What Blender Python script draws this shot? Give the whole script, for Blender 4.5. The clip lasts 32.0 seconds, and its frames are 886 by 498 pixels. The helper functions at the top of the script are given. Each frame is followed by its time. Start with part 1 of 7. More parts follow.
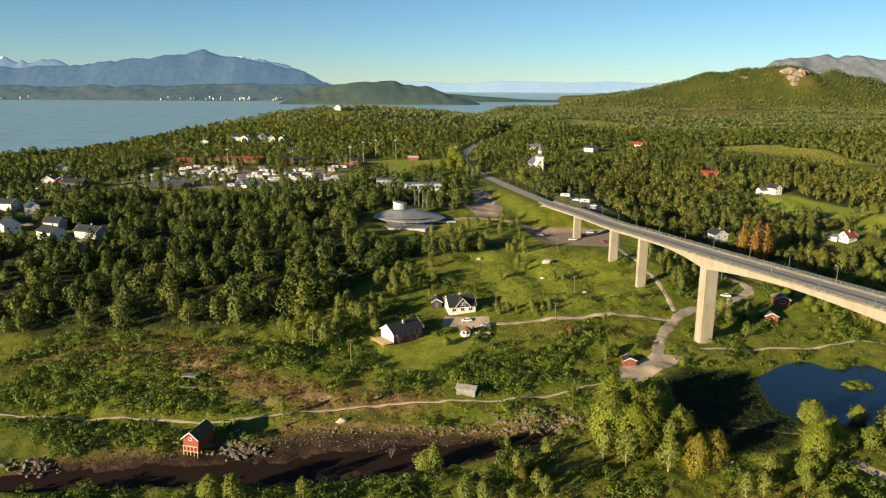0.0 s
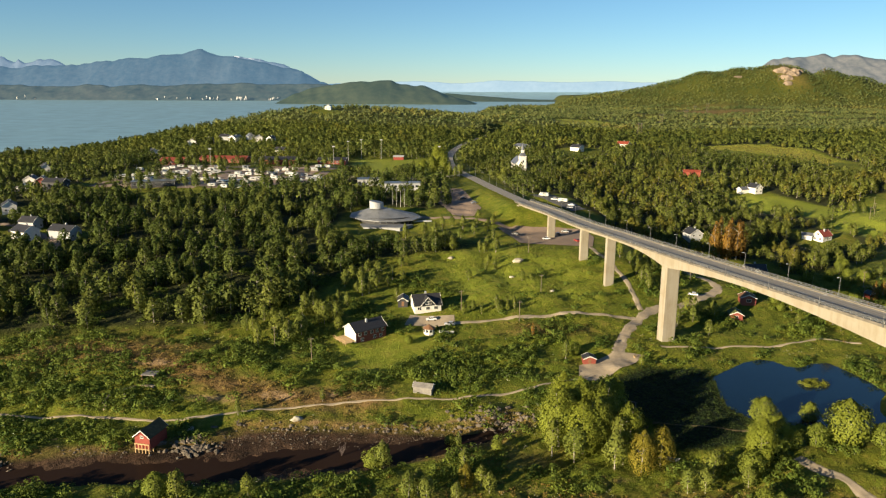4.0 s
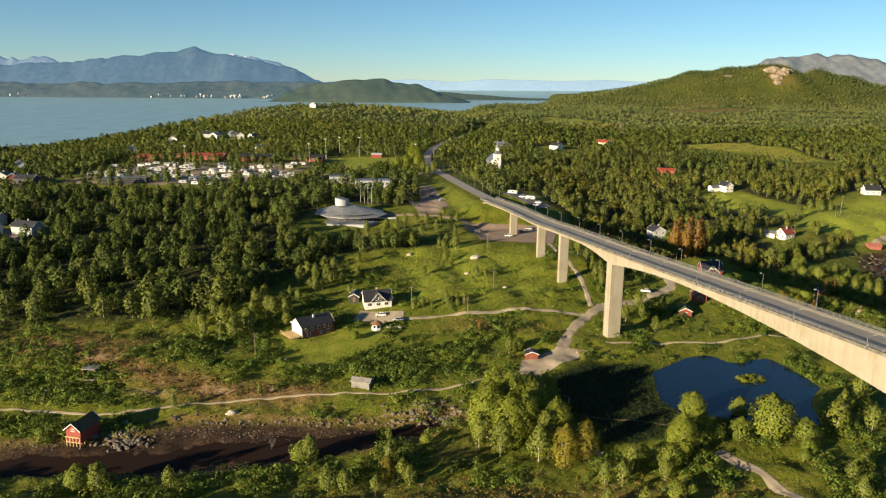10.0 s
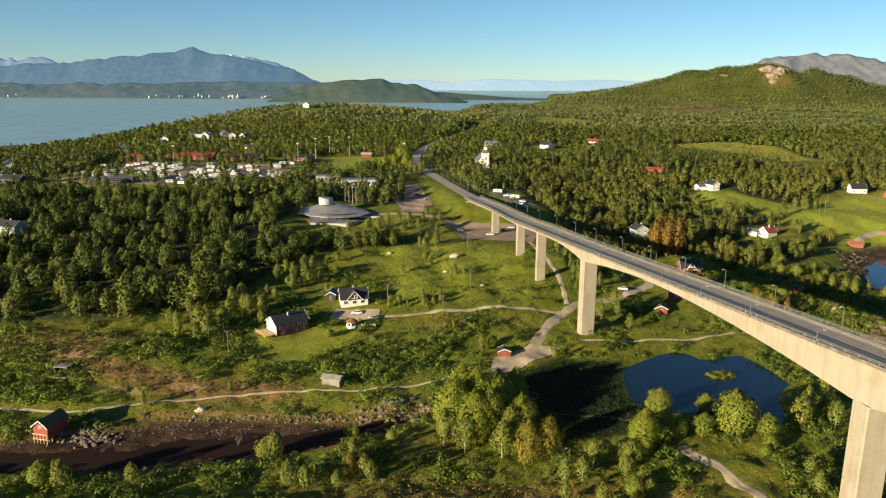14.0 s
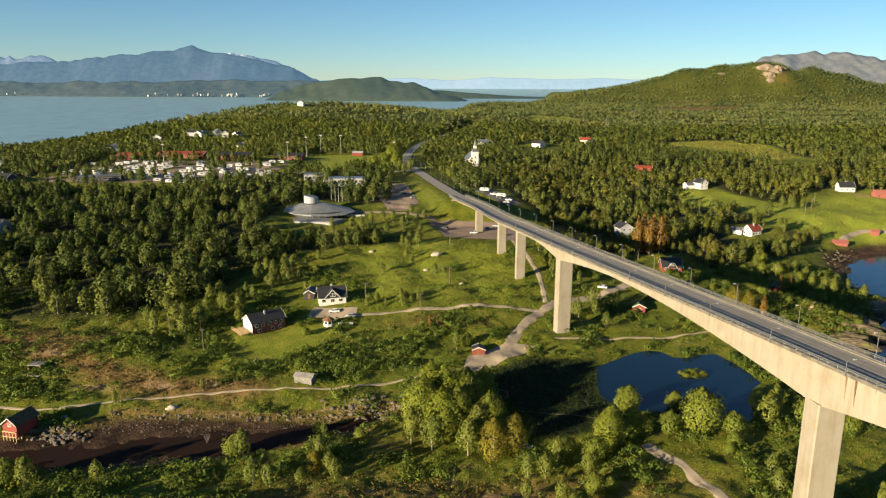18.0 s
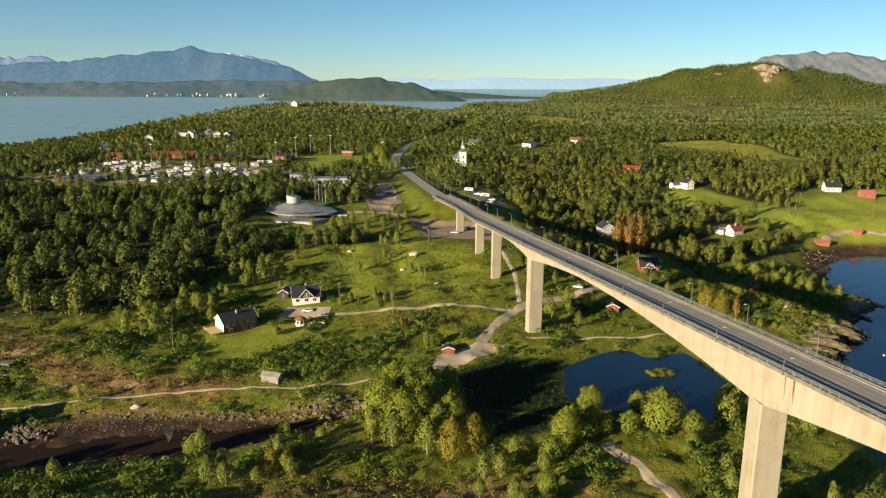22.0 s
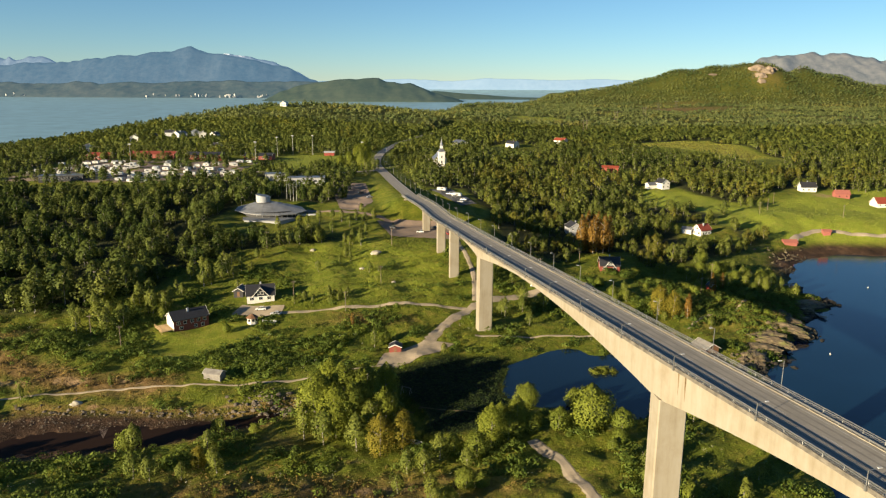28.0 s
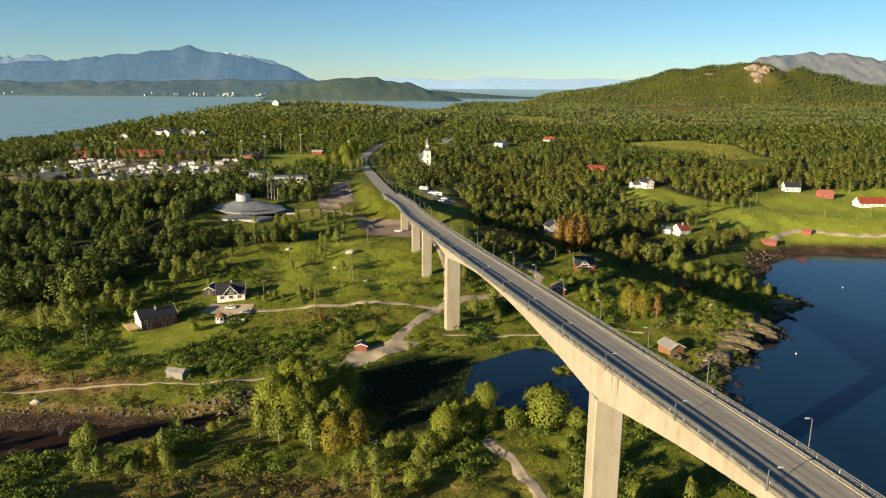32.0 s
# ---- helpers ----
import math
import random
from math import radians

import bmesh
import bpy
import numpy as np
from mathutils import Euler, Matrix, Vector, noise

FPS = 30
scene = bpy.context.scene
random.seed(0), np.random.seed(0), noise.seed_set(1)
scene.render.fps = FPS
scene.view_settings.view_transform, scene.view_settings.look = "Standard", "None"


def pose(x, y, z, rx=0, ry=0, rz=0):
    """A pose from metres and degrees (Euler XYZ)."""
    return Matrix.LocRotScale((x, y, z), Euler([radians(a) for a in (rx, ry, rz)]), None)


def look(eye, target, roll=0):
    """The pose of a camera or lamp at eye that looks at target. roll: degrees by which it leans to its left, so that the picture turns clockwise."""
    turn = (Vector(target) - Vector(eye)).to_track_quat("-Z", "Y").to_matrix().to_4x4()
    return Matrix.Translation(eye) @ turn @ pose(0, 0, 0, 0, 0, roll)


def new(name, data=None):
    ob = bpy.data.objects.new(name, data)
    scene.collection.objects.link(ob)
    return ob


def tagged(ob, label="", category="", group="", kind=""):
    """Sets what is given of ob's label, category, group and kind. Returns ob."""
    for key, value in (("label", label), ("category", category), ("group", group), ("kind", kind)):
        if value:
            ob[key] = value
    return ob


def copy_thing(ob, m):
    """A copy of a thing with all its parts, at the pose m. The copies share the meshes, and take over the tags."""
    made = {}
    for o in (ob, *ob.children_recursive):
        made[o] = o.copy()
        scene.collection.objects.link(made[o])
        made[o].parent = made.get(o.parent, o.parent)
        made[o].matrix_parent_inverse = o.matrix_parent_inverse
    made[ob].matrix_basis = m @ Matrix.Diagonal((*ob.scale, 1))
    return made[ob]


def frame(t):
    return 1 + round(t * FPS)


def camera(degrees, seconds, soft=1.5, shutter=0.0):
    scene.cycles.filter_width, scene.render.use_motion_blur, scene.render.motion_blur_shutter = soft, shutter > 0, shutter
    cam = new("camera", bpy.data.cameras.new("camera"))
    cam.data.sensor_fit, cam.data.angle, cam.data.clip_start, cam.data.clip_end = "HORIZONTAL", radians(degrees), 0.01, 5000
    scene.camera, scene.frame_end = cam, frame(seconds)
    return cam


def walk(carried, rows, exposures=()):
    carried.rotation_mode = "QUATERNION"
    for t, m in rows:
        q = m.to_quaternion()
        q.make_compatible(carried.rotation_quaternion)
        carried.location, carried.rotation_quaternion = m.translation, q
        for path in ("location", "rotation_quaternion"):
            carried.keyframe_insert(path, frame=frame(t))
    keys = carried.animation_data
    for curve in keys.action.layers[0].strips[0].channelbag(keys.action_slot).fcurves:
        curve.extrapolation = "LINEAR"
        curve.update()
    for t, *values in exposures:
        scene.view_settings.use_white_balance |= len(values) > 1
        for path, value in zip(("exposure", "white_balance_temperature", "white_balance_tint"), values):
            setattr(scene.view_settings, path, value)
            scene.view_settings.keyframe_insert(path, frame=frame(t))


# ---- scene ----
cam = camera(64.0, 32.0, soft=1.25)
PATH = [
    (0, (0.006, -0.004, 97.871), (1.066, 97.529, 75.821), 0.27),
    (1, (3.192, -0.150, 97.855), (4.150, 97.381, 75.793), 0.22),
    (2, (6.534, -0.350, 97.839), (7.520, 97.179, 75.770), 0.20),
    (3, (10.219, -0.754, 97.915), (11.262, 96.770, 75.825), 0.20),
    (6, (21.446, -2.055, 97.831), (22.812, 95.457, 75.705), 0.34),
    (7, (24.877, -2.368, 97.709), (26.281, 95.134, 75.546), 0.38),
    (8, (27.994, -2.718, 97.620), (29.447, 94.773, 75.408), 0.39),
    (9, (30.837, -3.041, 97.527), (32.339, 94.440, 75.273), 0.40),
    (10, (33.507, -3.349, 97.462), (35.033, 94.122, 75.167), 0.41),
    (11, (36.107, -3.678, 97.504), (37.638, 93.779, 75.147), 0.40),
    (12, (38.686, -4.015, 97.500), (40.212, 93.434, 75.109), 0.38),
    (13, (41.193, -4.315, 97.263), (42.715, 93.143, 74.908), 0.36),
    (14, (43.495, -4.667, 96.906), (45.037, 92.808, 74.632), 0.31),
    (17, (50.493, -5.154, 97.089), (51.980, 92.278, 74.621), 0.33),
    (18, (53.038, -5.391, 97.115), (54.491, 92.036, 74.624), 0.30),
    (19, (55.787, -5.605, 97.121), (57.185, 91.824, 74.635), 0.28),
    (20, (58.580, -5.693, 97.105), (59.948, 91.739, 74.630), 0.28),
    (21, (61.540, -5.784, 97.098), (62.865, 91.649, 74.626), 0.28),
    (22, (64.594, -6.005, 97.073), (65.881, 91.430, 74.605), 0.29),
    (23, (67.643, -6.296, 97.049), (68.911, 91.143, 74.596), 0.30),
    (24, (70.745, -6.499, 97.058), (71.989, 90.942, 74.612), 0.31),
    (25, (73.971, -6.608, 97.001), (75.176, 90.833, 74.555), 0.32),
    (28, (84.768, -7.544, 96.609), (85.808, 89.918, 74.244), 0.32),
    (29, (88.237, -7.843, 96.541), (89.254, 89.618, 74.175), 0.35),
    (30, (91.551, -7.913, 96.458), (92.541, 89.548, 74.087), 0.36),
    (31, (94.637, -7.814, 96.456), (95.608, 89.640, 74.055), 0.38),
    (32, (97.417, -7.768, 96.678), (98.417, 89.669, 74.204), 0.42),
]
walk(cam, [(t, look(eye, target, roll)) for t, eye, target, roll in PATH])

# ---- light ----
SUN_AZ, SUN_EL = 38.0, 13.0            # light travels towards +x, turned this many degrees to +y
to_sun = Vector((-math.cos(radians(SUN_AZ)) * math.cos(radians(SUN_EL)), -math.sin(radians(SUN_AZ)) * math.cos(radians(SUN_EL)), math.sin(radians(SUN_EL))))
sun = new("sun", bpy.data.lights.new("sun", "SUN"))
sun.data.energy, sun.data.angle, sun.data.color = 5.0, radians(0.6), (1.0, 0.82, 0.54)
sun.rotation_euler = to_sun.to_track_quat("Z", "Y").to_euler()
world = bpy.data.worlds.new("world")
scene.world = world
world.use_nodes = True
sky = world.node_tree.nodes.new("ShaderNodeTexSky")
sky.sky_type, sky.sun_disc = "NISHITA", False
sky.sun_elevation, sky.sun_rotation = radians(SUN_EL), math.atan2(to_sun.x, to_sun.y)
sky.air_density, sky.dust_density, sky.ozone_density = 0.8, 0.0, 5.3
world.node_tree.nodes["Background"].inputs[1].default_value = 0.0535
tinted = world.node_tree.nodes.new("ShaderNodeMix")
tinted.data_type, tinted.blend_type = "RGBA", "MULTIPLY"
tinted.inputs["Factor"].default_value = 1.0
tinted.inputs[7].default_value = (1.15, 1.06, 0.885, 1.0)
world.node_tree.links.new(sky.outputs[0], tinted.inputs[6])
world.node_tree.links.new(tinted.outputs[2], world.node_tree.nodes["Background"].inputs[0])
scene.view_settings.exposure = 1.43


# ---- materials ----
def nodes_of(name):
    m = bpy.data.materials.new(name)
    m.use_nodes = True
    t = m.node_tree
    return m, t, t.nodes["Principled BSDF"], t.nodes.new, t.links.new


def rgba(c):
    return (c[0], c[1], c[2], 1.0)


def noise_node(t, scale, detail=4.0, rough=0.6, coord=None):
    n = t.nodes.new("ShaderNodeTexNoise")
    n.inputs["Scale"].default_value, n.inputs["Detail"].default_value, n.inputs["Roughness"].default_value = scale, detail, rough
    if coord is None:
        coord = t.nodes.new("ShaderNodeNewGeometry").outputs["Position"]
    t.links.new(coord, n.inputs["Vector"])
    return n.outputs["Fac"]


def ramp(t, fac, stops):
    r = t.nodes.new("ShaderNodeValToRGB")
    r.color_ramp.elements[0].position, r.color_ramp.elements[0].color = stops[0][0], rgba(stops[0][1])
    r.color_ramp.elements[1].position, r.color_ramp.elements[1].color = stops[-1][0], rgba(stops[-1][1])
    for p, c in stops[1:-1]:
        r.color_ramp.elements.new(p).color = rgba(c)
    t.links.new(fac, r.inputs["Fac"])
    return r.outputs["Color"]


def mixed(t, fac, a, b, blend="MIX"):
    m = t.nodes.new("ShaderNodeMix")
    m.data_type, m.blend_type = "RGBA", blend
    if isinstance(fac, (int, float)):
        m.inputs["Factor"].default_value = fac
    else:
        t.links.new(fac, m.inputs["Factor"])
    for s, v in (("A", a), ("B", b)):
        sock = [i for i in m.inputs if i.name == s and i.type == "RGBA"][0]
        if isinstance(v, tuple):
            sock.default_value = rgba(v)
        else:
            t.links.new(v, sock)
    return [o for o in m.outputs if o.type == "RGBA"][0]


def bump(t, bsdf, fac, strength, distance):
    b = t.nodes.new("ShaderNodeBump")
    b.inputs["Strength"].default_value, b.inputs["Distance"].default_value = strength, distance
    t.links.new(fac, b.inputs["Height"])
    t.links.new(b.outputs["Normal"], bsdf.inputs["Normal"])


def plain(name, a, b=None, rough=0.7, scale=1.2, metal=0.0, relief=0.0, grain=8.0):
    """A surface of two tones at two scales, with fine relief."""
    m, t, bsdf, _, link = nodes_of(name)
    b = b or tuple(v * 0.72 for v in a)
    big = ramp(t, noise_node(t, scale, 5.0), [(0.32, b), (0.68, a)])
    fine = ramp(t, noise_node(t, scale * grain, 3.0), [(0.3, (0.6, 0.6, 0.6)), (0.7, (0.78, 0.78, 0.78))])
    link(mixed(t, 1.0, big, fine, "MULTIPLY"), bsdf.inputs["Base Color"])
    bsdf.inputs["Roughness"].default_value, bsdf.inputs["Metallic"].default_value = rough, metal
    if relief:
        bump(t, bsdf, noise_node(t, scale * grain, 3.0), 0.5, relief)
    return m


def leaf_material(name, dark, light, dry):
    """Leaves: tone by leaf and by tree (attribute tint)."""
    m, t, bsdf, node, link = nodes_of(name)
    geo = node("ShaderNodeNewGeometry")
    att = node("ShaderNodeAttribute")
    att.attribute_name = "tint"
    leaf = ramp(t, geo.outputs["Random Per Island"], [(0.0, dark), (1.0, light)])
    tree = ramp(t, att.outputs["Fac"], [(0.0, (0.52, 0.66, 0.58)), (0.55, (0.98, 1.0, 1.0)), (0.9, (1.12, 1.10, 0.85)), (1.0, dry)])
    link(mixed(t, 1.0, leaf, tree, "MULTIPLY"), bsdf.inputs["Base Color"])
    bsdf.inputs["Roughness"].default_value = 0.75
    bsdf.inputs["Specular IOR Level"].default_value = 0.2
    thin = node("ShaderNodeBsdfTranslucent")
    link(mixed(t, 1.0, leaf, tree, "MULTIPLY"), thin.inputs["Color"])
    both = node("ShaderNodeMixShader")
    both.inputs[0].default_value = 0.27
    link(bsdf.outputs[0], both.inputs[1])
    link(thin.outputs[0], both.inputs[2])
    link(both.outputs[0], t.nodes["Material Output"].inputs["Surface"])
    return m


def ground_material():
    m, t, bsdf, node, link = nodes_of("ground")
    zone = node("ShaderNodeAttribute")
    zone.attribute_name = "zone"
    split = node("ShaderNodeSeparateColor")
    link(zone.outputs["Color"], split.inputs["Color"])
    wide = noise_node(t, 0.03, 6.0, 0.65)
    mid = noise_node(t, 0.22, 6.0, 0.7)
    fine = noise_node(t, 1.6, 4.0, 0.7)
    grass = ramp(t, mid, [(0.25, (0.070, 0.096, 0.011)), (0.45, (0.140, 0.174, 0.017)), (0.6, (0.205, 0.226, 0.025)), (0.78, (0.29, 0.265, 0.045))])
    tone = ramp(t, wide, [(0.3, (0.75, 0.85, 0.7)), (0.7, (1.25, 1.12, 1.0))])
    grass = mixed(t, 1.0, grass, tone, "MULTIPLY")
    heath = ramp(t, mid, [(0.25, (0.10, 0.075, 0.025)), (0.5, (0.24, 0.15, 0.05)), (0.7, (0.33, 0.22, 0.09)), (0.85, (0.42, 0.32, 0.21))])
    field = ramp(t, mid, [(0.25, (0.27, 0.34, 0.028)), (0.75, (0.44, 0.48, 0.06))])
    mud = mixed(t, 1.0, ramp(t, mid, [(0.25, (0.032, 0.021, 0.013)), (0.5, (0.080, 0.049, 0.029)), (0.78, (0.21, 0.13, 0.08))]), ramp(t, noise_node(t, 0.09, 5.0, 0.6), [(0.35, (0.5, 0.47, 0.45)), (0.62, (1.25, 1.2, 1.15))]), "MULTIPLY")
    c = mixed(t, split.outputs["Green"], grass, field)
    ragged = node("ShaderNodeMath")
    ragged.operation = "MULTIPLY_ADD"
    link(mid, ragged.inputs[0])
    ragged.inputs[1].default_value = 1.6
    off = node("ShaderNodeMath")
    off.operation = "SUBTRACT"
    link(split.outputs["Red"], off.inputs[0])
    off.inputs[1].default_value = 0.8
    link(off.outputs[0], ragged.inputs[2])
    ragged.use_clamp = True
    c = mixed(t, ragged.outputs[0], c, heath)
    c = mixed(t, split.outputs["Blue"], c, mud)
    cover = node("ShaderNodeAttribute")
    cover.attribute_name = "cover"
    cut = node("ShaderNodeSeparateColor")
    link(cover.outputs["Color"], cut.inputs["Color"])
    earth = ramp(t, mid, [(0.3, (0.30, 0.18, 0.09)), (0.55, (0.53, 0.36, 0.20)), (0.75, (0.64, 0.48, 0.31))])
    worn = node("ShaderNodeMath")
    worn.operation = "MULTIPLY_ADD"
    link(noise_node(t, 0.35, 5.0, 0.7), worn.inputs[0])
    worn.inputs[1].default_value = 2.4
    less = node("ShaderNodeMath")
    less.operation = "MULTIPLY_ADD"
    link(cut.outputs["Green"], less.inputs[0])
    less.inputs[1].default_value, less.inputs[2].default_value = 1.9, -2.2
    link(less.outputs[0], worn.inputs[2])
    worn.use_clamp = True
    c = mixed(t, worn.outputs[0], c, earth)
    # Marsh: near-black green, with the tall trees' shade put into the colour.
    shaded_bog = ramp(t, mid, [(0.3, (0.007, 0.014, 0.004)), (0.7, (0.018, 0.030, 0.008))])
    c = mixed(t, cut.outputs["Red"], c, shaded_bog)
    # Litter of the forest floor, its colour darkened for the shade between trees.
    shaded_litter = ramp(t, mid, [(0.3, (0.024, 0.030, 0.010)), (0.7, (0.070, 0.076, 0.022))])
    c = mixed(t, cut.outputs["Blue"], c, shaded_litter)
    speck = ramp(t, fine, [(0.25, (0.40, 0.40, 0.40)), (0.7, (0.84, 0.84, 0.84))])
    c = mixed(t, 1.0, c, speck, "MULTIPLY")
    link(c, bsdf.inputs["Base Color"])
    bsdf.inputs["Roughness"].default_value = 0.9
    bsdf.inputs["Specular IOR Level"].default_value = 0.15
    rough = node("ShaderNodeMath")
    rough.operation = "MULTIPLY_ADD"
    link(noise_node(t, 0.55, 5.0, 0.75), rough.inputs[0])
    rough.inputs[1].default_value = 2.0
    link(fine, rough.inputs[2])
    bump(t, bsdf, rough.outputs[0], 0.8, 0.45)
    return m


def water_material(name, colour, rough, ripple, sheen=0.27):
    m, t, bsdf, node, link = nodes_of(name)
    link(ramp(t, noise_node(t, 0.02, 3.0), [(0.3, colour), (0.7, tuple(v * 1.5 for v in colour))]), bsdf.inputs["Base Color"])
    bsdf.inputs["Roughness"].default_value = rough
    bsdf.inputs["IOR"].default_value = 1.33
    bsdf.inputs["Specular IOR Level"].default_value = sheen
    bump(t, bsdf, noise_node(t, ripple, 4.0, 0.6), 0.12, 0.3)
    return m


def concrete_material():
    m, t, bsdf, node, link = nodes_of("concrete")
    geo = node("ShaderNodeNewGeometry")
    mapping = node("ShaderNodeMapping")
    mapping.inputs["Scale"].default_value = (0.5, 0.5, 0.06)
    link(geo.outputs["Position"], mapping.inputs["Vector"])
    streak = ramp(t, noise_node(t, 1.3, 5.0, 0.65, mapping.outputs["Vector"]), [(0.28, (0.285, 0.245, 0.175)), (0.5, (0.335, 0.298, 0.228)), (0.75, (0.365, 0.335, 0.272))])
    blot = ramp(t, noise_node(t, 0.16, 6.0, 0.7), [(0.3, (0.66, 0.62, 0.56)), (0.55, (0.78, 0.78, 0.78))])
    link(mixed(t, 1.0, streak, blot, "MULTIPLY"), bsdf.inputs["Base Color"])
    bsdf.inputs["Roughness"].default_value = 0.85
    bump(t, bsdf, noise_node(t, 3.0, 4.0), 0.25, 0.05)
    return m


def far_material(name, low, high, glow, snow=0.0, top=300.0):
    """Woods and bare rock of a far range; haze is put in as bluish colour and a weak glow."""
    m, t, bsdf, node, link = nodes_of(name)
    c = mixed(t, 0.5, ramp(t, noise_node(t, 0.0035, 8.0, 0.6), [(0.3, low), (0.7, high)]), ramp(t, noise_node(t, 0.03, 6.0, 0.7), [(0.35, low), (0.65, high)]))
    if snow:
        geo = node("ShaderNodeNewGeometry")
        xyz = node("ShaderNodeSeparateXYZ")
        link(geo.outputs["Position"], xyz.inputs[0])
        lift = node("ShaderNodeMath")
        lift.operation = "MULTIPLY_ADD"
        link(noise_node(t, 0.02, 6.0, 0.7), lift.inputs[0])
        lift.inputs[1].default_value = top
        link(xyz.outputs["Z"], lift.inputs[2])
        white = ramp(t, lift.outputs[0], [(0.0, (0, 0, 0)), (1.0, (1, 1, 1))])
        scaled = node("ShaderNodeMapRange")
        scaled.inputs["From Min"].default_value, scaled.inputs["From Max"].default_value = snow, snow + 15.0
        link(lift.outputs[0], scaled.inputs["Value"])
        c = mixed(t, scaled.outputs[0], c, (0.75, 0.78, 0.82))
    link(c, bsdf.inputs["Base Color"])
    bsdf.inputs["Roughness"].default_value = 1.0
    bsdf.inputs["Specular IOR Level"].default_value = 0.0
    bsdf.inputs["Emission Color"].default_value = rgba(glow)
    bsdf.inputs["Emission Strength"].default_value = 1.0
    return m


M_GROUND = ground_material()
M_SEA = water_material("sea_water", (0.004, 0.017, 0.036), 0.09, 0.5, 0.27)
M_POND = water_material("pond_water", (0.003, 0.010, 0.020), 0.05, 0.9, 0.36)
M_CREEK = water_material("creek_water", (0.018, 0.011, 0.008), 0.3, 0.7, 0.02)
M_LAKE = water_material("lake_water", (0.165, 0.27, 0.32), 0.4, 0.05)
M_LEAF = leaf_material("birch_leaves", (0.108, 0.127, 0.023), (0.182, 0.202, 0.036), (1.45, 0.72, 0.75))
M_LUSH = leaf_material("lush_willow_leaves", (0.125, 0.150, 0.020), (0.205, 0.232, 0.032), (1.25, 0.80, 0.75))
M_WOODLEAF = leaf_material("forest_birch_leaves", (0.080, 0.097, 0.019), (0.140, 0.157, 0.029), (1.5, 0.88, 0.75))
# Bluish, duller green: haze over the far woods is put into the leaf colour.
M_FARLEAF = leaf_material("hazed_far_leaves", (0.113, 0.132, 0.046), (0.160, 0.178, 0.058), (1.4, 0.8, 0.6))
M_BARK = plain("birch_bark", (0.52, 0.48, 0.41), (0.16, 0.14, 0.12), 0.9, 3.0)
M_CONC = concrete_material()
M_ASPH = plain("asphalt", (0.40, 0.365, 0.31), (0.31, 0.285, 0.245), 0.9, 0.25, 0.0, 0.01, 20.0)
M_TRACK = plain("tyre_track_asphalt", (0.30, 0.275, 0.235), (0.24, 0.22, 0.19), 0.85, 0.3, 0.0, 0.01, 20.0)
M_LINE = plain("road_paint", (0.7, 0.7, 0.66), (0.45, 0.44, 0.4), 0.7, 1.0)
M_GRAVEL = plain("gravel", (0.49, 0.40, 0.285), (0.35, 0.285, 0.20), 0.95, 0.35, 0.0, 0.05, 12.0)
M_LOT = plain("car_park_asphalt", (0.36, 0.26, 0.19), (0.25, 0.185, 0.14), 0.9, 0.12, 0.0, 0.02, 20.0)
M_EDGE = plain("weathered_edge_concrete", (0.25, 0.22, 0.175), (0.10, 0.09, 0.075), 0.9, 0.6, 0.0, 0.02, 6.0)
M_STEEL = plain("galvanised_steel", (0.38, 0.38, 0.37), (0.25, 0.25, 0.25), 0.5, 2.0, 0.6)


# ---- small builders ----
def mesh_ob(name, verts, faces, materials, smooth=False, face_mats=None, parent=None):
    me = bpy.data.meshes.new(name)
    me.from_pydata([tuple(map(float, v)) for v in verts], [], faces)
    for m in materials:
        me.materials.append(m)
    if face_mats is not None:
        me.polygons.foreach_set("material_index", np.asarray(face_mats, dtype=np.int32))
    if smooth:
        me.polygons.foreach_set("use_smooth", np.ones(len(me.polygons), dtype=bool))
    me.update()
    ob = new(name, me)
    if parent is not None:
        ob.parent = parent
    return ob


def fast_mesh(name, co, quads, materials, tint=None, face_mats=None, smooth=False, normals=None):
    """A large mesh of triangles or quads from arrays."""
    me = bpy.data.meshes.new(name)
    quads = np.asarray(quads)
    n, f, c = len(co), len(quads), quads.shape[1]
    me.vertices.add(n)
    me.vertices.foreach_set("co", np.ascontiguousarray(co, dtype=np.float32).ravel())
    me.loops.add(f * c)
    me.loops.foreach_set("vertex_index", np.ascontiguousarray(quads, dtype=np.int32).ravel())
    me.polygons.add(f)
    me.polygons.foreach_set("loop_start", np.arange(0, f * c, c, dtype=np.int32))
    for m in materials:
        me.materials.append(m)
    if face_mats is not None:
        me.polygons.foreach_set("material_index", np.asarray(face_mats, dtype=np.int32))
    if smooth:
        me.polygons.foreach_set("use_smooth", np.ones(f, dtype=bool))
    if tint is not None:
        a = me.attributes.new("tint", "FLOAT", "POINT")
        a.data.foreach_set("value", np.asarray(tint, dtype=np.float32))
    if normals is not None:
        a = me.attributes.new("custom_normal", "FLOAT_VECTOR", "POINT")
        a.data.foreach_set("vector", np.ascontiguousarray(normals, dtype=np.float32).ravel())
    me.update(calc_edges=True)
    return me


def part(name, bm, material, parent, label=""):
    me = bpy.data.meshes.new(name)
    bm.to_mesh(me)
    bm.free()
    me.materials.append(material)
    ob = new(name, me)
    ob.parent = parent
    if label:
        ob["label"] = label
    return ob


def thing(name, m, label, category, group="", kind=""):
    ob = new(name)
    ob.matrix_world = m
    return tagged(ob, label, category, group, kind)


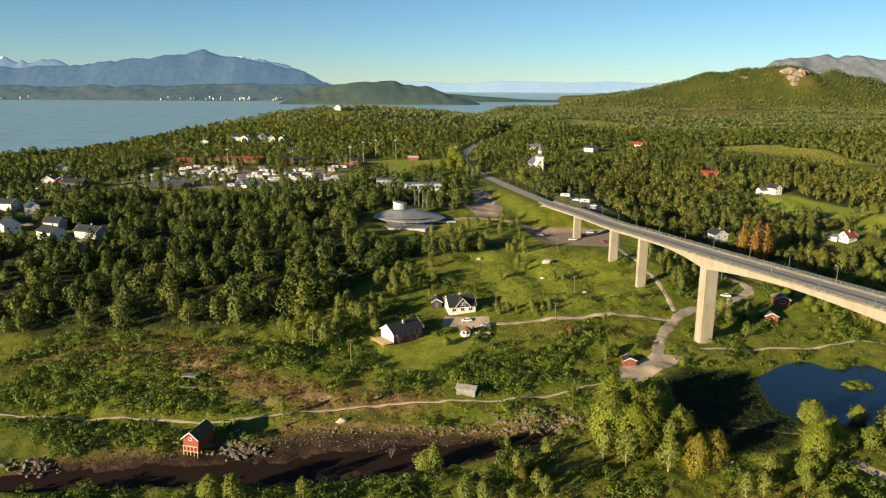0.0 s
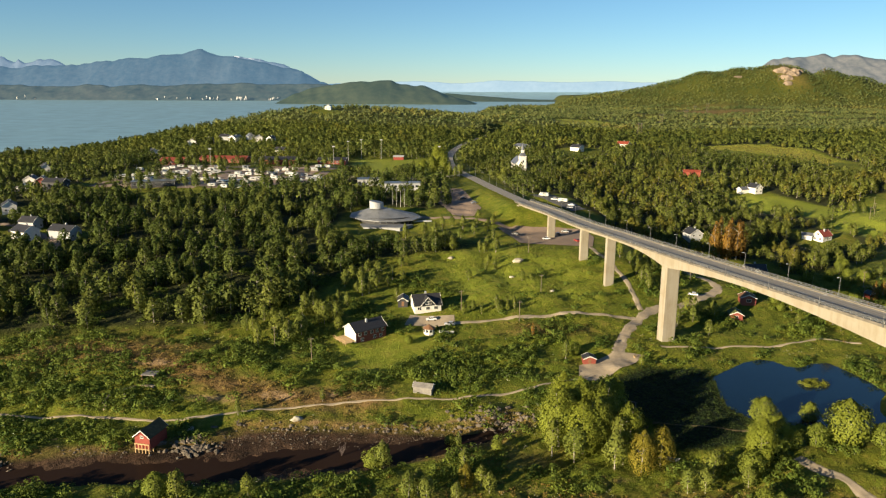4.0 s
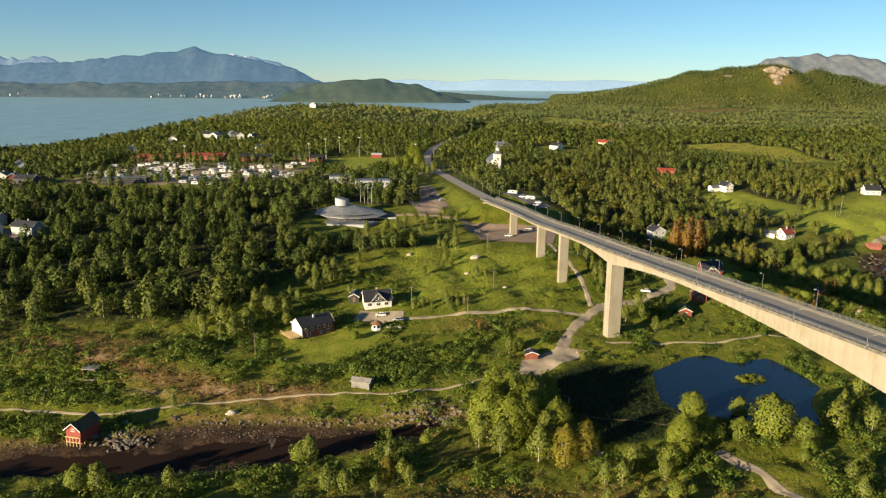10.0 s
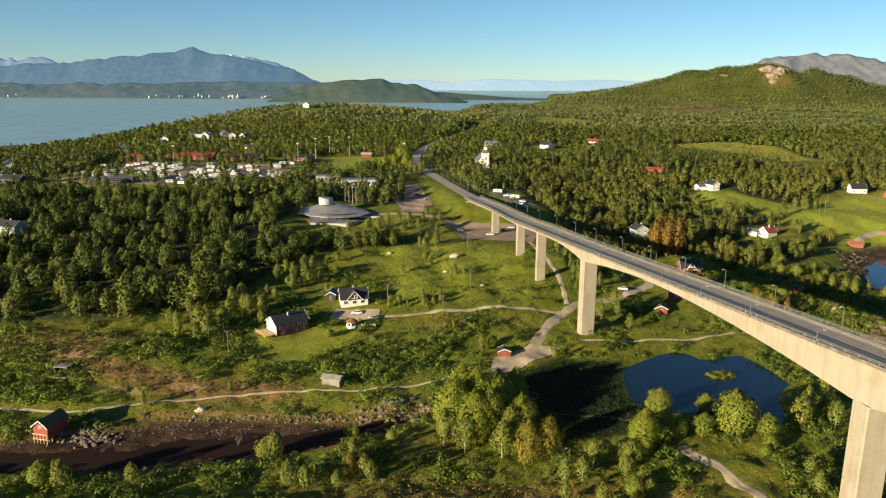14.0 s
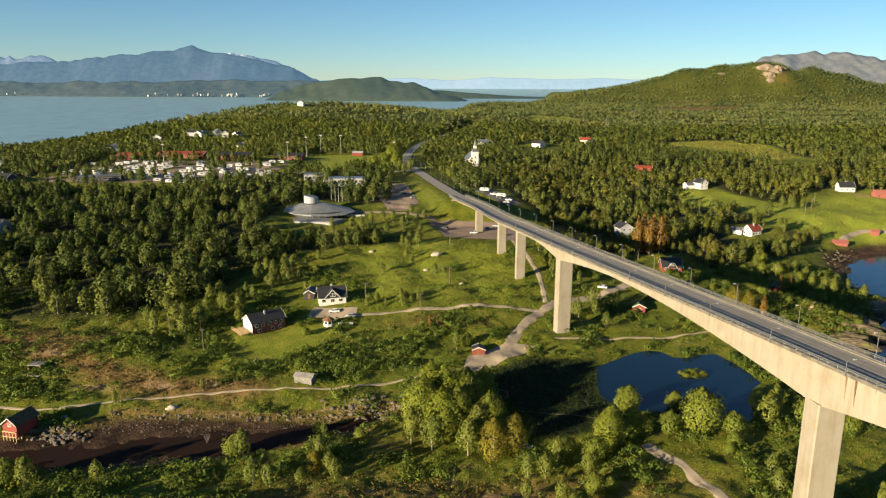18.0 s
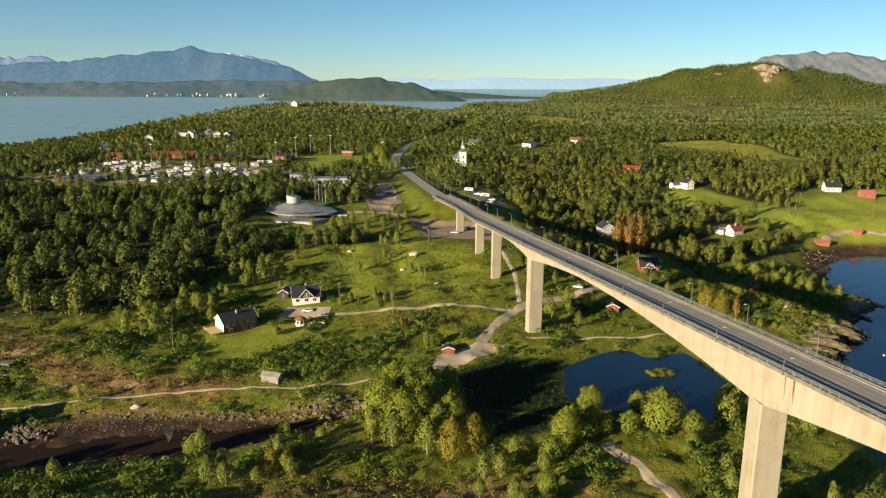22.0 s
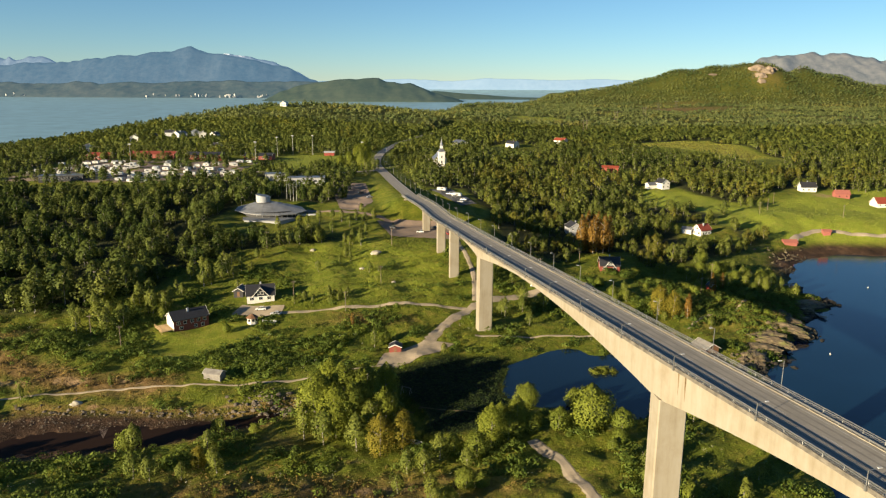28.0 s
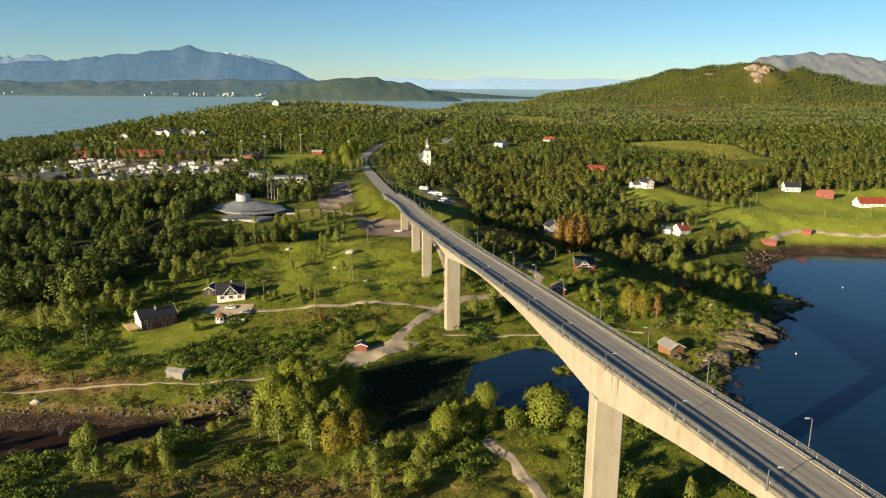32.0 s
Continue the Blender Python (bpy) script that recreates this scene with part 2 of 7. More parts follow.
def spline(points, step):
    """A smooth line through points (any dimension), sampled about every step metres of plan."""
    p = np.array(points, float)
    p = np.vstack([2 * p[0] - p[1], p, 2 * p[-1] - p[-2]])
    out = []
    for i in range(1, len(p) - 2):
        n = max(2, int(np.linalg.norm(p[i + 1, :2] - p[i, :2]) / step))
        for k in range(n):
            t = k / n
            out.append(0.5 * (2 * p[i] + (p[i + 1] - p[i - 1]) * t + (2 * p[i - 1] - 5 * p[i] + 4 * p[i + 1] - p[i + 2]) * t**2 + (3 * p[i] - p[i - 1] - 3 * p[i + 1] + p[i + 2]) * t**3))
    out.append(p[-2])
    return np.array(out)


def sideways(line):
    d = np.gradient(line[:, :2], axis=0)
    d /= np.linalg.norm(d, axis=1)[:, None] + 1e-9
    return np.stack([d[:, 1], -d[:, 0]], 1)          # to the right of the way


def poly_distance(x, y, poly):
    """Signed distance to a closed outline, negative inside."""
    poly = np.array(poly, float)
    best = np.full(np.shape(x), 1e9)
    inside = np.zeros(np.shape(x), bool)
    for a, b in zip(poly, np.roll(poly, -1, 0)):
        e = b - a
        t = np.clip(((x - a[0]) * e[0] + (y - a[1]) * e[1]) / (e @ e), 0, 1)
        best = np.minimum(best, np.hypot(x - a[0] - t * e[0], y - a[1] - t * e[1]))
        if a[1] != b[1]:
            cross = (y < a[1]) != (y < b[1])
            inside ^= cross & (x < a[0] + (y - a[1]) / (b[1] - a[1]) * e[0])
    return np.where(inside, -best, best)


def line_distance(x, y, pts):
    best = np.full(np.shape(x), 1e9)
    pts = np.array(pts, float)[:, :2]
    for a, b in zip(pts[:-1], pts[1:]):
        e = b - a
        t = np.clip(((x - a[0]) * e[0] + (y - a[1]) * e[1]) / (e @ e), 0, 1)
        best = np.minimum(best, np.hypot(x - a[0] - t * e[0], y - a[1] - t * e[1]))
    return best


def heath_mask(x, y):
    """Where brown heath and bare earth show: a band from the wood's edge down to the creek."""
    return np.maximum(np.exp(-(((x + 108) / 38) ** 2 + ((y - 244) / 12) ** 2)), np.exp(-((line_distance(x, y, [(-95, 238), (-62, 223), (-36, 213), (-8, 212)]) / 7) ** 2)))


def plain_strips(x, y):
    """Open heath and narrow fields across the wooded plain below the hill."""
    out = np.zeros(np.shape(x))
    for cx, cy, rx, ry in ((600, 1600, 200, 80), (532, 1148, 55, 20), (238, 1120, 42, 26), (554, 1160, 60, 18), (800, 1275, 90, 26), (400, 1285, 50, 22), (476, 1195, 45, 16), (560, 955, 60, 14), (720, 1080, 80, 16), (330, 1420, 90, 26), (860, 1480, 120, 34), (690, 1760, 150, 40)):
        out = np.maximum(out, np.exp(-(((x - cx) / rx) ** 2 + ((y - cy) / ry) ** 2)))
    return out


def ease(v, a, b):
    t = np.clip((v - a) / (b - a), 0, 1)
    return t * t * (3 - 2 * t)


def waves(x, y, size, seed):
    """Cheap smooth noise, about -1 to 1."""
    r = np.random.RandomState(seed)
    out = 0
    for k in range(7):
        a, p, s = r.uniform(0, 6.28), r.uniform(0, 6.28), r.uniform(0.6, 1.6)
        out = out + np.sin((x * math.cos(a) + y * math.sin(a)) * 6.28 / size * s + p)
    return out / 3.5


# ---- plan ----
SHORE = [(120, -900), (118, -60), (140, 30), (160, 95), (180, 140), (186, 165), (190, 195), (197, 222), (206, 228), (212, 232), (216, 243), (221, 252), (236, 257), (238, 266), (240, 274), (244, 280), (255, 291), (268, 301), (262, 313), (258, 324), (266, 342), (272, 354),
         (293, 386), (325, 402), (365, 396), (450, 388), (640, 384), (1200, 300), (1600, -900)]
POND = [(104, 209), (107, 225), (117, 233.7), (128, 242.4), (135, 245.2), (139, 243.6), (141.5, 238.5), (146.9, 237.4), (152, 241), (158.5, 241.9), (161.5, 233), (163.2, 224), (163.7, 216), (158, 210.2), (153, 202.5), (151, 193), (147.5, 186.5), (142.2, 187.6), (134.4, 189.8), (120.5, 193.5), (109.6, 198.3), (104.5, 203)]
CREEK = [(-600, 156), (-112, 165.6), (-74, 169), (-54.6, 167.3), (-40, 168.3), (-20, 171.4), (-1.5, 176), (18, 185), (32, 192.4), (40, 200), (38, 202), (25.4, 195), (-1.7, 196), (-22, 197), (-42.4, 196), (-52, 188), (-75.5, 184.7), (-105, 180), (-117, 173.4), (-600, 178)]
CHANNEL = [(-600, 164), (-112, 169), (-74, 172.5), (-54.6, 174), (-40, 177), (-20, 182), (0, 184), (18, 189), (33, 196)]
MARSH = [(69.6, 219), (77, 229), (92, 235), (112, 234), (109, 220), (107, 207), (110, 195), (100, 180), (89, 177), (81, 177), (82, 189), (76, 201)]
LAKE = [(-3600, 560), (-900, 640), (-520, 800), (-470, 1050), (-360, 1260), (-180, 1480), (0, 1720), (150, 1950), (420, 2500), (520, 3200), (700, 4900), (-3600, 4900)]
BRIDGE = [(238, -330, 38.0), (205, -190, 43.0), (175.5, -60, 45.8), (154.6, 35, 46.6), (144.8, 79.2, 46.4), (132.4, 126, 45.3), (118.5, 193, 41.4), (104.0, 259.7, 37.6), (93.3, 310.2, 35.0),
          (87.5, 339.2, 33.2), (79.5, 390, 30.9), (69, 433, 29.7), (55.0, 501, 29.0), (46, 548, 28.8), (38, 588, 28.6), (31, 632, 28.6), (28, 682, 28.6), (29, 742, 29.3), (37, 807, 30.6), (54, 882, 32.6), (80, 960, 34.8), (112, 1060, 37.6)]
DECK = spline(BRIDGE, 2.0)
WALK_PATH = [(-300, 204), (-160, 205), (-113, 203.3), (-92, 202.7), (-68.5, 201), (-47, 205), (-26.6, 208.5), (-9, 210.8), (9.3, 212.1), (27.7, 213.9), (41, 217.6), (57, 224.2), (66, 228)]
GRAVEL_ROAD = [(66, 227), (78, 236), (83, 249), (88, 261), (97, 276), (108, 289), (125, 298), (141, 310), (147, 322), (138, 345)]
FARM_ROAD = [(98, 280), (76, 277.7), (52, 273.7), (34, 271.7), (15.4, 268.9), (3, 271.4)]

CLEAR = [  # places without trees
    [(-60, 576), (-66, 716), (14, 716), (26, 568)],                                             # sports field
    [(285, 770), (300, 805), (335, 824), (410, 844), (420, 775), (428, 690), (390, 625), (350, 670), (325, 725)],                               # far meadow
    [(262, 440), (296, 404), (420, 404), (660, 420), (640, 546), (412, 534), (384, 545), (355, 540), (318, 505), (292, 462)],
    [(236, 486), (290, 462), (316, 492), (275, 530), (270, 552), (242, 552)], [(205, 1070), (300, 1135), (275, 1205), (205, 1150), (190, 1040), (280, 1070)], [(140, 715), (190, 715), (192, 790), (148, 788)],       # farm meadows
    [(62, 364), (110, 360), (116, 444), (60, 456)],                                             # car park
    [(158, 346), (188, 346), (186, 364), (158, 362)],
    [(26, 440), (54, 436), (62, 560), (24, 560)],                                               # lay-by
    [(-40, 392), (18, 392), (30, 446), (-36, 448)],                                             # hall
    [(-250, 500), (-150, 478), (-100, 505), (-66, 548), (-60, 650), (-250, 690)],                                         # caravan site
    [(82, 440), (112, 440), (104, 492), (80, 494)],
    [(80, 596), (100, 596), (104, 642), (82, 642)],
    [(232, 396), (264, 396), (266, 428), (234, 428)],
    [(158, 296), (192, 300), (188, 348), (154, 350)],
    [(224, 594), (258, 594), (258, 622), (226, 624)],
    [(100, 786), (124, 786), (124, 812), (100, 812)],
    [(-24, 496), (8, 492), (8, 516), (-50, 540), (-50, 520)],
    [(-262, 362), (-178, 362), (-178, 392), (-250, 404)], [(-300, 496), (-244, 490), (-240, 524), (-300, 540)], [(-330, 590), (-300, 590), (-300, 616), (-330, 616)], [(-160, 742), (-134, 742), (-134, 764), (-160, 764)],
    [(-265, 428), (-240, 428), (-240, 448), (-285, 456), (-285, 440)],
    [(-240, 650), (-66, 650), (-66, 690), (-240, 694)],
    [(-285, 806), (-176, 836), (-174, 884), (-288, 890)],
    [(-172, 1070), (-128, 1070), (-134, 1122), (-166, 1122)],
    [(-292, 716), (-264, 716), (-264, 750), (-292, 750)],
    [(212, 776), (242, 776), (240, 808), (212, 808)],
]
FOREST_WEST = [(-420, 262), (-210, 258), (-120, 262), (-62, 268), (-42, 285), (-30, 318), (-8, 345), (20, 352), (44, 372), (30, 372), (14, 366), (-44, 372), (-40, 440), (24, 445), (22, 560), (-400, 700), (-700, 700)]
FOREST_EAST = [(120, 372), (150, 345), (200, 336), (252, 372), (285, 410), (262, 445), (330, 505), (420, 548), (640, 565), (700, 1000), (110, 1000), (100, 700), (62, 640), (66, 520), (84, 470), (118, 440)]


def height(x, y):
    """The lie of the land."""
    x, y = np.asarray(x, float), np.asarray(y, float)
    left = np.interp(y, [-900, 0, 120, 140, 158, 170, 188, 198, 206, 217, 236, 243, 250, 262, 280, 310, 340, 400, 450, 520, 600, 850, 1000, 1300, 1600, 2200, 5000],
                     [3, 3, 1.6, 0.4, -2.4, -3.2, -3.0, -2.6, -1.2, 0.2, 0.8, 1.6, 3.0, 4.6, 8.0, 11.5, 15, 19, 23, 26.5, 28, 30, 33, 36, 40, 46, 60])
    right = np.interp(y, [-900, 120, 200, 250, 300, 400, 520, 650, 800, 1000, 1500, 2000, 3000, 5000], [3, 2.4, 1.0, 1.2, 5.5, 10, 17, 27, 34, 39, 49, 52, 56, 60])
    w = ease(x - 38 * ease(y, 268, 315), 62, 112)
    z = left * (1 - w) + right * w
    z = z + 1.3 * waves(x, y, 90, 5) * ease(y, 195, 330) + 0.5 * waves(x, y, 27, 6) * ease(y, 190, 260)
    near = ease(y, 100, 140) * (1 - ease(y, 420, 560))
    z = z + near * (1 + 0.35 * (1 - ease(y, 160, 182)) * ease(x, -40, 0)) * (0.45 * waves(x, y, 15, 16) + 0.28 * waves(x, y, 8, 17)) * (1 - 0.7 * (1 - ease(np.hypot(x - 0, y - 262), 18, 34)))
    z = z + 5 * waves(x, y, 420, 7) * ease(y, 700, 1300)
    z = z + 5.0 * np.exp(-(((x + 78) / 46) ** 2 + ((y - 236) / 13) ** 2))         # heath bank over the creek
    z = z + 26 * np.exp(-(((x + 150) / 230) ** 2 + ((y - 1130) / 190) ** 2)) + 14 * np.exp(-(((x - 60) / 200) ** 2 + ((y - 1230) / 150) ** 2))
    crest = np.interp(x, [330, 368, 480, 607, 687, 765, 844, 924, 971, 1036, 1071, 1095, 1118, 1166, 1250, 1281, 1450, 1800], [0, 3, 24, 49, 65, 91, 97, 103, 112, 104, 84, 89, 98, 94, 73, 62, 26, 10])
    z = z + crest * np.exp(-(((y - 2060) / np.where(y < 2060, 185, 270)) ** 2))
    z = z + 4 * waves(x, y, 130, 8) * ease(z, 70, 120)
    # car park under the bridge
    e = 1 - ease(poly_distance(x, y, [(66, 368), (106, 364), (106, 404), (60, 406)]), -2, 12)
    z = z * (1 - e) + 16.0 * e
    # embankment of the road north of the bridge
    d = line_distance(x, y, [(75, 410, 29)] + BRIDGE[11:])
    lift = np.interp(y, [410, 424, 434, 500, 560, 700, 807, 968, 1120], [16.5, 24.5, 27.9, 28.4, 28.2, 28.2, 30.2, 34.6, 38.6])
    e = (1 - ease(d, 6, 22)) * ease(y, 408, 424)
    z = z * (1 - e) + lift * e
    # sports field
    e = 1 - ease(poly_distance(x, y, [(-60, 580), (-64, 712), (16, 712), (22, 572)]), -2, 20)
    z = z * (1 - e) + 28.0 * e
    # waters
    s = poly_distance(x, y, SHORE)
    z = np.where(s < 60, np.minimum(z, z * ease(s, 0, 60) + np.maximum(s * 0.22, -4) * (1 - ease(s, 0, 60)) + 0.4 * waves(x, y, 14, 9)), z)
    rocky = 0.7 * np.exp(-(((x - 228) / 24) ** 2 + ((y - 278) / 36) ** 2)) * ease(s, 0, 7)
    z = z + rocky * (2.8 + 2.4 * waves(x, y, 16, 10))
    p = poly_distance(x, y, POND)
    z = np.where(p < 14, np.minimum(z, 1.3 * ease(p, 0, 14) + p * 0.05), z)
    z = np.where(poly_distance(x, y, MARSH) < 0, np.maximum(z, 0.16), z)
    c = poly_distance(x, y, CREEK)
    bed = -4.75 + 0.07 * np.maximum(line_distance(x, y, CHANNEL) - 2.5, 0) + 0.16 * waves(x, y, 13, 11) + 0.08 * waves(x, y, 5, 12)
    z = np.where(c < 5, np.minimum(z, np.where(c < 0, bed, bed + (z.clip(-3, -1) - bed) * ease(c, 0, 3.5))), z)
    k = poly_distance(x, y, LAKE)
    z = np.where(k < 160, z * ease(k, 0, 160) - 14 * (1 - ease(k, -60, 20)), z)
    return z


HX, HY = np.arange(-320, 680, 2.0), np.arange(60, 900, 2.0)
HGRID = height(*np.meshgrid(HX, HY, indexing="ij"))


def ground_z(x, y):
    """The ground's height at one place, from a fine table where there is one."""
    if not (-319 < x < 676 and 61 < y < 896):
        return float(height(x, y))
    i, j = (x + 320) / 2, (y - 60) / 2
    a, b = int(i), int(j)
    u, v = i - a, j - b
    return float((HGRID[a, b] * (1 - u) + HGRID[a + 1, b] * u) * (1 - v) + (HGRID[a, b + 1] * (1 - u) + HGRID[a + 1, b + 1] * u) * v)


# ---- ground, waters ----
rr = np.concatenate([np.linspace(0.5, 100, 14), np.geomspace(104, 1500, 300), np.geomspace(1540, 4900, 40)])
aa = np.concatenate([np.linspace(-180, -56, 32), np.linspace(-55, 55, 420), np.linspace(56, 180, 32)[:-1]])
R, A = np.meshgrid(rr, np.radians(aa), indexing="ij")
GX, GY = 50 + R * np.sin(A), -6 + R * np.cos(A)
GZ = height(GX, GY)
GZ[0] = GZ[0].mean()
nr, na = R.shape
i0 = (np.arange(nr - 1)[:, None] * na + np.arange(na)[None, :]).ravel()
i1 = (np.arange(nr - 1)[:, None] * na + (np.arange(na)[None, :] + 1) % na).ravel()
me = fast_mesh("ground", np.stack([GX.ravel(), GY.ravel(), GZ.ravel()], 1), np.stack([i0, i0 + na, i1 + na, i1], 1), [M_GROUND], smooth=True)
heath = 1.1 * heath_mask(GX, GY)
heath = np.maximum(heath, 0.75 * np.exp(-(((GX - 56) / 20) ** 2 + ((GY - 264) / 5) ** 2)))
heath = np.maximum(heath, 0.9 * np.exp(-(((GX - 66) / 40) ** 2 + ((GY - 148) / 10) ** 2)))
heath = np.maximum(heath, 0.5 * np.exp(-(((GX - 224) / 26) ** 2 + ((GY - 276) / 30) ** 2)))
heath = np.maximum(heath, 0.62 * plain_strips(GX, GY) * (0.75 + 0.4 * waves(GX, GY, 160, 63)))
heath = np.maximum(heath, 0.95 * np.exp(-(((GX - 600) / 190) ** 2 + ((GY - 1595) / 75) ** 2)))
heath = np.maximum(heath, 0.8 * np.exp(-(((GX - 975) / 40) ** 2 + ((GY - 1965) / 80) ** 2)))
heath = np.maximum(heath, 0.5 * (1 - ease(poly_distance(GX, GY, [(300, 796), (335, 822), (410, 842), (416, 775), (420, 700), (385, 676), (368, 735), (335, 768)]), -10, 6)))
cd = poly_distance(GX, GY, CREEK)
heath = np.maximum(heath, 0.75 * (1 - ease(np.abs(cd - 2.5), 1, 4)) * (GY > 178))
heath = np.maximum(heath, 0.8 * np.exp(-(((GX - 30) / 28) ** 2 + ((GY - 150) / 7) ** 2)))
heath = np.maximum(heath, 0.6 * np.exp(-(((GX - 40) / 12) ** 2 + ((GY - 178) / 6) ** 2)))
field = 0.8 * (1 - ease(poly_distance(GX, GY, [(-60, 580), (-64, 712), (16, 712), (22, 572)]), -2, 4))
field = np.maximum(field, 1 - ease(poly_distance(GX, GY, [(300, 796), (335, 822), (410, 842), (416, 775), (420, 700), (385, 676), (368, 735), (335, 768)]), -6, 12))
field = np.maximum(field, 0.9 * (1 - ease(poly_distance(GX, GY, [(265, 440), (300, 415), (420, 415), (640, 440), (620, 560), (400, 540), (330, 500)]), -6, 14)))
field = np.maximum(field, 0.45 * (1 - ease(poly_distance(GX, GY, [(-23, 248), (-14, 253), (4, 261), (15.6, 261), (9, 246), (-7, 230), (-17, 233)]), -1, 3)))
field = np.maximum(field, 0.5 * (1 - ease(poly_distance(GX, GY, [(30, 288), (92, 285), (86, 340), (40, 372), (10, 345)]), -10, 14)))
mud = 1 - ease(cd, -1.0, 2.5)
sd = poly_distance(GX, GY, SHORE)
field = np.maximum(field, 0.8 * (1 - ease(poly_distance(GX, GY, [(205, 1070), (300, 1135), (275, 1205), (205, 1150)]), -6, 12)))
field = np.maximum(field, 0.9 * (1 - ease(poly_distance(GX, GY, [(236, 486), (290, 462), (316, 492), (275, 530), (238, 535)]), -6, 12)))
mud = np.maximum(mud, (1 - ease(sd, 9, 17)) * ease(GX, 252, 276))
zone = np.stack([heath.clip(0, 1), field.clip(0, 1), mud.clip(0, 1), np.ones_like(mud)], -1)
att = me.attributes.new("zone", "FLOAT_COLOR", "POINT")
att.data.foreach_set("color", np.ascontiguousarray(zone, dtype=np.float32).ravel())
# Where the marsh takes its shade-darkened colour.
bog_shade = 1 - ease(poly_distance(GX, GY, MARSH), -2.5, 1.5)
earths = np.zeros_like(GX)
for ex, ey, ew, eh, amount in ((-84, 231, 15, 3, 0.9), (-60, 213, 12, 3.5, 0.9), (-36, 214.5, 11, 3.0, 1.0), (-14, 212.6, 9, 1.6, 0.9), (-10, 199.3, 8, 1.5, 1.0), (22, 200.4, 9, 1.6, 1.0), (-42, 222, 8, 3, 0.7), (50, 262, 8, 3, 0.7),
                               (380, 522, 16, 10, 1.0), (70, 150, 16, 4, 0.8), (40, 163, 9, 3, 0.6), (62, 167, 8, 4, 0.7), (226, 282, 8, 5, 0.4), (-100, 190, 12, 1.6, 0.8), (-56, 191, 6, 1.6, 1.0), (-24, 199.6, 7, 1.2, 1.0), (-53, 212, 8, 3, 0.8), (-20, 216, 8, 2.2, 0.9)):
    earths = np.maximum(earths, amount * np.exp(-(((GX - ex) / ew) ** 2 + ((GY - ey) / eh) ** 2)))
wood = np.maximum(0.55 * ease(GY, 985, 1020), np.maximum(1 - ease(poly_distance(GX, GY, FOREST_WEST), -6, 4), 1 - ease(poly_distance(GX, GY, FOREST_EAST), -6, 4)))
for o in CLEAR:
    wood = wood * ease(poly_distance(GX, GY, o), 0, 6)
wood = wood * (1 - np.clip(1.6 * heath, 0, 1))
cover = np.stack([bog_shade, earths.clip(0, 1), wood, np.ones_like(bog_shade)], -1)
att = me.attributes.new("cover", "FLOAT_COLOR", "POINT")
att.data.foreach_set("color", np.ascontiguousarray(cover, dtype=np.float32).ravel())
ground = tagged(new("ground", me), "rolling green land with heath, meadows and a muddy creek", "ground", kind="structure")


def sheet(name, outline, z_of, material, label):
    bm = bmesh.new()
    bm.faces.new([bm.verts.new((x, y, z_of(x, y))) for x, y in outline])
    bmesh.ops.triangulate(bm, faces=bm.faces[:])
    me = bpy.data.meshes.new(name)
    bm.to_mesh(me)
    bm.free()
    me.materials.append(material)
    return tagged(new(name, me), label, "water", kind="structure")


sheet("sea", [(60, -900), (60, -80), (130, 30), (150, 95), (165, 140), (176, 195), (190, 230), (215, 270), (240, 320), (255, 360), (285, 410), (640, 410), (1500, 420), (1900, -900)], lambda x, y: 0.0, M_SEA, "deep blue calm sea inlet beside rocky shore")
sheet("creek_water", [(-600, 150), (-112, 160), (-40, 163), (0, 170), (30, 184), (42, 196), (40, 204), (-40, 200), (-112, 186), (-600, 184)], lambda x, y: -4.48, M_CREEK, "shallow dark creek water between mud banks")
sheet("pond", [(104, 198), (104, 250), (182, 250), (182, 180), (120, 180)], lambda x, y: 0.02, M_POND, "dark blue still pond among green banks")

# ---- far waters and ranges ----
def lake_z(x, y):
    return np.interp(y, [500, 1000, 4300, 4700, 4880], [0.0, 0.0, 27.0, 60.0, 88.0])


lx = np.linspace(-4300, 3400, 30)
ly = np.array([480, 1000, 1600, 2400, 4300, 4700, 4880])
LX, LY = np.meshgrid(lx, ly, indexing="ij")
LX = np.where((LY < 2400) & (LX > 200), 200, LX)
k0 = (np.arange(29)[:, None] * 7 + np.arange(6)[None, :]).ravel()
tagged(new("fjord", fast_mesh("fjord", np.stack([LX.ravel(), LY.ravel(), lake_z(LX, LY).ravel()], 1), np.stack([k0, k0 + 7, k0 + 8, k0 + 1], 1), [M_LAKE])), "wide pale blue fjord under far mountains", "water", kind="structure")


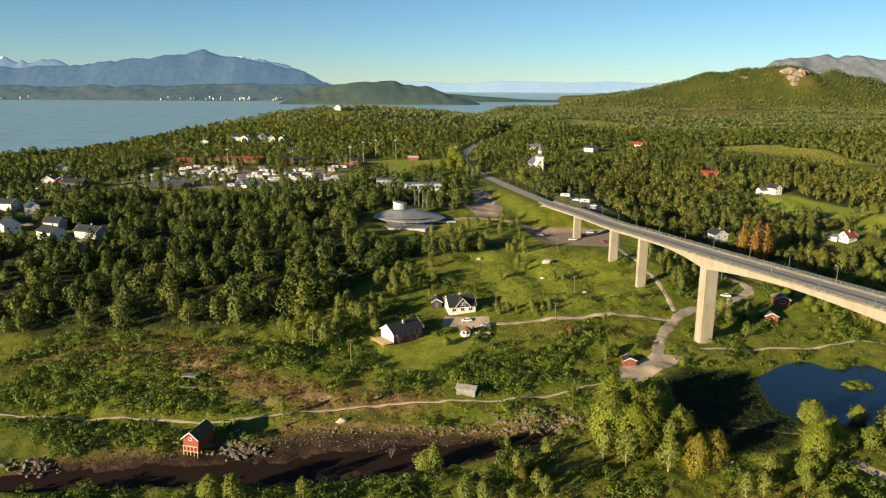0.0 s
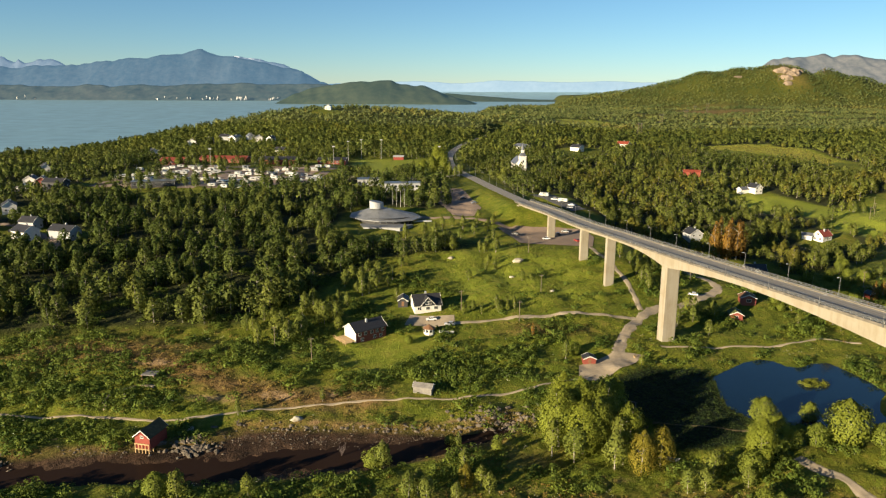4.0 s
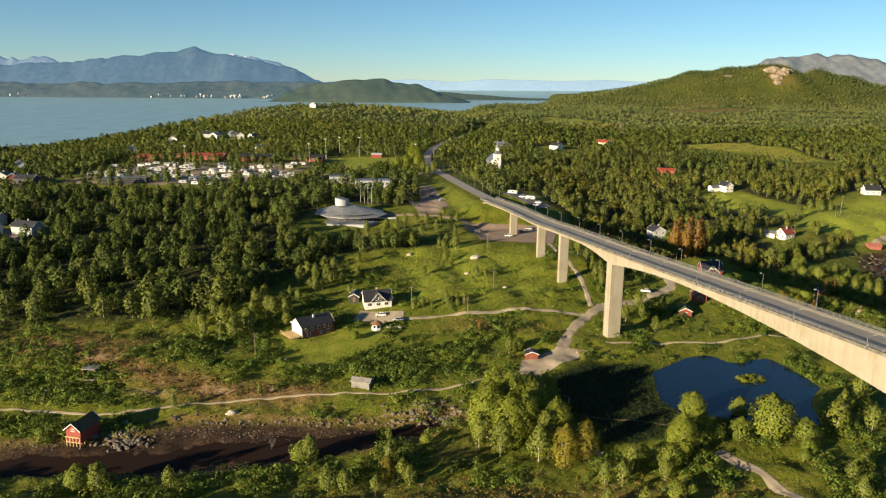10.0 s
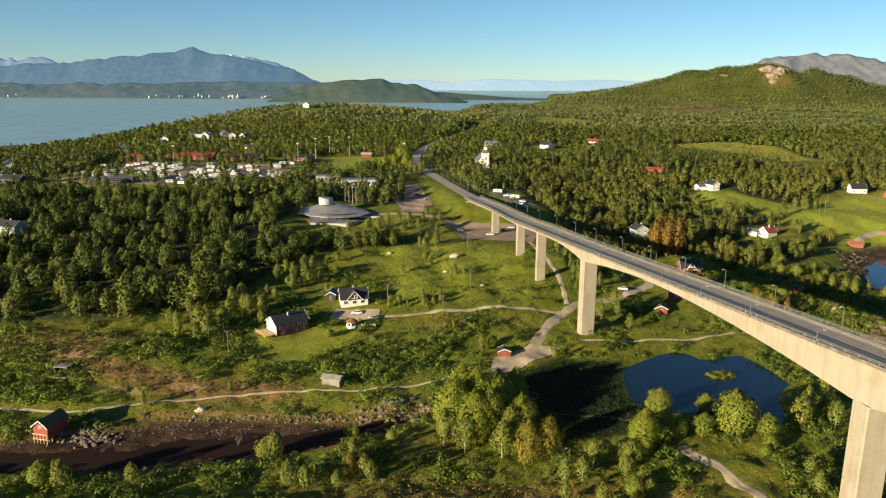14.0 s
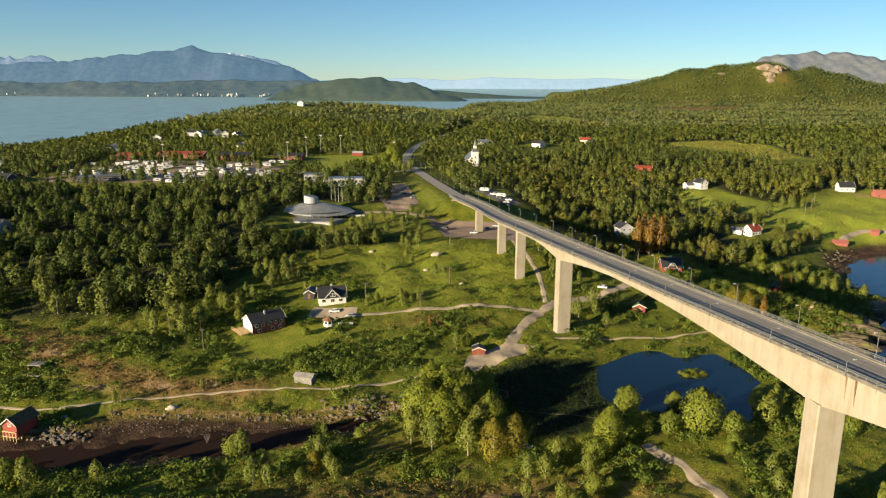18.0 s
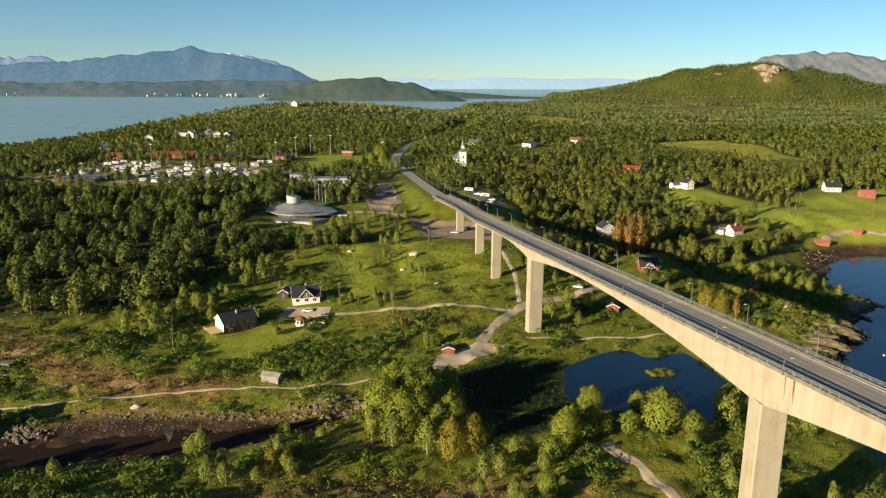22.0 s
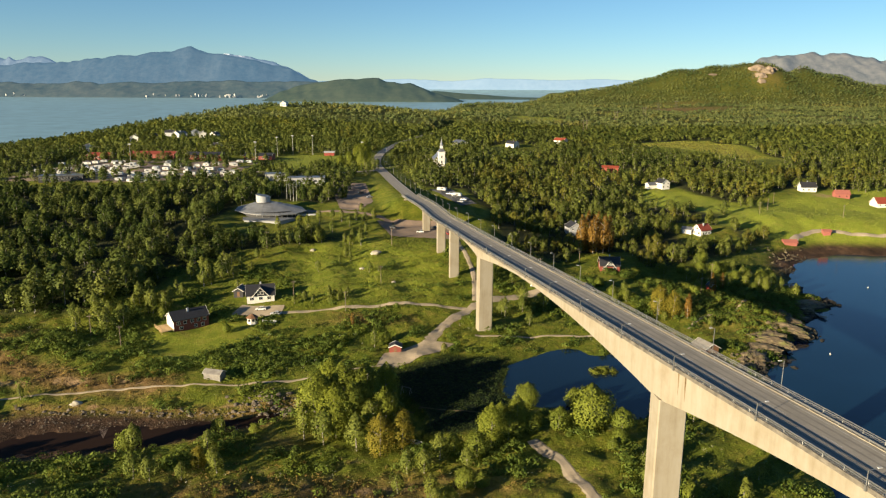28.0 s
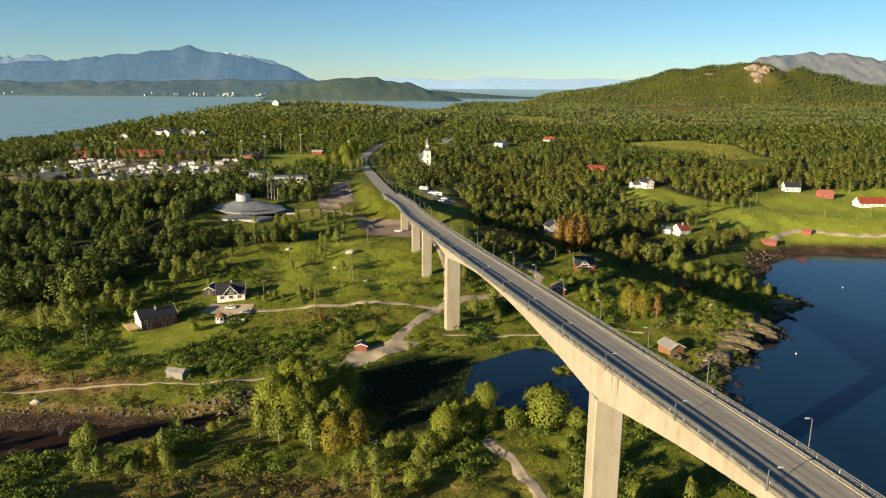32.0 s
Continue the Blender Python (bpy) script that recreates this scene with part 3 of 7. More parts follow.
def far_range(name, y0, depth, crest, base, material, label, rough=6.0, seed=1, nx=260):
    """A mountain range: crest heights along x, falling to both sides, with spurs."""
    cx = np.array([c[0] for c in crest], float)
    cz = np.array([c[1] for c in crest], float)
    xs = np.linspace(cx[0], cx[-1], nx)
    vs = np.linspace(-1, 1, 25)
    X, V = np.meshgrid(xs, vs, indexing="ij")
    top = np.interp(X, cx, cz)
    fall = np.where(V < 0, (1 + V) ** 0.85, 1 - V)
    ridge = waves(X, V * depth, 260, seed) * 0.5 + waves(X, V * depth, 110, seed + 1) * 0.3 + waves(X * 0.7 + V * 60, V * depth, 70, seed + 2) * 0.2
    Z = base + (top - base) * fall + ridge * rough * (0.35 + fall) * np.clip((top - base) / 60, 0, 1)
    Y = y0 + V * depth + waves(X, V, 900, seed + 3) * depth * 0.1
    Z = np.where(np.abs(V) > 0.99, base - 12, Z)
    q = (np.arange(nx - 1)[:, None] * 25 + np.arange(24)[None, :]).ravel()
    return tagged(new(name, fast_mesh(name, np.stack([X.ravel(), Y.ravel(), Z.ravel()], 1), np.stack([q, q + 25, q + 26, q + 1], 1), [material], smooth=True)), label, "mountain", kind="structure")


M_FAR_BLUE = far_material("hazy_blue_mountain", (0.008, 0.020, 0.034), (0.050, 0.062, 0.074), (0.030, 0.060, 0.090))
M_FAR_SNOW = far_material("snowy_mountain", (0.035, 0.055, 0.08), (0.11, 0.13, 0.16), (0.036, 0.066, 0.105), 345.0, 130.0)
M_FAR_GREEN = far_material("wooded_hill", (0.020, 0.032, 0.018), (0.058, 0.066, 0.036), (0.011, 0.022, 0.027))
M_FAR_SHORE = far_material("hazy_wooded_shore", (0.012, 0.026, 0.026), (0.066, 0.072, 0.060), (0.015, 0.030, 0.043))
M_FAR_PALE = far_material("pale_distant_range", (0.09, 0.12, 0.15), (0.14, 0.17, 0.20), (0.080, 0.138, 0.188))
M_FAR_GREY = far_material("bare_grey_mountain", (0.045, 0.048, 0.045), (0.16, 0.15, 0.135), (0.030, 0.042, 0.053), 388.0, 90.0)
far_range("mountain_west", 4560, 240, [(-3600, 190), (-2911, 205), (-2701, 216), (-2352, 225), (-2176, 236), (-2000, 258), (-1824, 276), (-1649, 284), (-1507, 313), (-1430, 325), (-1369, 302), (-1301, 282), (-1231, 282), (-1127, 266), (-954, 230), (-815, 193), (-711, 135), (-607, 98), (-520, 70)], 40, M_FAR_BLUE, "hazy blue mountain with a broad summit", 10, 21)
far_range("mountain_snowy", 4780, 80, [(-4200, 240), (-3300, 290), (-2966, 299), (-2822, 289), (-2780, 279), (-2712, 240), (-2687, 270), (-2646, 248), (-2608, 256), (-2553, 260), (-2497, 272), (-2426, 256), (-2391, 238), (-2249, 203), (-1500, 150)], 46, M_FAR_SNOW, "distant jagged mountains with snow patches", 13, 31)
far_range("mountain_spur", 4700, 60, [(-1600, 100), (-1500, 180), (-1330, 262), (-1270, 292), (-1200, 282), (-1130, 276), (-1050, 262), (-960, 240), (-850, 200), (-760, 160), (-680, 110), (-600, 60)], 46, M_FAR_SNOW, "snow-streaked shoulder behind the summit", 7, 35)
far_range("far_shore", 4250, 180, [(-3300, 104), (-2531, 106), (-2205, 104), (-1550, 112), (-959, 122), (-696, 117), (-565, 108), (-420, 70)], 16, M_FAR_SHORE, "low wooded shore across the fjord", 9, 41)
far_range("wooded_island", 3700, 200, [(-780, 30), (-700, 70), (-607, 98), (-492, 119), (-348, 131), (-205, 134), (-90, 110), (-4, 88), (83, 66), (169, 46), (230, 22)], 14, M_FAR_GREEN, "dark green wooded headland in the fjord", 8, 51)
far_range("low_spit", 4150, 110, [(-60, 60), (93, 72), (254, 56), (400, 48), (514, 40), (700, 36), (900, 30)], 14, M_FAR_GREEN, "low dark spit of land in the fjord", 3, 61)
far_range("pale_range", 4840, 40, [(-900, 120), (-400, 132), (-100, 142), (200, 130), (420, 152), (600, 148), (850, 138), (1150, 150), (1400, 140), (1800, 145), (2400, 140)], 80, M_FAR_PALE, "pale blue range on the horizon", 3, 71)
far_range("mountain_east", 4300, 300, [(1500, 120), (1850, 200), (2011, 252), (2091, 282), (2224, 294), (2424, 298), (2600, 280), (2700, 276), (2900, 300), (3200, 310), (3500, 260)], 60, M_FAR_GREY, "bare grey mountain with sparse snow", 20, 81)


def shore_houses():
    """White farms strung along the far shore."""
    r = random.Random(8)
    for k in range(34):
        x = r.choice((-2290, -1480, -1350, -1180, -960)) + r.gauss(0, 95)
        ob = thing("farmstead", pose(x, 4090 + r.uniform(-12, 12), 40 + r.uniform(-5, 9), 0, 0, r.uniform(-30, 30)), "tiny white farmstead on the far shore", "house", "farms across the fjord")
        w = r.uniform(1.8, 3.0)
        part("wall", prism_bm([(-w, -8), (w, -8), (w, 1.6), (0, 3.2), (-w, 1.6)], -3, 3), M_GREYW if k % 3 else M_WHITE, ob)
        for q in (-1, 1):
            part("roof", prism_bm([(0, 3.3), (q * (w + 0.5), 1.5), (q * (w + 0.5), 1.9), (0, 3.7)], -3.3, 3.3), M_ROOFB, ob)


# ---- trees ----
def crown_cards(rng, height_m, radius, clumps, cards, size, base=0.25, slim=1.0, lump=0.45):
    """Leaf cards on an uneven egg-shaped crown with boughs standing out of it."""
    ph = rng.uniform(0, 6.28, 6)
    z0, zh = height_m * base, height_m * (1 - base)

    def girth(f):
        return radius * (max(0.0, math.sin(math.pi * min(1, 0.12 + f * 0.86))) ** 0.75) * (1.12 - 0.34 * f)

    bough = []
    for k in range(clumps):
        f = rng.uniform(0.05, 0.8)
        a = ph[0] + k * 2.4
        w = girth(f)
        bough.append((0.6 * w * math.cos(a), 0.6 * w * math.sin(a), z0 + zh * f, w * rng.uniform(0.38, 0.6)))
    co, quads, nor = [], [], []
    mid = np.array([0, 0, z0 + zh * 0.36])
    for _ in range(cards):
        if rng.rand() < lump:
            cx, cy, cz, cr = bough[rng.randint(clumps)]
            d = rng.normal(size=3)
            d /= np.linalg.norm(d)
            d[2] = abs(d[2]) if d[2] < -0.3 else d[2]
            p = np.array([cx, cy, cz]) + d * cr * rng.uniform(0.62, 1.08) * np.array([1, 1, slim])
        else:
            f = rng.beta(1.25, 1.15)
            a = rng.uniform(0, 6.28)
            w = girth(f) * (0.84 + 0.10 * math.sin(3 * a + ph[1]) + 0.09 * math.sin(2 * a + 9 * f + ph[2]) + 0.06 * math.sin(5 * a - 12 * f + ph[3])) * rng.uniform(0.86, 1.04)
            p = np.array([w * math.cos(a), w * math.sin(a), z0 + zh * f * (0.97 + 0.05 * math.sin(a + ph[4]))])
            d = np.array([math.cos(a), math.sin(a), (f - 0.3) * 1.8])
            d /= np.linalg.norm(d)
        n = d + rng.normal(size=3) * 0.4
        n /= np.linalg.norm(n)
        u = np.cross(n, rng.normal(size=3))
        u /= np.linalg.norm(u)
        v = np.cross(n, u)
        s = size * rng.uniform(0.6, 1.25)
        b = len(co)
        lift = n * s * 0.22
        co += [p - u * s * 0.56 - v * s * rng.uniform(0.2, 0.4), p + u * s * 0.56 - v * s * rng.uniform(0.1, 0.4) + lift * rng.uniform(-1, 1), p + v * s * 0.66 + u * s * rng.uniform(-0.3, 0.3)]
        quads.append((b, b + 1, b + 2))
        out = (p - mid) / np.array([radius, radius, height_m * 0.5])
        soft = 0.8 * out / (np.linalg.norm(out) + 1e-6) + 0.32 * d + rng.normal(size=3) * 0.2
        nor += [soft / np.linalg.norm(soft)] * 3
    return np.array(co), np.array(quads), np.array(nor)


def trunk_faces(rng, height_m, r, limbs=3):
    """A tapered, slightly bent trunk with a few limbs."""
    co, quads, nor = [], [], []

    def tube(p, q, r0, r1):
        d = np.array(q) - np.array(p)
        d = d / np.linalg.norm(d)
        u = np.cross(d, (0.3, 1, 0.2))
        u /= np.linalg.norm(u)
        v = np.cross(d, u)
        b = len(co)
        for c, rad in ((p, r0), (q, r1)):
            for k in range(5):
                a = k * 1.2566
                co.append(np.array(c) + rad * (u * math.cos(a) + v * math.sin(a)))
                nor.append(u * math.cos(a) + v * math.sin(a))
        for k in range(5):
            quads.append((b + k, b + (k + 1) % 5, b + 5 + (k + 1) % 5))
            quads.append((b + k, b + 5 + (k + 1) % 5, b + 5 + k))

    bend = rng.normal(size=2) * height_m * 0.03
    m = (bend[0], bend[1], height_m * 0.45)
    top = (bend[0] * 1.6, bend[1] * 1.6, height_m * 0.9)
    tube((0, 0, -0.6), m, r, r * 0.62)
    tube(m, top, r * 0.62, r * 0.15)
    for k in range(limbs):
        f = rng.uniform(0.35, 0.75)
        a = rng.uniform(0, 6.28)
        s = np.array(m) * f / 0.45 if f < 0.45 else np.array(m) + (np.array(top) - np.array(m)) * (f - 0.45) / 0.45
        tube(s, s + np.array([math.cos(a), math.sin(a), 0.8]) * height_m * 0.17, r * 0.4, r * 0.12)
    return np.array(co), np.array(quads), np.array(nor)


def template(seed, height_m, radius, clumps, cards, size, base=0.25, slim=1.0, limbs=3, stem=True, lump=0.4):
    rng = np.random.RandomState(seed)
    co, q, nor = crown_cards(rng, height_m, radius, clumps, cards, size, base, slim, lump)
    if not stem:
        return co, q, np.zeros(len(q), np.int32), nor
    tc, tq, tn = trunk_faces(rng, height_m, height_m * 0.016 + 0.03, limbs)
    return np.vstack([co, tc]), np.vstack([q, tq + len(co)]), np.concatenate([np.zeros(len(q)), np.ones(len(tq))]).astype(np.int32), np.vstack([nor, tn])


def scatter(name, spots, templates, label, category="woods", materials=None):
    """Many plants in one object; spots are rows of x, y, z, scale, tint."""
    rng = np.random.RandomState(len(spots))
    cos, qs, ms, ts, ns, base = [], [], [], [], [], 0
    which = rng.randint(0, len(templates), len(spots))
    for k, (co, q, fm, nor) in enumerate(templates):
        s = spots[which == k]
        if not len(s):
            continue
        a = rng.uniform(0, 6.28, len(s))
        ca, sa = np.cos(a)[:, None], np.sin(a)[:, None]
        sx = s[:, 3:4] * rng.uniform(0.85, 1.15, (len(s), 1))
        X = (co[None, :, 0] * ca - co[None, :, 1] * sa) * sx + s[:, 0:1]
        Y = (co[None, :, 0] * sa + co[None, :, 1] * ca) * sx + s[:, 1:2]
        Z = co[None, :, 2] * s[:, 3:4] + s[:, 2:3]
        cos.append(np.stack([X, Y, Z], -1).reshape(-1, 3))
        qs.append((q[None] + (np.arange(len(s)) * len(co))[:, None, None] + base).reshape(-1, 3))
        ns.append(np.stack([nor[None, :, 0] * ca - nor[None, :, 1] * sa, nor[None, :, 0] * sa + nor[None, :, 1] * ca, np.repeat(nor[None, :, 2], len(s), 0)], -1).reshape(-1, 3))
        ms.append(np.tile(fm, len(s)))
        ts.append(np.repeat(s[:, 4], len(co)))
        base += len(s) * len(co)
    me = fast_mesh(name, np.vstack(cos), np.vstack(qs), materials or [M_WOODLEAF, M_BARK], np.concatenate(ts), np.concatenate(ms), False, np.vstack(ns))
    return tagged(new(name, me), label, category, kind="stuff")


def jittered(x0, x1, y0, y1, step, seed):
    rng = np.random.RandomState(seed)
    xs, ys = np.arange(x0, x1, step), np.arange(y0, y1, step)
    X, Y = np.meshgrid(xs, ys)
    return (X + rng.uniform(-0.5, 0.5, X.shape) * step).ravel(), (Y + rng.uniform(-0.5, 0.5, Y.shape) * step).ravel(), rng


def open_ground(x, y, margin=2.0):
    """True where no forest tree may stand."""
    no = poly_distance(x, y, SHORE) < 8
    no |= poly_distance(x, y, LAKE) < 10
    no |= line_distance(x, y, BRIDGE) < np.interp(y, [430, 500, 700, 760], [11.0, 15.0, 14.0, 6.5])
    no |= line_distance(x, y, GRAVEL_ROAD) < 6
    for c in CLEAR:
        no |= poly_distance(x, y, c) < margin
    return no


near_t = [template(100 + k, 9.2, 2.7 + 0.36 * (k % 4), 8, 400, 0.74, 0.05 + 0.04 * (k % 3), 1.15, lump=0.3 + 0.07 * (k % 4)) for k in range(11)]
mid_t = [template(120 + k, 9.0, 2.5 + 0.35 * (k % 4), 5, 96, 1.22, 0.10, limbs=0) for k in range(8)]
far_t = [template(140 + k, 7.5, 3.3, 4, 30, 2.0, 0.05, stem=False, lump=0.2) for k in range(6)]
distant_t = [template(160 + k, 5.5, 3.0, 3, 13, 2.3, 0.0, stem=False, lump=0.1) for k in range(6)]


def stand(x, y, rng, lo, hi):
    s = lo + (hi - lo) * rng.beta(2, 2.2, len(x)) * (1 + 0.25 * waves(x, y, 60, 33))
    east = ease(x, 60, 130) * ease(700 - y, 0, 150)
    west = ease(-x, -40, 10) * ease(700 - y, 0, 150) * (0.35 + 0.65 * ease(y, 280, 345))
    tint = np.clip(0.50 - 0.30 * west + 0.22 * east + 0.24 * waves(x, y, 55, 34) + 0.16 * waves(x, y, 150, 35) + rng.normal(0, 0.14, len(x)), 0, 0.93)
    return np.stack([x, y, height(x, y), s, tint], 1)


def build_forest():
    x, y, rng = jittered(-420, 700, 250, 470, 5.5, 1)
    keep = ((poly_distance(x, y, FOREST_WEST) < 0) | (poly_distance(x, y, FOREST_EAST) < 0)) & ~open_ground(x, y)
    keep &= (np.abs(x - 50) < 60 + y * 0.75) & (waves(x, y, 40, 77) + 0.35 * waves(x, y, 17, 78) > -0.30) & (rng.uniform(size=len(x)) < np.interp(y, [270, 350], [0.62, 0.92]))
    x, y = x[keep], y[keep]
    sp = stand(x, y, rng, 0.5, 1.3)
    sp[:, 3] *= 1 + 0.35 * np.exp(-(((x + 70) / 60) ** 2 + ((y - 285) / 22) ** 2))
    sp[:, 3] *= np.where((x > 100) & (y < 450), 0.8, 1.0)
    scatter("birch_forest", sp, near_t, "dense green birch forest in evening sun")
    x, y, rng = jittered(-800, 1000, 470, 760, 6.6, 2)
    keep = ~open_ground(x, y) & (np.abs(x - 50) < 60 + y * 0.72) & (rng.uniform(size=len(x)) < 0.93)
    x, y = x[keep], y[keep]
    scatter("birch_woods", stand(x, y, rng, 0.5, 1.25), mid_t, "green birch woods on gently rising land")
    x, y, rng = jittered(-1000, 1100, 760, 1000, 7.8, 4)
    keep = ~open_ground(x, y) & (np.abs(x - 50) < 60 + y * 0.72)
    keep &= ~(plain_strips(x, y) > 0.4)
    x, y = x[keep], y[keep]
    scatter("hillside_woods", stand(x, y, rng, 0.6, 1.2), far_t, "green woods below the hill")
    x, y, rng = jittered(-1700, 2300, 1000, 2400, 9.6, 3)
    keep = ~open_ground(x, y) & (np.abs(x - 50) < 80 + y * 0.70) & (height(x, y) > 2) & ~(plain_strips(x, y) > 0.4)
    keep &= ~(np.exp(-(((x - 975) / 32) ** 2 + ((y - 1975) / 75) ** 2)) > 0.3)
    keep &= waves(x, y, 95, 61) + 0.5 * waves(x, y, 40, 62) + rng.normal(0, 0.25, len(x)) > -0.85
    x, y = x[keep], y[keep]
    sp = stand(x, y, rng, 0.6, 1.25)
    sp[:, 4] -= 0.30 * ease(sp[:, 2], 62, 95)
    sp[:, 4] = np.clip(sp[:, 4] + 0.28 * waves(x * 0.3, y, 120, 64) + 0.12 * waves(x * 0.5, y, 50, 65), 0, 0.93)
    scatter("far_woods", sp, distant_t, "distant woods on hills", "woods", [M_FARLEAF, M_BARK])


build_forest()

# ---- bridge ----
bridge = thing("bridge", pose(0, 0, 0), "long pale concrete road bridge with haunched girder on tall piers", "bridge")
SIDE = sideways(DECK)
ARC = np.concatenate([[0], np.cumsum(np.hypot(*np.diff(DECK[:, :2], axis=0).T))])


def arc_at(x, y):
    return ARC[np.argmin(np.hypot(DECK[:, 0] - x, DECK[:, 1] - y))]


PIER_ARC = [arc_at(*p[:2]) for p in ((132.4, 126), (104.0, 259.7), (93.3, 310.2), (87.5, 339.2), (79.5, 390), (69, 433))]


def girder_depth(s):
    p1, p2, p3 = PIER_ARC[:3]
    span = p2 - p1
    if s < p1:
        return 3.0 + 7.2 * np.clip(1 - (p1 - s) / 92, 0, 1) ** 2.0
    if s < p2:
        f = (s - p1) / span
        return 2.9 + max(7.3 * max(0, 1 - f / 0.72) ** 2, 2.9 * max(0, (f - 0.62) / 0.38) ** 2)
    if s < p3:
        return 2.2 + 3.6 * max(0, 1 - (s - p2) / 34) ** 2
    return 2.2


def swept(name, material, rings, parent, label="", closed=True):
    """A solid or strip along the deck from rings of points."""
    n = len(rings[0])
    verts = [p for r in rings for p in r]
    faces = []
    for i in range(len(rings) - 1):
        for k in range(n if closed else n - 1):
            a, b = i * n + k, i * n + (k + 1) % n
            faces.append((a, b, b + n, a + n))
    if closed:
        faces += [tuple(range(n)), tuple(reversed(range(len(verts) - n, len(verts))))]
    ob = mesh_ob(name, verts, faces, [material], parent=parent)
    if label:
        ob["label"] = label
    return ob


def deck_pt(i, off, dz):
    return (DECK[i, 0] + SIDE[i, 0] * off, DECK[i, 1] + SIDE[i, 1] * off, DECK[i, 2] + dz)


on_bridge = [i for i in range(len(DECK)) if ARC[i] <= PIER_ARC[5] + 3]
swept("girder", M_CONC, [[deck_pt(i, -2.9, -0.35), deck_pt(i, 2.9, -0.35), deck_pt(i, 2.75, -girder_depth(ARC[i])), deck_pt(i, -2.75, -girder_depth(ARC[i]))] for i in on_bridge], bridge, "haunched concrete box girder")
swept("deck_slab", M_CONC, [[deck_pt(i, -5.25, 0.0), deck_pt(i, 5.25, 0.0), deck_pt(i, 5.25, -0.32), deck_pt(i, 2.95, -0.62), deck_pt(i, -2.95, -0.62), deck_pt(i, -5.25, -0.32)] for i in on_bridge], bridge)
for side in (-1, 1):
    swept("edge_beam", M_EDGE, [[deck_pt(i, side * 5.25, -0.42), deck_pt(i, side * 5.52, -0.42), deck_pt(i, side * 5.52, 0.28), deck_pt(i, side * 5.25, 0.28)] for i in on_bridge], bridge)
road_i = list(range(len(DECK)))
road = swept("road", M_ASPH, [[deck_pt(i, -4.9 if ARC[i] < PIER_ARC[5] else -4.2, 0.05), deck_pt(i, 4.9 if ARC[i] < PIER_ARC[5] else 4.2, 0.05)] for i in road_i], None, "", False)
tagged(road, "grey asphalt two-lane road over the bridge", "road", kind="structure")


def pier(x, y, along, across, top, turn=0.0):
    j = int(np.argmin(np.hypot(DECK[:, 0] - x, DECK[:, 1] - y)))
    d = Vector((-SIDE[j, 1], SIDE[j, 0]))
    g = ground_z(x, y) - 3
    bm = bmesh.new()
    bmesh.ops.create_cube(bm, size=1.0)
    for v in bm.verts:
        v.co = Vector((v.co.x * across, v.co.y * along, g if v.co.z < 0 else top))
    bmesh.ops.bevel(bm, geom=[e for e in bm.edges if abs(e.verts[0].co.z - e.verts[1].co.z) > 1], offset=0.28, segments=1, affect="EDGES")
    m = Matrix.Translation((DECK[j, 0], DECK[j, 1], 0)) @ Matrix.Rotation(math.atan2(d.y, d.x) - math.pi / 2 + radians(turn), 4, "Z")
    bm.transform(m)
    return part("pier", bm, M_CONC, bridge)


pier(132.4, 126, 5.0, 6.0, 45.3 - 9.6, -10)
pier(104.0, 259.7, 4.0, 5.7, 37.6 - 5.3)
pier(93.3, 310.2, 1.7, 4.6, 35.0 - 2.0)
pier(87.5, 339.2, 1.7, 4.4, 33.2 - 2.0)
pier(79.5, 390, 1.7, 4.4, 30.9 - 2.0)
pier(69, 433, 2.0, 8.4, 29.7 - 2.0)


def ribbon(name, pts, width, material, label, lift=0.14, category="path"):
    line = spline([p[:2] for p in pts], 2.0)
    s = sideways(line)
    rows = []
    for i in range(len(line)):
        w = width * (1 + 0.12 * math.sin(i * 1.7) + 0.08 * math.sin(i * 0.6))
        row = []
        for f in (-0.5, -0.25, 0, 0.25, 0.5):
            x, y = line[i] + s[i] * w * f
            row.append((x, y, ground_z(x, y) + lift - (0.25 if abs(f) == 0.5 else 0)))
        rows.append(row)
    ob = swept(name, material, rows, None, "", False)
    return tagged(ob, label, category, kind="structure")


ribbon("path", WALK_PATH, 1.25, M_GRAVEL, "narrow gravel footpath along the creek")
ribbon("gravel_road", GRAVEL_ROAD, 5.5, M_GRAVEL, "curving pale gravel road under the bridge", category="road")
ribbon("farm_road", FARM_ROAD, 2.6, M_GRAVEL, "grass-edged gravel drive across the meadow", category="road")

# ---- buildings ----
def paint(name, c, rough=0.65, stripe=0.0):
    m, t, bsdf, node, link = nodes_of(name)
    wear = ramp(t, noise_node(t, 0.9, 6.0, 0.7), [(0.3, tuple(v * 0.78 for v in c)), (0.65, c)])
    link(wear, bsdf.inputs["Base Color"])
    bsdf.inputs["Roughness"].default_value = rough
    if stripe:
        w = node("ShaderNodeTexWave")
        w.bands_direction = "Z"
        w.inputs["Scale"].default_value = stripe
        link(node("ShaderNodeNewGeometry").outputs["Position"], w.inputs["Vector"])
        bump(t, bsdf, w.outputs["Fac"], 0.4, 0.03)
    return m


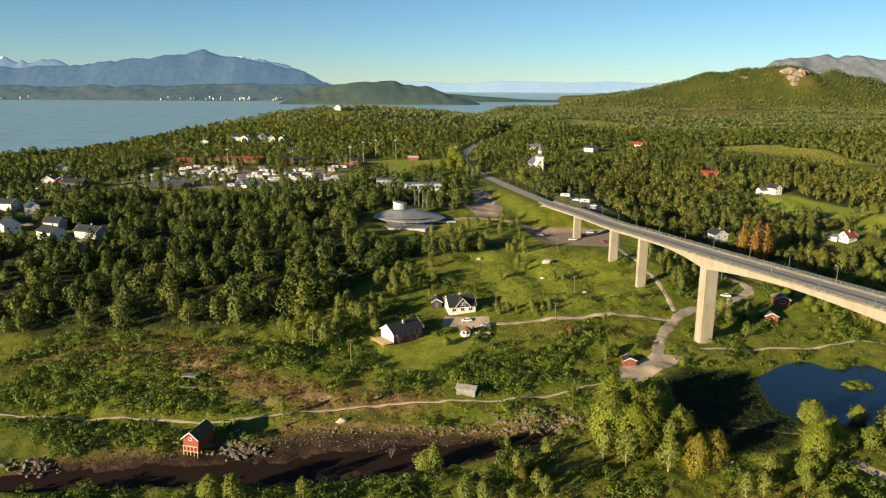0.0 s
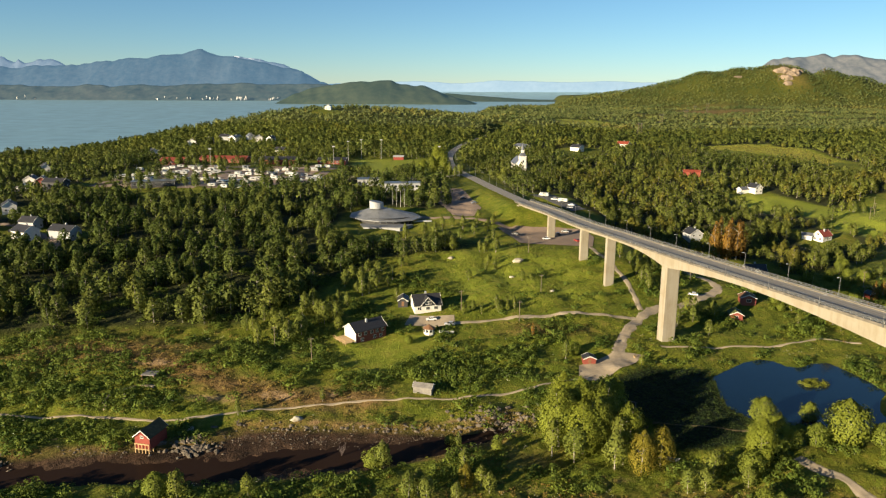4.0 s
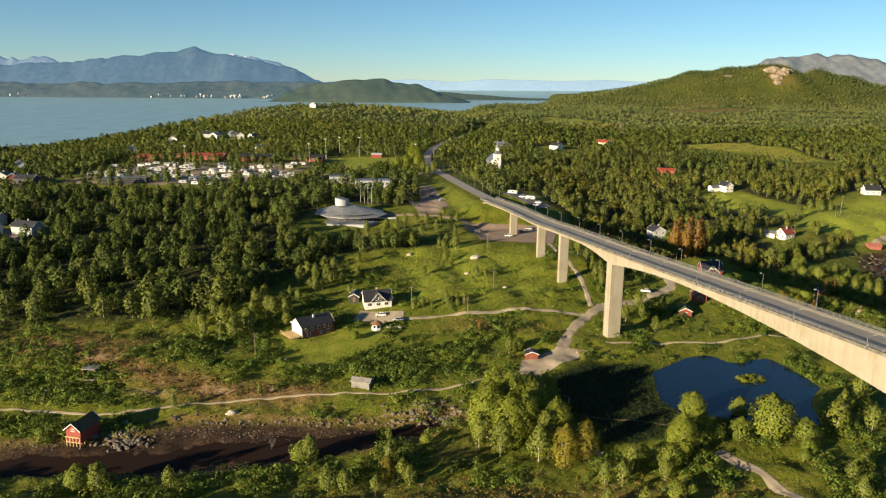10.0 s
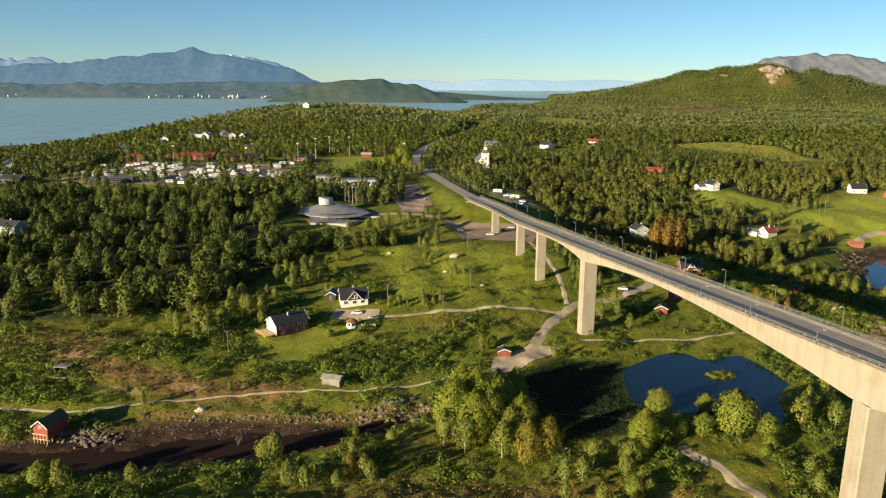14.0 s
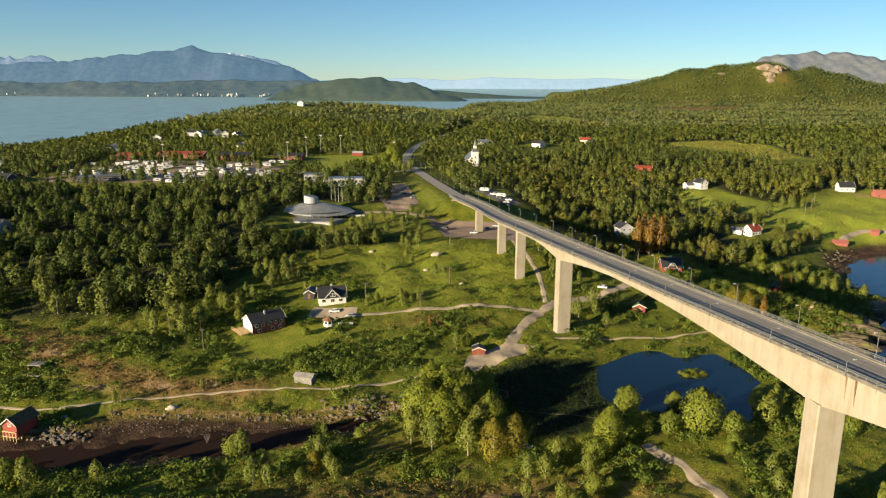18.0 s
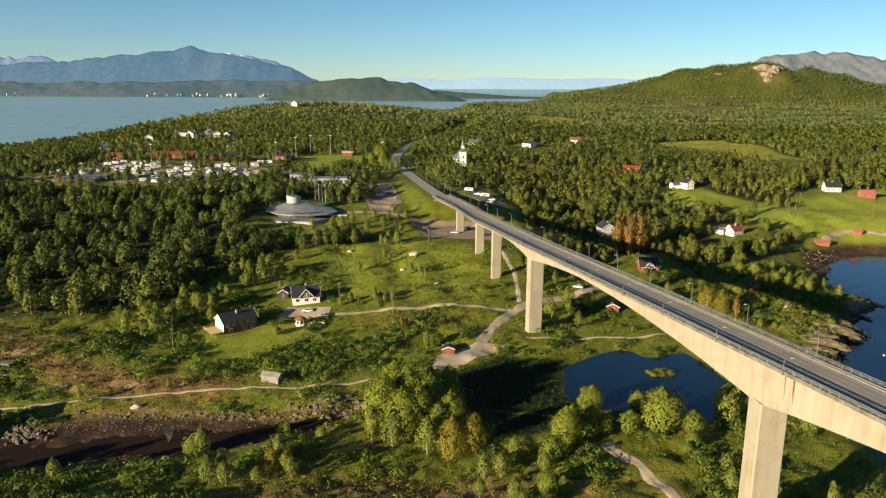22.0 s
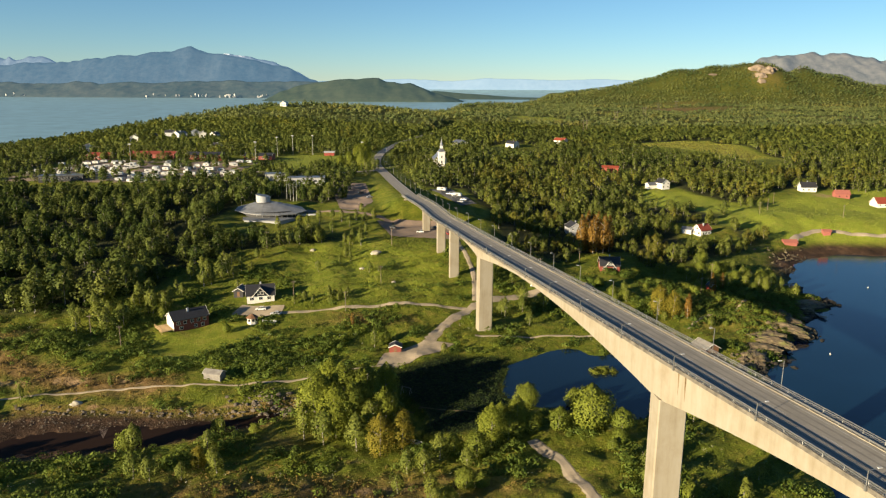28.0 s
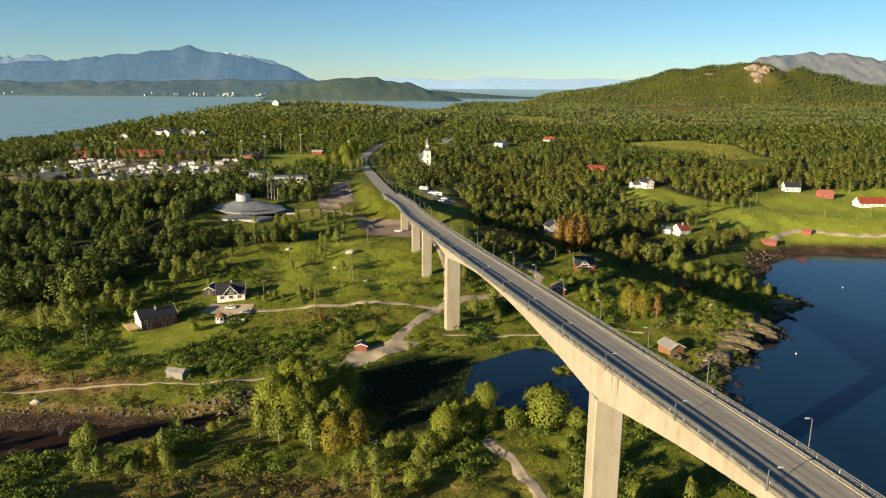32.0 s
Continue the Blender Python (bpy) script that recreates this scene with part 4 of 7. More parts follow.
def rock_material():
    """Layered brown rock, lichen on top of it, dark weed along the tide line."""
    m, t, bsdf, node, link = nodes_of("shore_rock")
    geo = node("ShaderNodeNewGeometry")
    mapping = node("ShaderNodeMapping")
    mapping.inputs["Scale"].default_value, mapping.inputs["Rotation"].default_value = (0.25, 0.9, 1.4), (0.3, 0.2, 0.6)
    link(geo.outputs["Position"], mapping.inputs["Vector"])
    layer = noise_node(t, 0.9, 6.0, 0.7, mapping.outputs["Vector"])
    c = ramp(t, layer, [(0.3, (0.022, 0.018, 0.013)), (0.48, (0.075, 0.056, 0.033)), (0.62, (0.145, 0.110, 0.064)), (0.78, (0.22, 0.185, 0.12))])
    c = mixed(t, ramp(t, noise_node(t, 0.35, 5.0, 0.7), [(0.52, (0, 0, 0)), (0.66, (0.8, 0.8, 0.8))]), c, (0.10, 0.105, 0.025))
    xyz = node("ShaderNodeSeparateXYZ")
    link(geo.outputs["Position"], xyz.inputs[0])
    tide = node("ShaderNodeMath")
    tide.operation = "MULTIPLY_ADD"
    link(noise_node(t, 0.3, 4.0), tide.inputs[0])
    tide.inputs[1].default_value = -1.6
    link(xyz.outputs["Z"], tide.inputs[2])
    weed = node("ShaderNodeMapRange")
    weed.inputs["From Min"].default_value, weed.inputs["From Max"].default_value = 0.75, 0.15
    link(tide.outputs[0], weed.inputs["Value"])
    above = node("ShaderNodeMath")
    above.operation = "GREATER_THAN"
    link(xyz.outputs["Z"], above.inputs[0])
    above.inputs[1].default_value = -2.5
    both = node("ShaderNodeMath")
    both.operation = "MULTIPLY"
    link(weed.outputs[0], both.inputs[0])
    link(above.outputs[0], both.inputs[1])
    link(mixed(t, both.outputs[0], c, (0.016, 0.013, 0.008)), bsdf.inputs["Base Color"])
    bsdf.inputs["Roughness"].default_value = 0.85
    bump(t, bsdf, layer, 0.9, 0.6)
    return m


M_WHITE = paint("white_paint", (0.66, 0.64, 0.59), 0.6, 2.0)
M_RED = paint("red_paint", (0.23, 0.036, 0.022), 0.7, 2.0)
M_FADED = paint("faded_red_paint", (0.30, 0.10, 0.075), 0.75, 2.0)
M_DKRED = paint("dark_red_paint", (0.20, 0.045, 0.030), 0.7, 2.0)
M_GREYW = paint("grey_paint", (0.34, 0.35, 0.36), 0.7, 2.0)
M_BLACKW = paint("black_stain", (0.025, 0.026, 0.03), 0.7, 2.0)
M_BROWN = paint("brown_wood", (0.17, 0.085, 0.04), 0.8, 2.0)
M_DECKW = paint("new_timber", (0.52, 0.36, 0.18), 0.75)
M_ROOFB = plain("black_roof_tiles", (0.045, 0.045, 0.05), (0.025, 0.025, 0.028), 0.55, 1.5, 0, 0.04, 5.0)
M_ROOFR = plain("red_roof_tiles", (0.36, 0.07, 0.03), (0.24, 0.045, 0.022), 0.65, 1.5, 0, 0.04, 5.0)
M_ROOFG = plain("grey_metal_roof", (0.30, 0.31, 0.33), (0.20, 0.21, 0.23), 0.35, 0.3, 0.5)
M_TURF = plain("turf_roof", (0.14, 0.17, 0.04), (0.07, 0.09, 0.02), 0.95, 1.2, 0, 0.2, 4.0)
M_WEATH = plain("weathered_boards", (0.33, 0.31, 0.28), (0.20, 0.185, 0.17), 0.85, 0.8)
M_WOOD = plain("grey_pole_wood", (0.26, 0.20, 0.14), (0.15, 0.12, 0.09), 0.9, 1.5)
M_STONE = rock_material()
M_PALE = plain("pale_boulder", (0.58, 0.53, 0.43), (0.36, 0.32, 0.25), 0.9, 0.6, 0, 0.1, 5.0)
M_PEBBLE = plain("grey_field_stone", (0.235, 0.19, 0.14), (0.075, 0.062, 0.047), 0.9, 0.7, 0, 0.1, 5.0)
M_TYRE = plain("black_rubber", (0.02, 0.02, 0.02), None, 0.9, 5.0)


def glass_material():
    m, t, bsdf, node, link = nodes_of("window_glass")
    bsdf.inputs["Base Color"].default_value = (0.018, 0.022, 0.028, 1)
    bsdf.inputs["Roughness"].default_value = 0.05
    return m


M_GLASS = glass_material()


def box_bm(x0, x1, y0, y1, z0, z1, bevel=0.0):
    bm = bmesh.new()
    bmesh.ops.create_cube(bm, size=1.0, matrix=Matrix.Translation(((x0 + x1) / 2, (y0 + y1) / 2, (z0 + z1) / 2)) @ Matrix.Diagonal((x1 - x0, y1 - y0, z1 - z0, 1)))
    if bevel:
        bmesh.ops.bevel(bm, geom=bm.edges[:], offset=bevel, segments=1, affect="EDGES")
    return bm


def add_box(bm, x0, x1, y0, y1, z0, z1):
    bmesh.ops.create_cube(bm, size=1.0, matrix=Matrix.Translation(((x0 + x1) / 2, (y0 + y1) / 2, (z0 + z1) / 2)) @ Matrix.Diagonal((x1 - x0, y1 - y0, z1 - z0, 1)))


def prism_bm(outline, y0, y1):
    """An outline in x and z, drawn out along y."""
    bm = bmesh.new()
    a = [bm.verts.new((x, y0, z)) for x, z in outline]
    b = [bm.verts.new((x, y1, z)) for x, z in outline]
    n = len(outline)
    bm.faces.new(a)
    bm.faces.new(list(reversed(b)))
    for k in range(n):
        bm.faces.new((a[k], b[k], b[(k + 1) % n], a[(k + 1) % n]))
    bmesh.ops.recalc_face_normals(bm, faces=bm.faces[:])
    return bm


def tube_bm(p, q, r0, r1, n=8):
    p, q = Vector(p), Vector(q)
    bm = bmesh.new()
    bmesh.ops.create_cone(bm, cap_ends=True, segments=n, radius1=r0, radius2=r1, depth=(q - p).length)
    bm.transform(Matrix.Translation((p + q) / 2) @ (q - p).to_track_quat("Z", "Y").to_matrix().to_4x4())
    return bm


def window(parent, face, u, z, w, h, L, W, trim, cross=True):
    """A framed window with its pane; faces: 0 front (-y), 1 back, 2 left (-x), 3 right."""
    turn = (0, 180, -90, 90)[face]
    out = (L / 2, L / 2, W / 2, W / 2)[face]
    m = pose(0, 0, 0, 0, 0, turn) @ Matrix.Translation((u, -out, z))
    bm = bmesh.new()
    t = 0.11
    add_box(bm, -w / 2 - t, w / 2 + t, -0.07, 0.03, h / 2, h / 2 + t)
    add_box(bm, -w / 2 - t, w / 2 + t, -0.09, 0.03, -h / 2 - t, -h / 2)
    add_box(bm, -w / 2 - t, -w / 2, -0.07, 0.03, -h / 2, h / 2)
    add_box(bm, w / 2, w / 2 + t, -0.07, 0.03, -h / 2, h / 2)
    if cross:
        add_box(bm, -0.04, 0.04, -0.06, 0.02, -h / 2, h / 2)
    bm.transform(m)
    f = part("window", bm, trim, parent)
    bm = box_bm(-w / 2, w / 2, -0.03, 0.02, -h / 2, h / 2)
    bm.transform(m)
    part("pane", bm, M_GLASS, f)
    return f


def house(name, x, y, yaw, W, L, wall_h, rise, wall, roof, label, windows=(), trim=None, over=0.45, category="house", chimney=True, door=None, z=None, gable=None, group=""):
    """A gabled house: W across the gable (local x), L along the ridge (local y); the front gable looks along local -y."""
    trim = trim or M_WHITE
    g = ground_z(x, y) if z is None else z
    ob = thing(name, pose(x, y, g, 0, 0, yaw), label, category, group)
    part("wall", prism_bm([(-W / 2, -1.6), (W / 2, -1.6), (W / 2, wall_h), (0, wall_h + rise), (-W / 2, wall_h)], -L / 2, L / 2), wall, ob)
    slope = rise / (W / 2)
    for s in (-1, 1):
        e = W / 2 + over
        o = [(0, wall_h + rise + 0.02), (s * e, wall_h - slope * over + 0.02), (s * e, wall_h - slope * over + 0.2), (0, wall_h + rise + 0.24)]
        part("roof", prism_bm(o, -L / 2 - over, L / 2 + over), roof, ob)
        for yy in (-L / 2 - over - 0.06, L / 2 + over):
            o2 = [(0, wall_h + rise - 0.02), (s * e, wall_h - slope * over - 0.02), (s * e, wall_h - slope * over + 0.26), (0, wall_h + rise + 0.3)]
            part("bargeboard", prism_bm(o2, yy, yy + 0.06), trim, ob)
    if gable is not None:
        o = [(-W / 2 * 0.98, wall_h + 0.1), (W / 2 * 0.98, wall_h + 0.1), (0, wall_h + rise * 0.98)]
        part("gable_cladding", prism_bm(o, -L / 2 - 0.05, -L / 2 + 0.01), gable, ob)
    for f, u, zz, w, h in windows:
        window(ob, f, u, zz, w, h, L, W, trim)
    if door:
        f, u = door
        m = pose(0, 0, 0, 0, 0, (0, 180, -90, 90)[f]) @ Matrix.Translation((u, -(L / 2, L / 2, W / 2, W / 2)[f], 0))
        bm = box_bm(-0.5, 0.5, -0.06, 0.02, 0, 2.05)
        bm.transform(m)
        d = part("door", bm, M_BROWN, ob)
        bm = box_bm(0.32, 0.42, -0.12, -0.06, 0.98, 1.04)
        bm.transform(m)
        part("handle", bm, M_STEEL, d)
    if chimney:
        part("chimney", box_bm(W * 0.08, W * 0.08 + 0.7, -0.5, 0.2, wall_h + rise * 0.6, wall_h + rise + 0.9), M_GREYW, ob)
    return ob


def rows_of(face, us, z, w=1.1, h=1.15):
    return [(face, u, z, w, h) for u in us]


hw = house("house", -12.8, 259.6, -52, 8.2, 13.6, 4.3, 2.5, M_DKRED, M_ROOFB, "two-storey dark red wooden house with white gable and black roof",
           rows_of(3, (-5, -2.5, 0.3, 2.8, 5.2), 3.1) + rows_of(3, (-4, 1.5, 4.4), 1.0) + rows_of(0, (-2.0, 1.8), 2.9, 1.3, 1.2), z=3.9)
part("gable_wall", prism_bm([(-4.12, 0.2), (4.12, 0.2), (4.12, 4.25), (0, 6.75), (-4.12, 4.25)], -6.86, -6.79), M_WHITE, hw, "white-painted gable wall")
bm = bmesh.new()
for k in range(22):
    add_box(bm, -4.3 + k * 0.4, -4.3 + k * 0.4 + 0.36, -11.6, -6.9, 0.9, 1.05)
part("terrace", bm, M_DECKW, hw, "pale timber terrace")
for k in range(9):
    part("rail_post", box_bm(-4.3 + k * 1.06, -4.2 + k * 1.06, -11.6, -11.5, -1.5, 1.9), M_DECKW, hw)
part("terrace_rail", box_bm(-4.3, 4.3, -11.62, -11.5, 1.9, 2.02), M_DECKW, hw)

hb = house("house", 10.2, 283.5, 104, 8.4, 11.2, 3.0, 3.4, M_WHITE, M_ROOFB, "white house with black roof and a pointed front gable", rows_of(2, (-3.6, 0.0, 3.4), 1.5, 1.5, 1.2), z=7.7)


def front_gable(h, depth, low, top, half, out_w, L):
    """A pointed gable with trim and two windows in the front of a house."""
    turn = Matrix.Rotation(-math.pi / 2, 4, "Z")
    bm = prism_bm([(-half, low), (half, low), (0, top)], -depth, 0.0)
    bm.transform(turn)
    dm = part("front_gable", bm, M_BLACKW, h, "black front gable with white trim")
    for sx in (-1, 1):
        for nm, mt, ya, yb, lift in (("gable_roof", M_ROOFB, -depth - 0.4, 0.0, 0.2), ("gable_trim", M_WHITE, -depth - 0.5, -depth - 0.4, 0.34)):
            bm = prism_bm([(0, top + 0.02), (sx * (half + 0.4), low - 0.4), (sx * (half + 0.4), low - 0.4 + lift), (0, top + 0.02 + lift)], ya, yb)
            bm.transform(turn)
            part(nm, bm, mt, dm)
    for ux in (-0.65, 0.65):
        window(dm, 2, ux, low + 1.0, 1.0, 1.2, L, out_w, M_WHITE)


front_gable(hb, 4.5, 2.9, 6.1, 2.9, 9.04, 11.2)
house("outhouse", 0.6, 287.0, 0, 4.0, 6.0, 2.4, 1.2, M_BLACKW, M_ROOFB, "small black outhouse beside the white house", category="shed", chimney=False, door=(0, 0))
house("shed", 70.0, 240.5, 0, 4.4, 3.6, 2.1, 0.9, M_DKRED, M_ROOFB, "small red shed with white trim beside the gravel road", category="shed", chimney=False, door=(0, 0.0), over=0.3)
hut = house("hut", 10.4, 216.6, 74, 3.4, 6.2, 2.0, 0.9, M_WEATH, M_WEATH, "weathered grey wooden hut beside the footpath", category="shed", chimney=False, over=0.25)
# Mossy boathouse roof; its dark tone also stands for shade on the marsh path.
M_MOSS_SHADE = plain("mossy_roof_shaded_path", (0.16, 0.12, 0.055), (0.075, 0.062, 0.025), 0.95, 1.0, 0, 0.08, 5.0)
bh = house("boathouse", -68.2, 188.2, -14, 4.8, 8.0, 2.3, 1.9, M_RED, M_MOSS_SHADE, "red wooden boathouse with mossy roof on timber stilts", category="boathouse", chimney=False, z=-1.3, windows=[(0, 0.0, 2.2, 0.8, 0.7)])
for sx in (-2.2, -1.1, 0.0, 1.1, 2.2):
    for sy in (-4.3, -2.4):
        part("stilt", tube_bm((sx, sy, -3.6), (sx, sy, 0.1), 0.13, 0.12), M_DECKW, bh)
part("beam", box_bm(-2.4, 2.4, -4.45, -4.2, 0.05, 0.3), M_DECKW, bh)
part("beam", box_bm(-2.4, 2.4, -4.42, -4.22, -1.5, -1.3), M_DECKW, bh)
house("cabin", 141.5, 284.5, -12, 5.0, 5.5, 2.6, 1.2, M_DKRED, M_TURF, "small red cabin with green turf roof under the bridge", rows_of(0, (0.0,), 1.6, 1.2, 0.9), category="cabin", chimney=False)
house("cabin", 152.5, 299.0, -12, 6.4, 5.5, 2.8, 1.4, M_DKRED, M_BROWN, "red cabin with brown roof and white window beside the bridge", rows_of(0, (0.2,), 1.7, 1.8, 1.1), category="cabin", chimney=False)
rb = house("house", 171.5, 335.5, 84, 8.0, 9.4, 2.8, 3.6, M_DKRED, M_ROOFB, "red wooden house with steep black roof and white trim", rows_of(2, (-2.6, 2.4), 1.5, 1.6, 1.3))
front_gable(rb, 4.55, 3.0, 5.3, 1.8, 9.14, 10.0)
house("house", 168.0, 412.0, 10, 8.0, 9.0, 5.2, 2.6, M_GREYW, M_ROOFB, "pale grey house among birch trees", rows_of(0, (-2, 2), 1.6) + rows_of(0, (-2, 2), 4.2))
house("house", 246.0, 412.0, -62, 6.6, 8.6, 3.4, 3.0, M_WHITE, M_ROOFR, "white wooden house with orange-red tiled roof", rows_of(0, (-1.7, 1.7), 1.6) + rows_of(0, (0.0,), 4.3) + rows_of(3, (-2.5, 0, 2.5), 1.6))
house("annex", 238.0, 414.0, 55, 4.4, 5.4, 2.5, 1.2, M_WHITE, M_ROOFG, "white annex beside the red-roofed house", rows_of(0, (0,), 1.5), chimney=False)
house("house", 262.0, 543.0, 20, 7.0, 9.0, 4.6, 2.6, M_WHITE, M_ROOFB, "white house among trees above the meadow", rows_of(0, (-2, 2), 1.7) + rows_of(0, (-2, 2), 4.2))
house("house_wing", 254.0, 545.0, 105, 5.5, 7.0, 3.0, 1.6, M_WHITE, M_ROOFG, "long white wing beside the house", rows_of(3, (-3, 0, 3), 1.6), chimney=False)
house("farmhouse", 373.0, 537.0, 86, 7.5, 11.5, 3.6, 3.4, M_WHITE, M_ROOFB, "white farmhouse with black roof on the hillside meadow", rows_of(2, (-4, 0, 4), 1.6))
house("barn", 390.0, 519.0, 84, 6.5, 10.0, 3.0, 2.6, M_FADED, M_FADED, "faded pinkish red barn on the meadow", rows_of(2, (-2.5, 2.5), 1.4, 0.9, 0.8), category="barn", chimney=False, trim=M_FADED)
lb = house("barn", 407.0, 490.0, 92, 9.0, 20.0, 2.6, 3.6, M_WHITE, M_ROOFR, "long barn with bright red roof and white ground floor", rows_of(2, (-8, -4, 0, 4, 8), 1.3, 1.2, 0.9), category="barn", chimney=False)
house("shed", 329.5, 425.5, 84, 3.6, 4.2, 2.0, 1.0, M_FADED, M_FADED, "small faded red shed beside the farm lane", category="shed", chimney=False, trim=M_FADED)
house("boathouse", 298.0, 408.0, 86, 4.6, 7.5, 1.3, 1.3, M_FADED, M_FADED, "low faded red boathouse above the beach", category="boathouse", chimney=False, trim=M_FADED)
house("boathouse", 262.0, 326.0, 60, 4.0, 5.0, 1.6, 1.0, M_WEATH, M_ROOFB, "small dark boathouse at the water's edge", category="boathouse", chimney=False, trim=M_WEATH)
house("boathouse", 184.5, 238.5, 20, 6.0, 7.0, 3.0, 1.6, M_BROWN, M_WEATH, "brown boathouse with grey roof on the rocky shore", category="boathouse", chimney=False)
house("shed", 212.3, 307.0, 10, 3.2, 3.6, 2.2, 1.2, M_RED, M_ROOFB, "tiny red shed with white gable on the headland", category="shed", chimney=False, gable=M_WHITE, over=0.2)
house("shed", 238.0, 614.0, 70, 7.0, 14.0, 3.4, 1.6, M_ROOFR, M_ROOFR, "long orange-red shed on a gravel yard", category="shed", chimney=False)

# dwellings at the wood's edge and along the rise
for k, (hx, hy, yw, hW, hL, wm, rm, lab) in enumerate([
        (-209, 380, 60, 9, 12, M_WHITE, M_ROOFB, "white bungalow with dark roof among birches"), (-187, 379, 70, 8, 15, M_GREYW, M_ROOFB, "dark-roofed long house among birches"),
        (-251, 438, 30, 8, 11, M_WHITE, M_ROOFB, "white house with dark roof at the wood's edge"), (-272, 448, 80, 8, 12, M_WHITE, M_ROOFB, "white low house with dark roof"),
        (-275, 522, 20, 8, 11, M_DKRED, M_ROOFB, "dark red house in the woods"), (-278, 741, 35, 9, 12, M_WHITE, M_ROOFB, "white house with dark roof below the hill"),
        (-272, 845, 12, 9, 13, M_WHITE, M_ROOFB, "white house in the hillside row"), (-229, 874, -24, 10, 14, M_WHITE, M_ROOFG, "large white house in the hillside row"),
        (-200, 870, 18, 8, 11, M_WHITE, M_ROOFB, "white house in the hillside row"), (-245, 884, 88, 8, 10, M_GREYW, M_ROOFB, "grey house in the hillside row"),
        (-214, 886, 30, 8, 10, M_GREYW, M_ROOFG, "pale grey house in the hillside row"), (-184, 866, -12, 7, 12, M_WHITE, M_ROOFB, "white low house in the hillside row"),
        (-257, 858, -32, 7, 11, M_GREYW, M_ROOFB, "grey low house in the hillside row"), (-150, 1112, 0, 9, 16, M_WHITE, M_ROOFG, "white house on the wooded hilltop"),
        (112, 800, 30, 12, 16, M_WHITE, M_ROOFG, "white hall with steep roof behind the church"), (226, 800, 50, 9, 13, M_WHITE, M_ROOFR, "white house with red roof in the woods"),
        (-238, 392, 40, 8, 12, M_WHITE, M_ROOFB, "white house with black roof beside a drive"), (-216, 398, 75, 7, 10, M_GREYW, M_ROOFB, "low grey house with black roof"), (-262, 516, 80, 9, 16, M_BLACKW, M_ROOFB, "dark low house among parked cars"), (-290, 534, 15, 8, 12, M_WHITE, M_ROOFB, "white house with dark roof in the village"), (-150, 760, 60, 8, 12, M_WHITE, M_ROOFB, "white house with dark roof below the hill"), (-320, 610, 30, 8, 12, M_WHITE, M_ROOFB, "white house among village trees"),
        (168, 770, 40, 9, 12, M_WHITE, M_ROOFB, "white house in the woods"), (-478, 800, 40, 8, 11, M_WHITE, M_ROOFB, "white house above the fjord")]):
    house("house", hx, hy, yw, hW, hL, 4.4, 2.6, wm, rm, lab, rows_of(0, (-2, 2), 1.8) + rows_of(3, (-3, 0, 3), 1.8), group="scattered dwellings")

# school and halls beside the caravan site
for x, y, W, L, wm, rm, lab in [(-228, 662, 14, 22, M_DKRED, M_ROOFR, "low orange-red school building"), (-186, 680, 16, 44, M_DKRED, M_ROOFR, "long school building with bright red roof"),
                                (-131, 662, 14, 34, M_DKRED, M_ROOFB, "long dark red school building with black roof"), (-82, 668, 14, 26, M_DKRED, M_ROOFB, "low red sports hall with dark roof")]:
    house("school_building", x, y, 88, W, L, 3.8, 2.2, wm, rm, lab, rows_of(2, [L * f for f in (-0.38, -0.2, 0.0, 0.2, 0.38)], 2.2, 2.0, 1.3), category="school", chimney=False)
house("field_hut", -22.5, 712, 90, 6, 10, 3.0, 1.2, M_RED, M_GREYW, "small red changing hut beside the sports field", category="shed", chimney=False)


def church():
    ob = thing("church", pose(89.5, 612, ground_z(89.5, 612), 0, 0, 8), "white wooden church with a square tower and slender spire", "church")
    part("nave", prism_bm([(-5.2, -1), (5.2, -1), (5.2, 6.2), (0, 11), (-5.2, 6.2)], 2.5, 20), M_WHITE, ob)
    for s in (-1, 1):
        part("roof", prism_bm([(0, 11.05), (s * 5.8, 5.7), (s * 5.8, 6.0), (0, 11.4)], 2.3, 20.4), M_ROOFG, ob)
    tower = part("tower", box_bm(-2.7, 2.7, -2.7, 2.7, -1, 12.5), M_WHITE, ob)
    part("cornice", box_bm(-3.0, 3.0, -3.0, 3.0, 12.5, 12.9), M_WHITE, tower)
    bm = bmesh.new()
    bmesh.ops.create_cone(bm, cap_ends=True, segments=4, radius1=4.2, radius2=1.7, depth=2.8, matrix=Matrix.Translation((0, 0, 14.3)) @ Matrix.Rotation(math.pi / 4, 4, "Z"))
    part("tower_roof", bm, M_ROOFG, ob)
    part("lantern", box_bm(-1.15, 1.15, -1.15, 1.15, 15.7, 18.0), M_WHITE, ob)
    bm = bmesh.new()
    bmesh.ops.create_cone(bm, cap_ends=True, segments=8, radius1=1.5, radius2=0.08, depth=6.0, matrix=Matrix.Translation((0, 0, 21.0)))
    part("spire", bm, M_ROOFG, ob, "slender grey metal spire")
    part("finial", tube_bm((0, 0, 23.9), (0, 0, 25.6), 0.12, 0.05), M_STEEL, ob)
    for zz in (4, 8.5):
        window(ob, 0, 0, zz, 1.1, 2.2, 5.4, 5.4, M_WHITE)
        window(ob, 2, 0, zz + 0.5, 1.0, 2.0, 5.4, 5.4, M_WHITE)
    for u in (-6, -2, 2, 6):
        for sx in (-1, 1):
            part("window", box_bm(min(sx * 5.16, sx * 5.26), max(sx * 5.16, sx * 5.26), 11 + u, 12.2 + u, 2.2, 5.0), M_GLASS, ob)


church()


M_HALLROOF = plain("pale_metal_roof", (0.34, 0.35, 0.36), (0.23, 0.24, 0.25), 0.5, 0.25, 0.25)


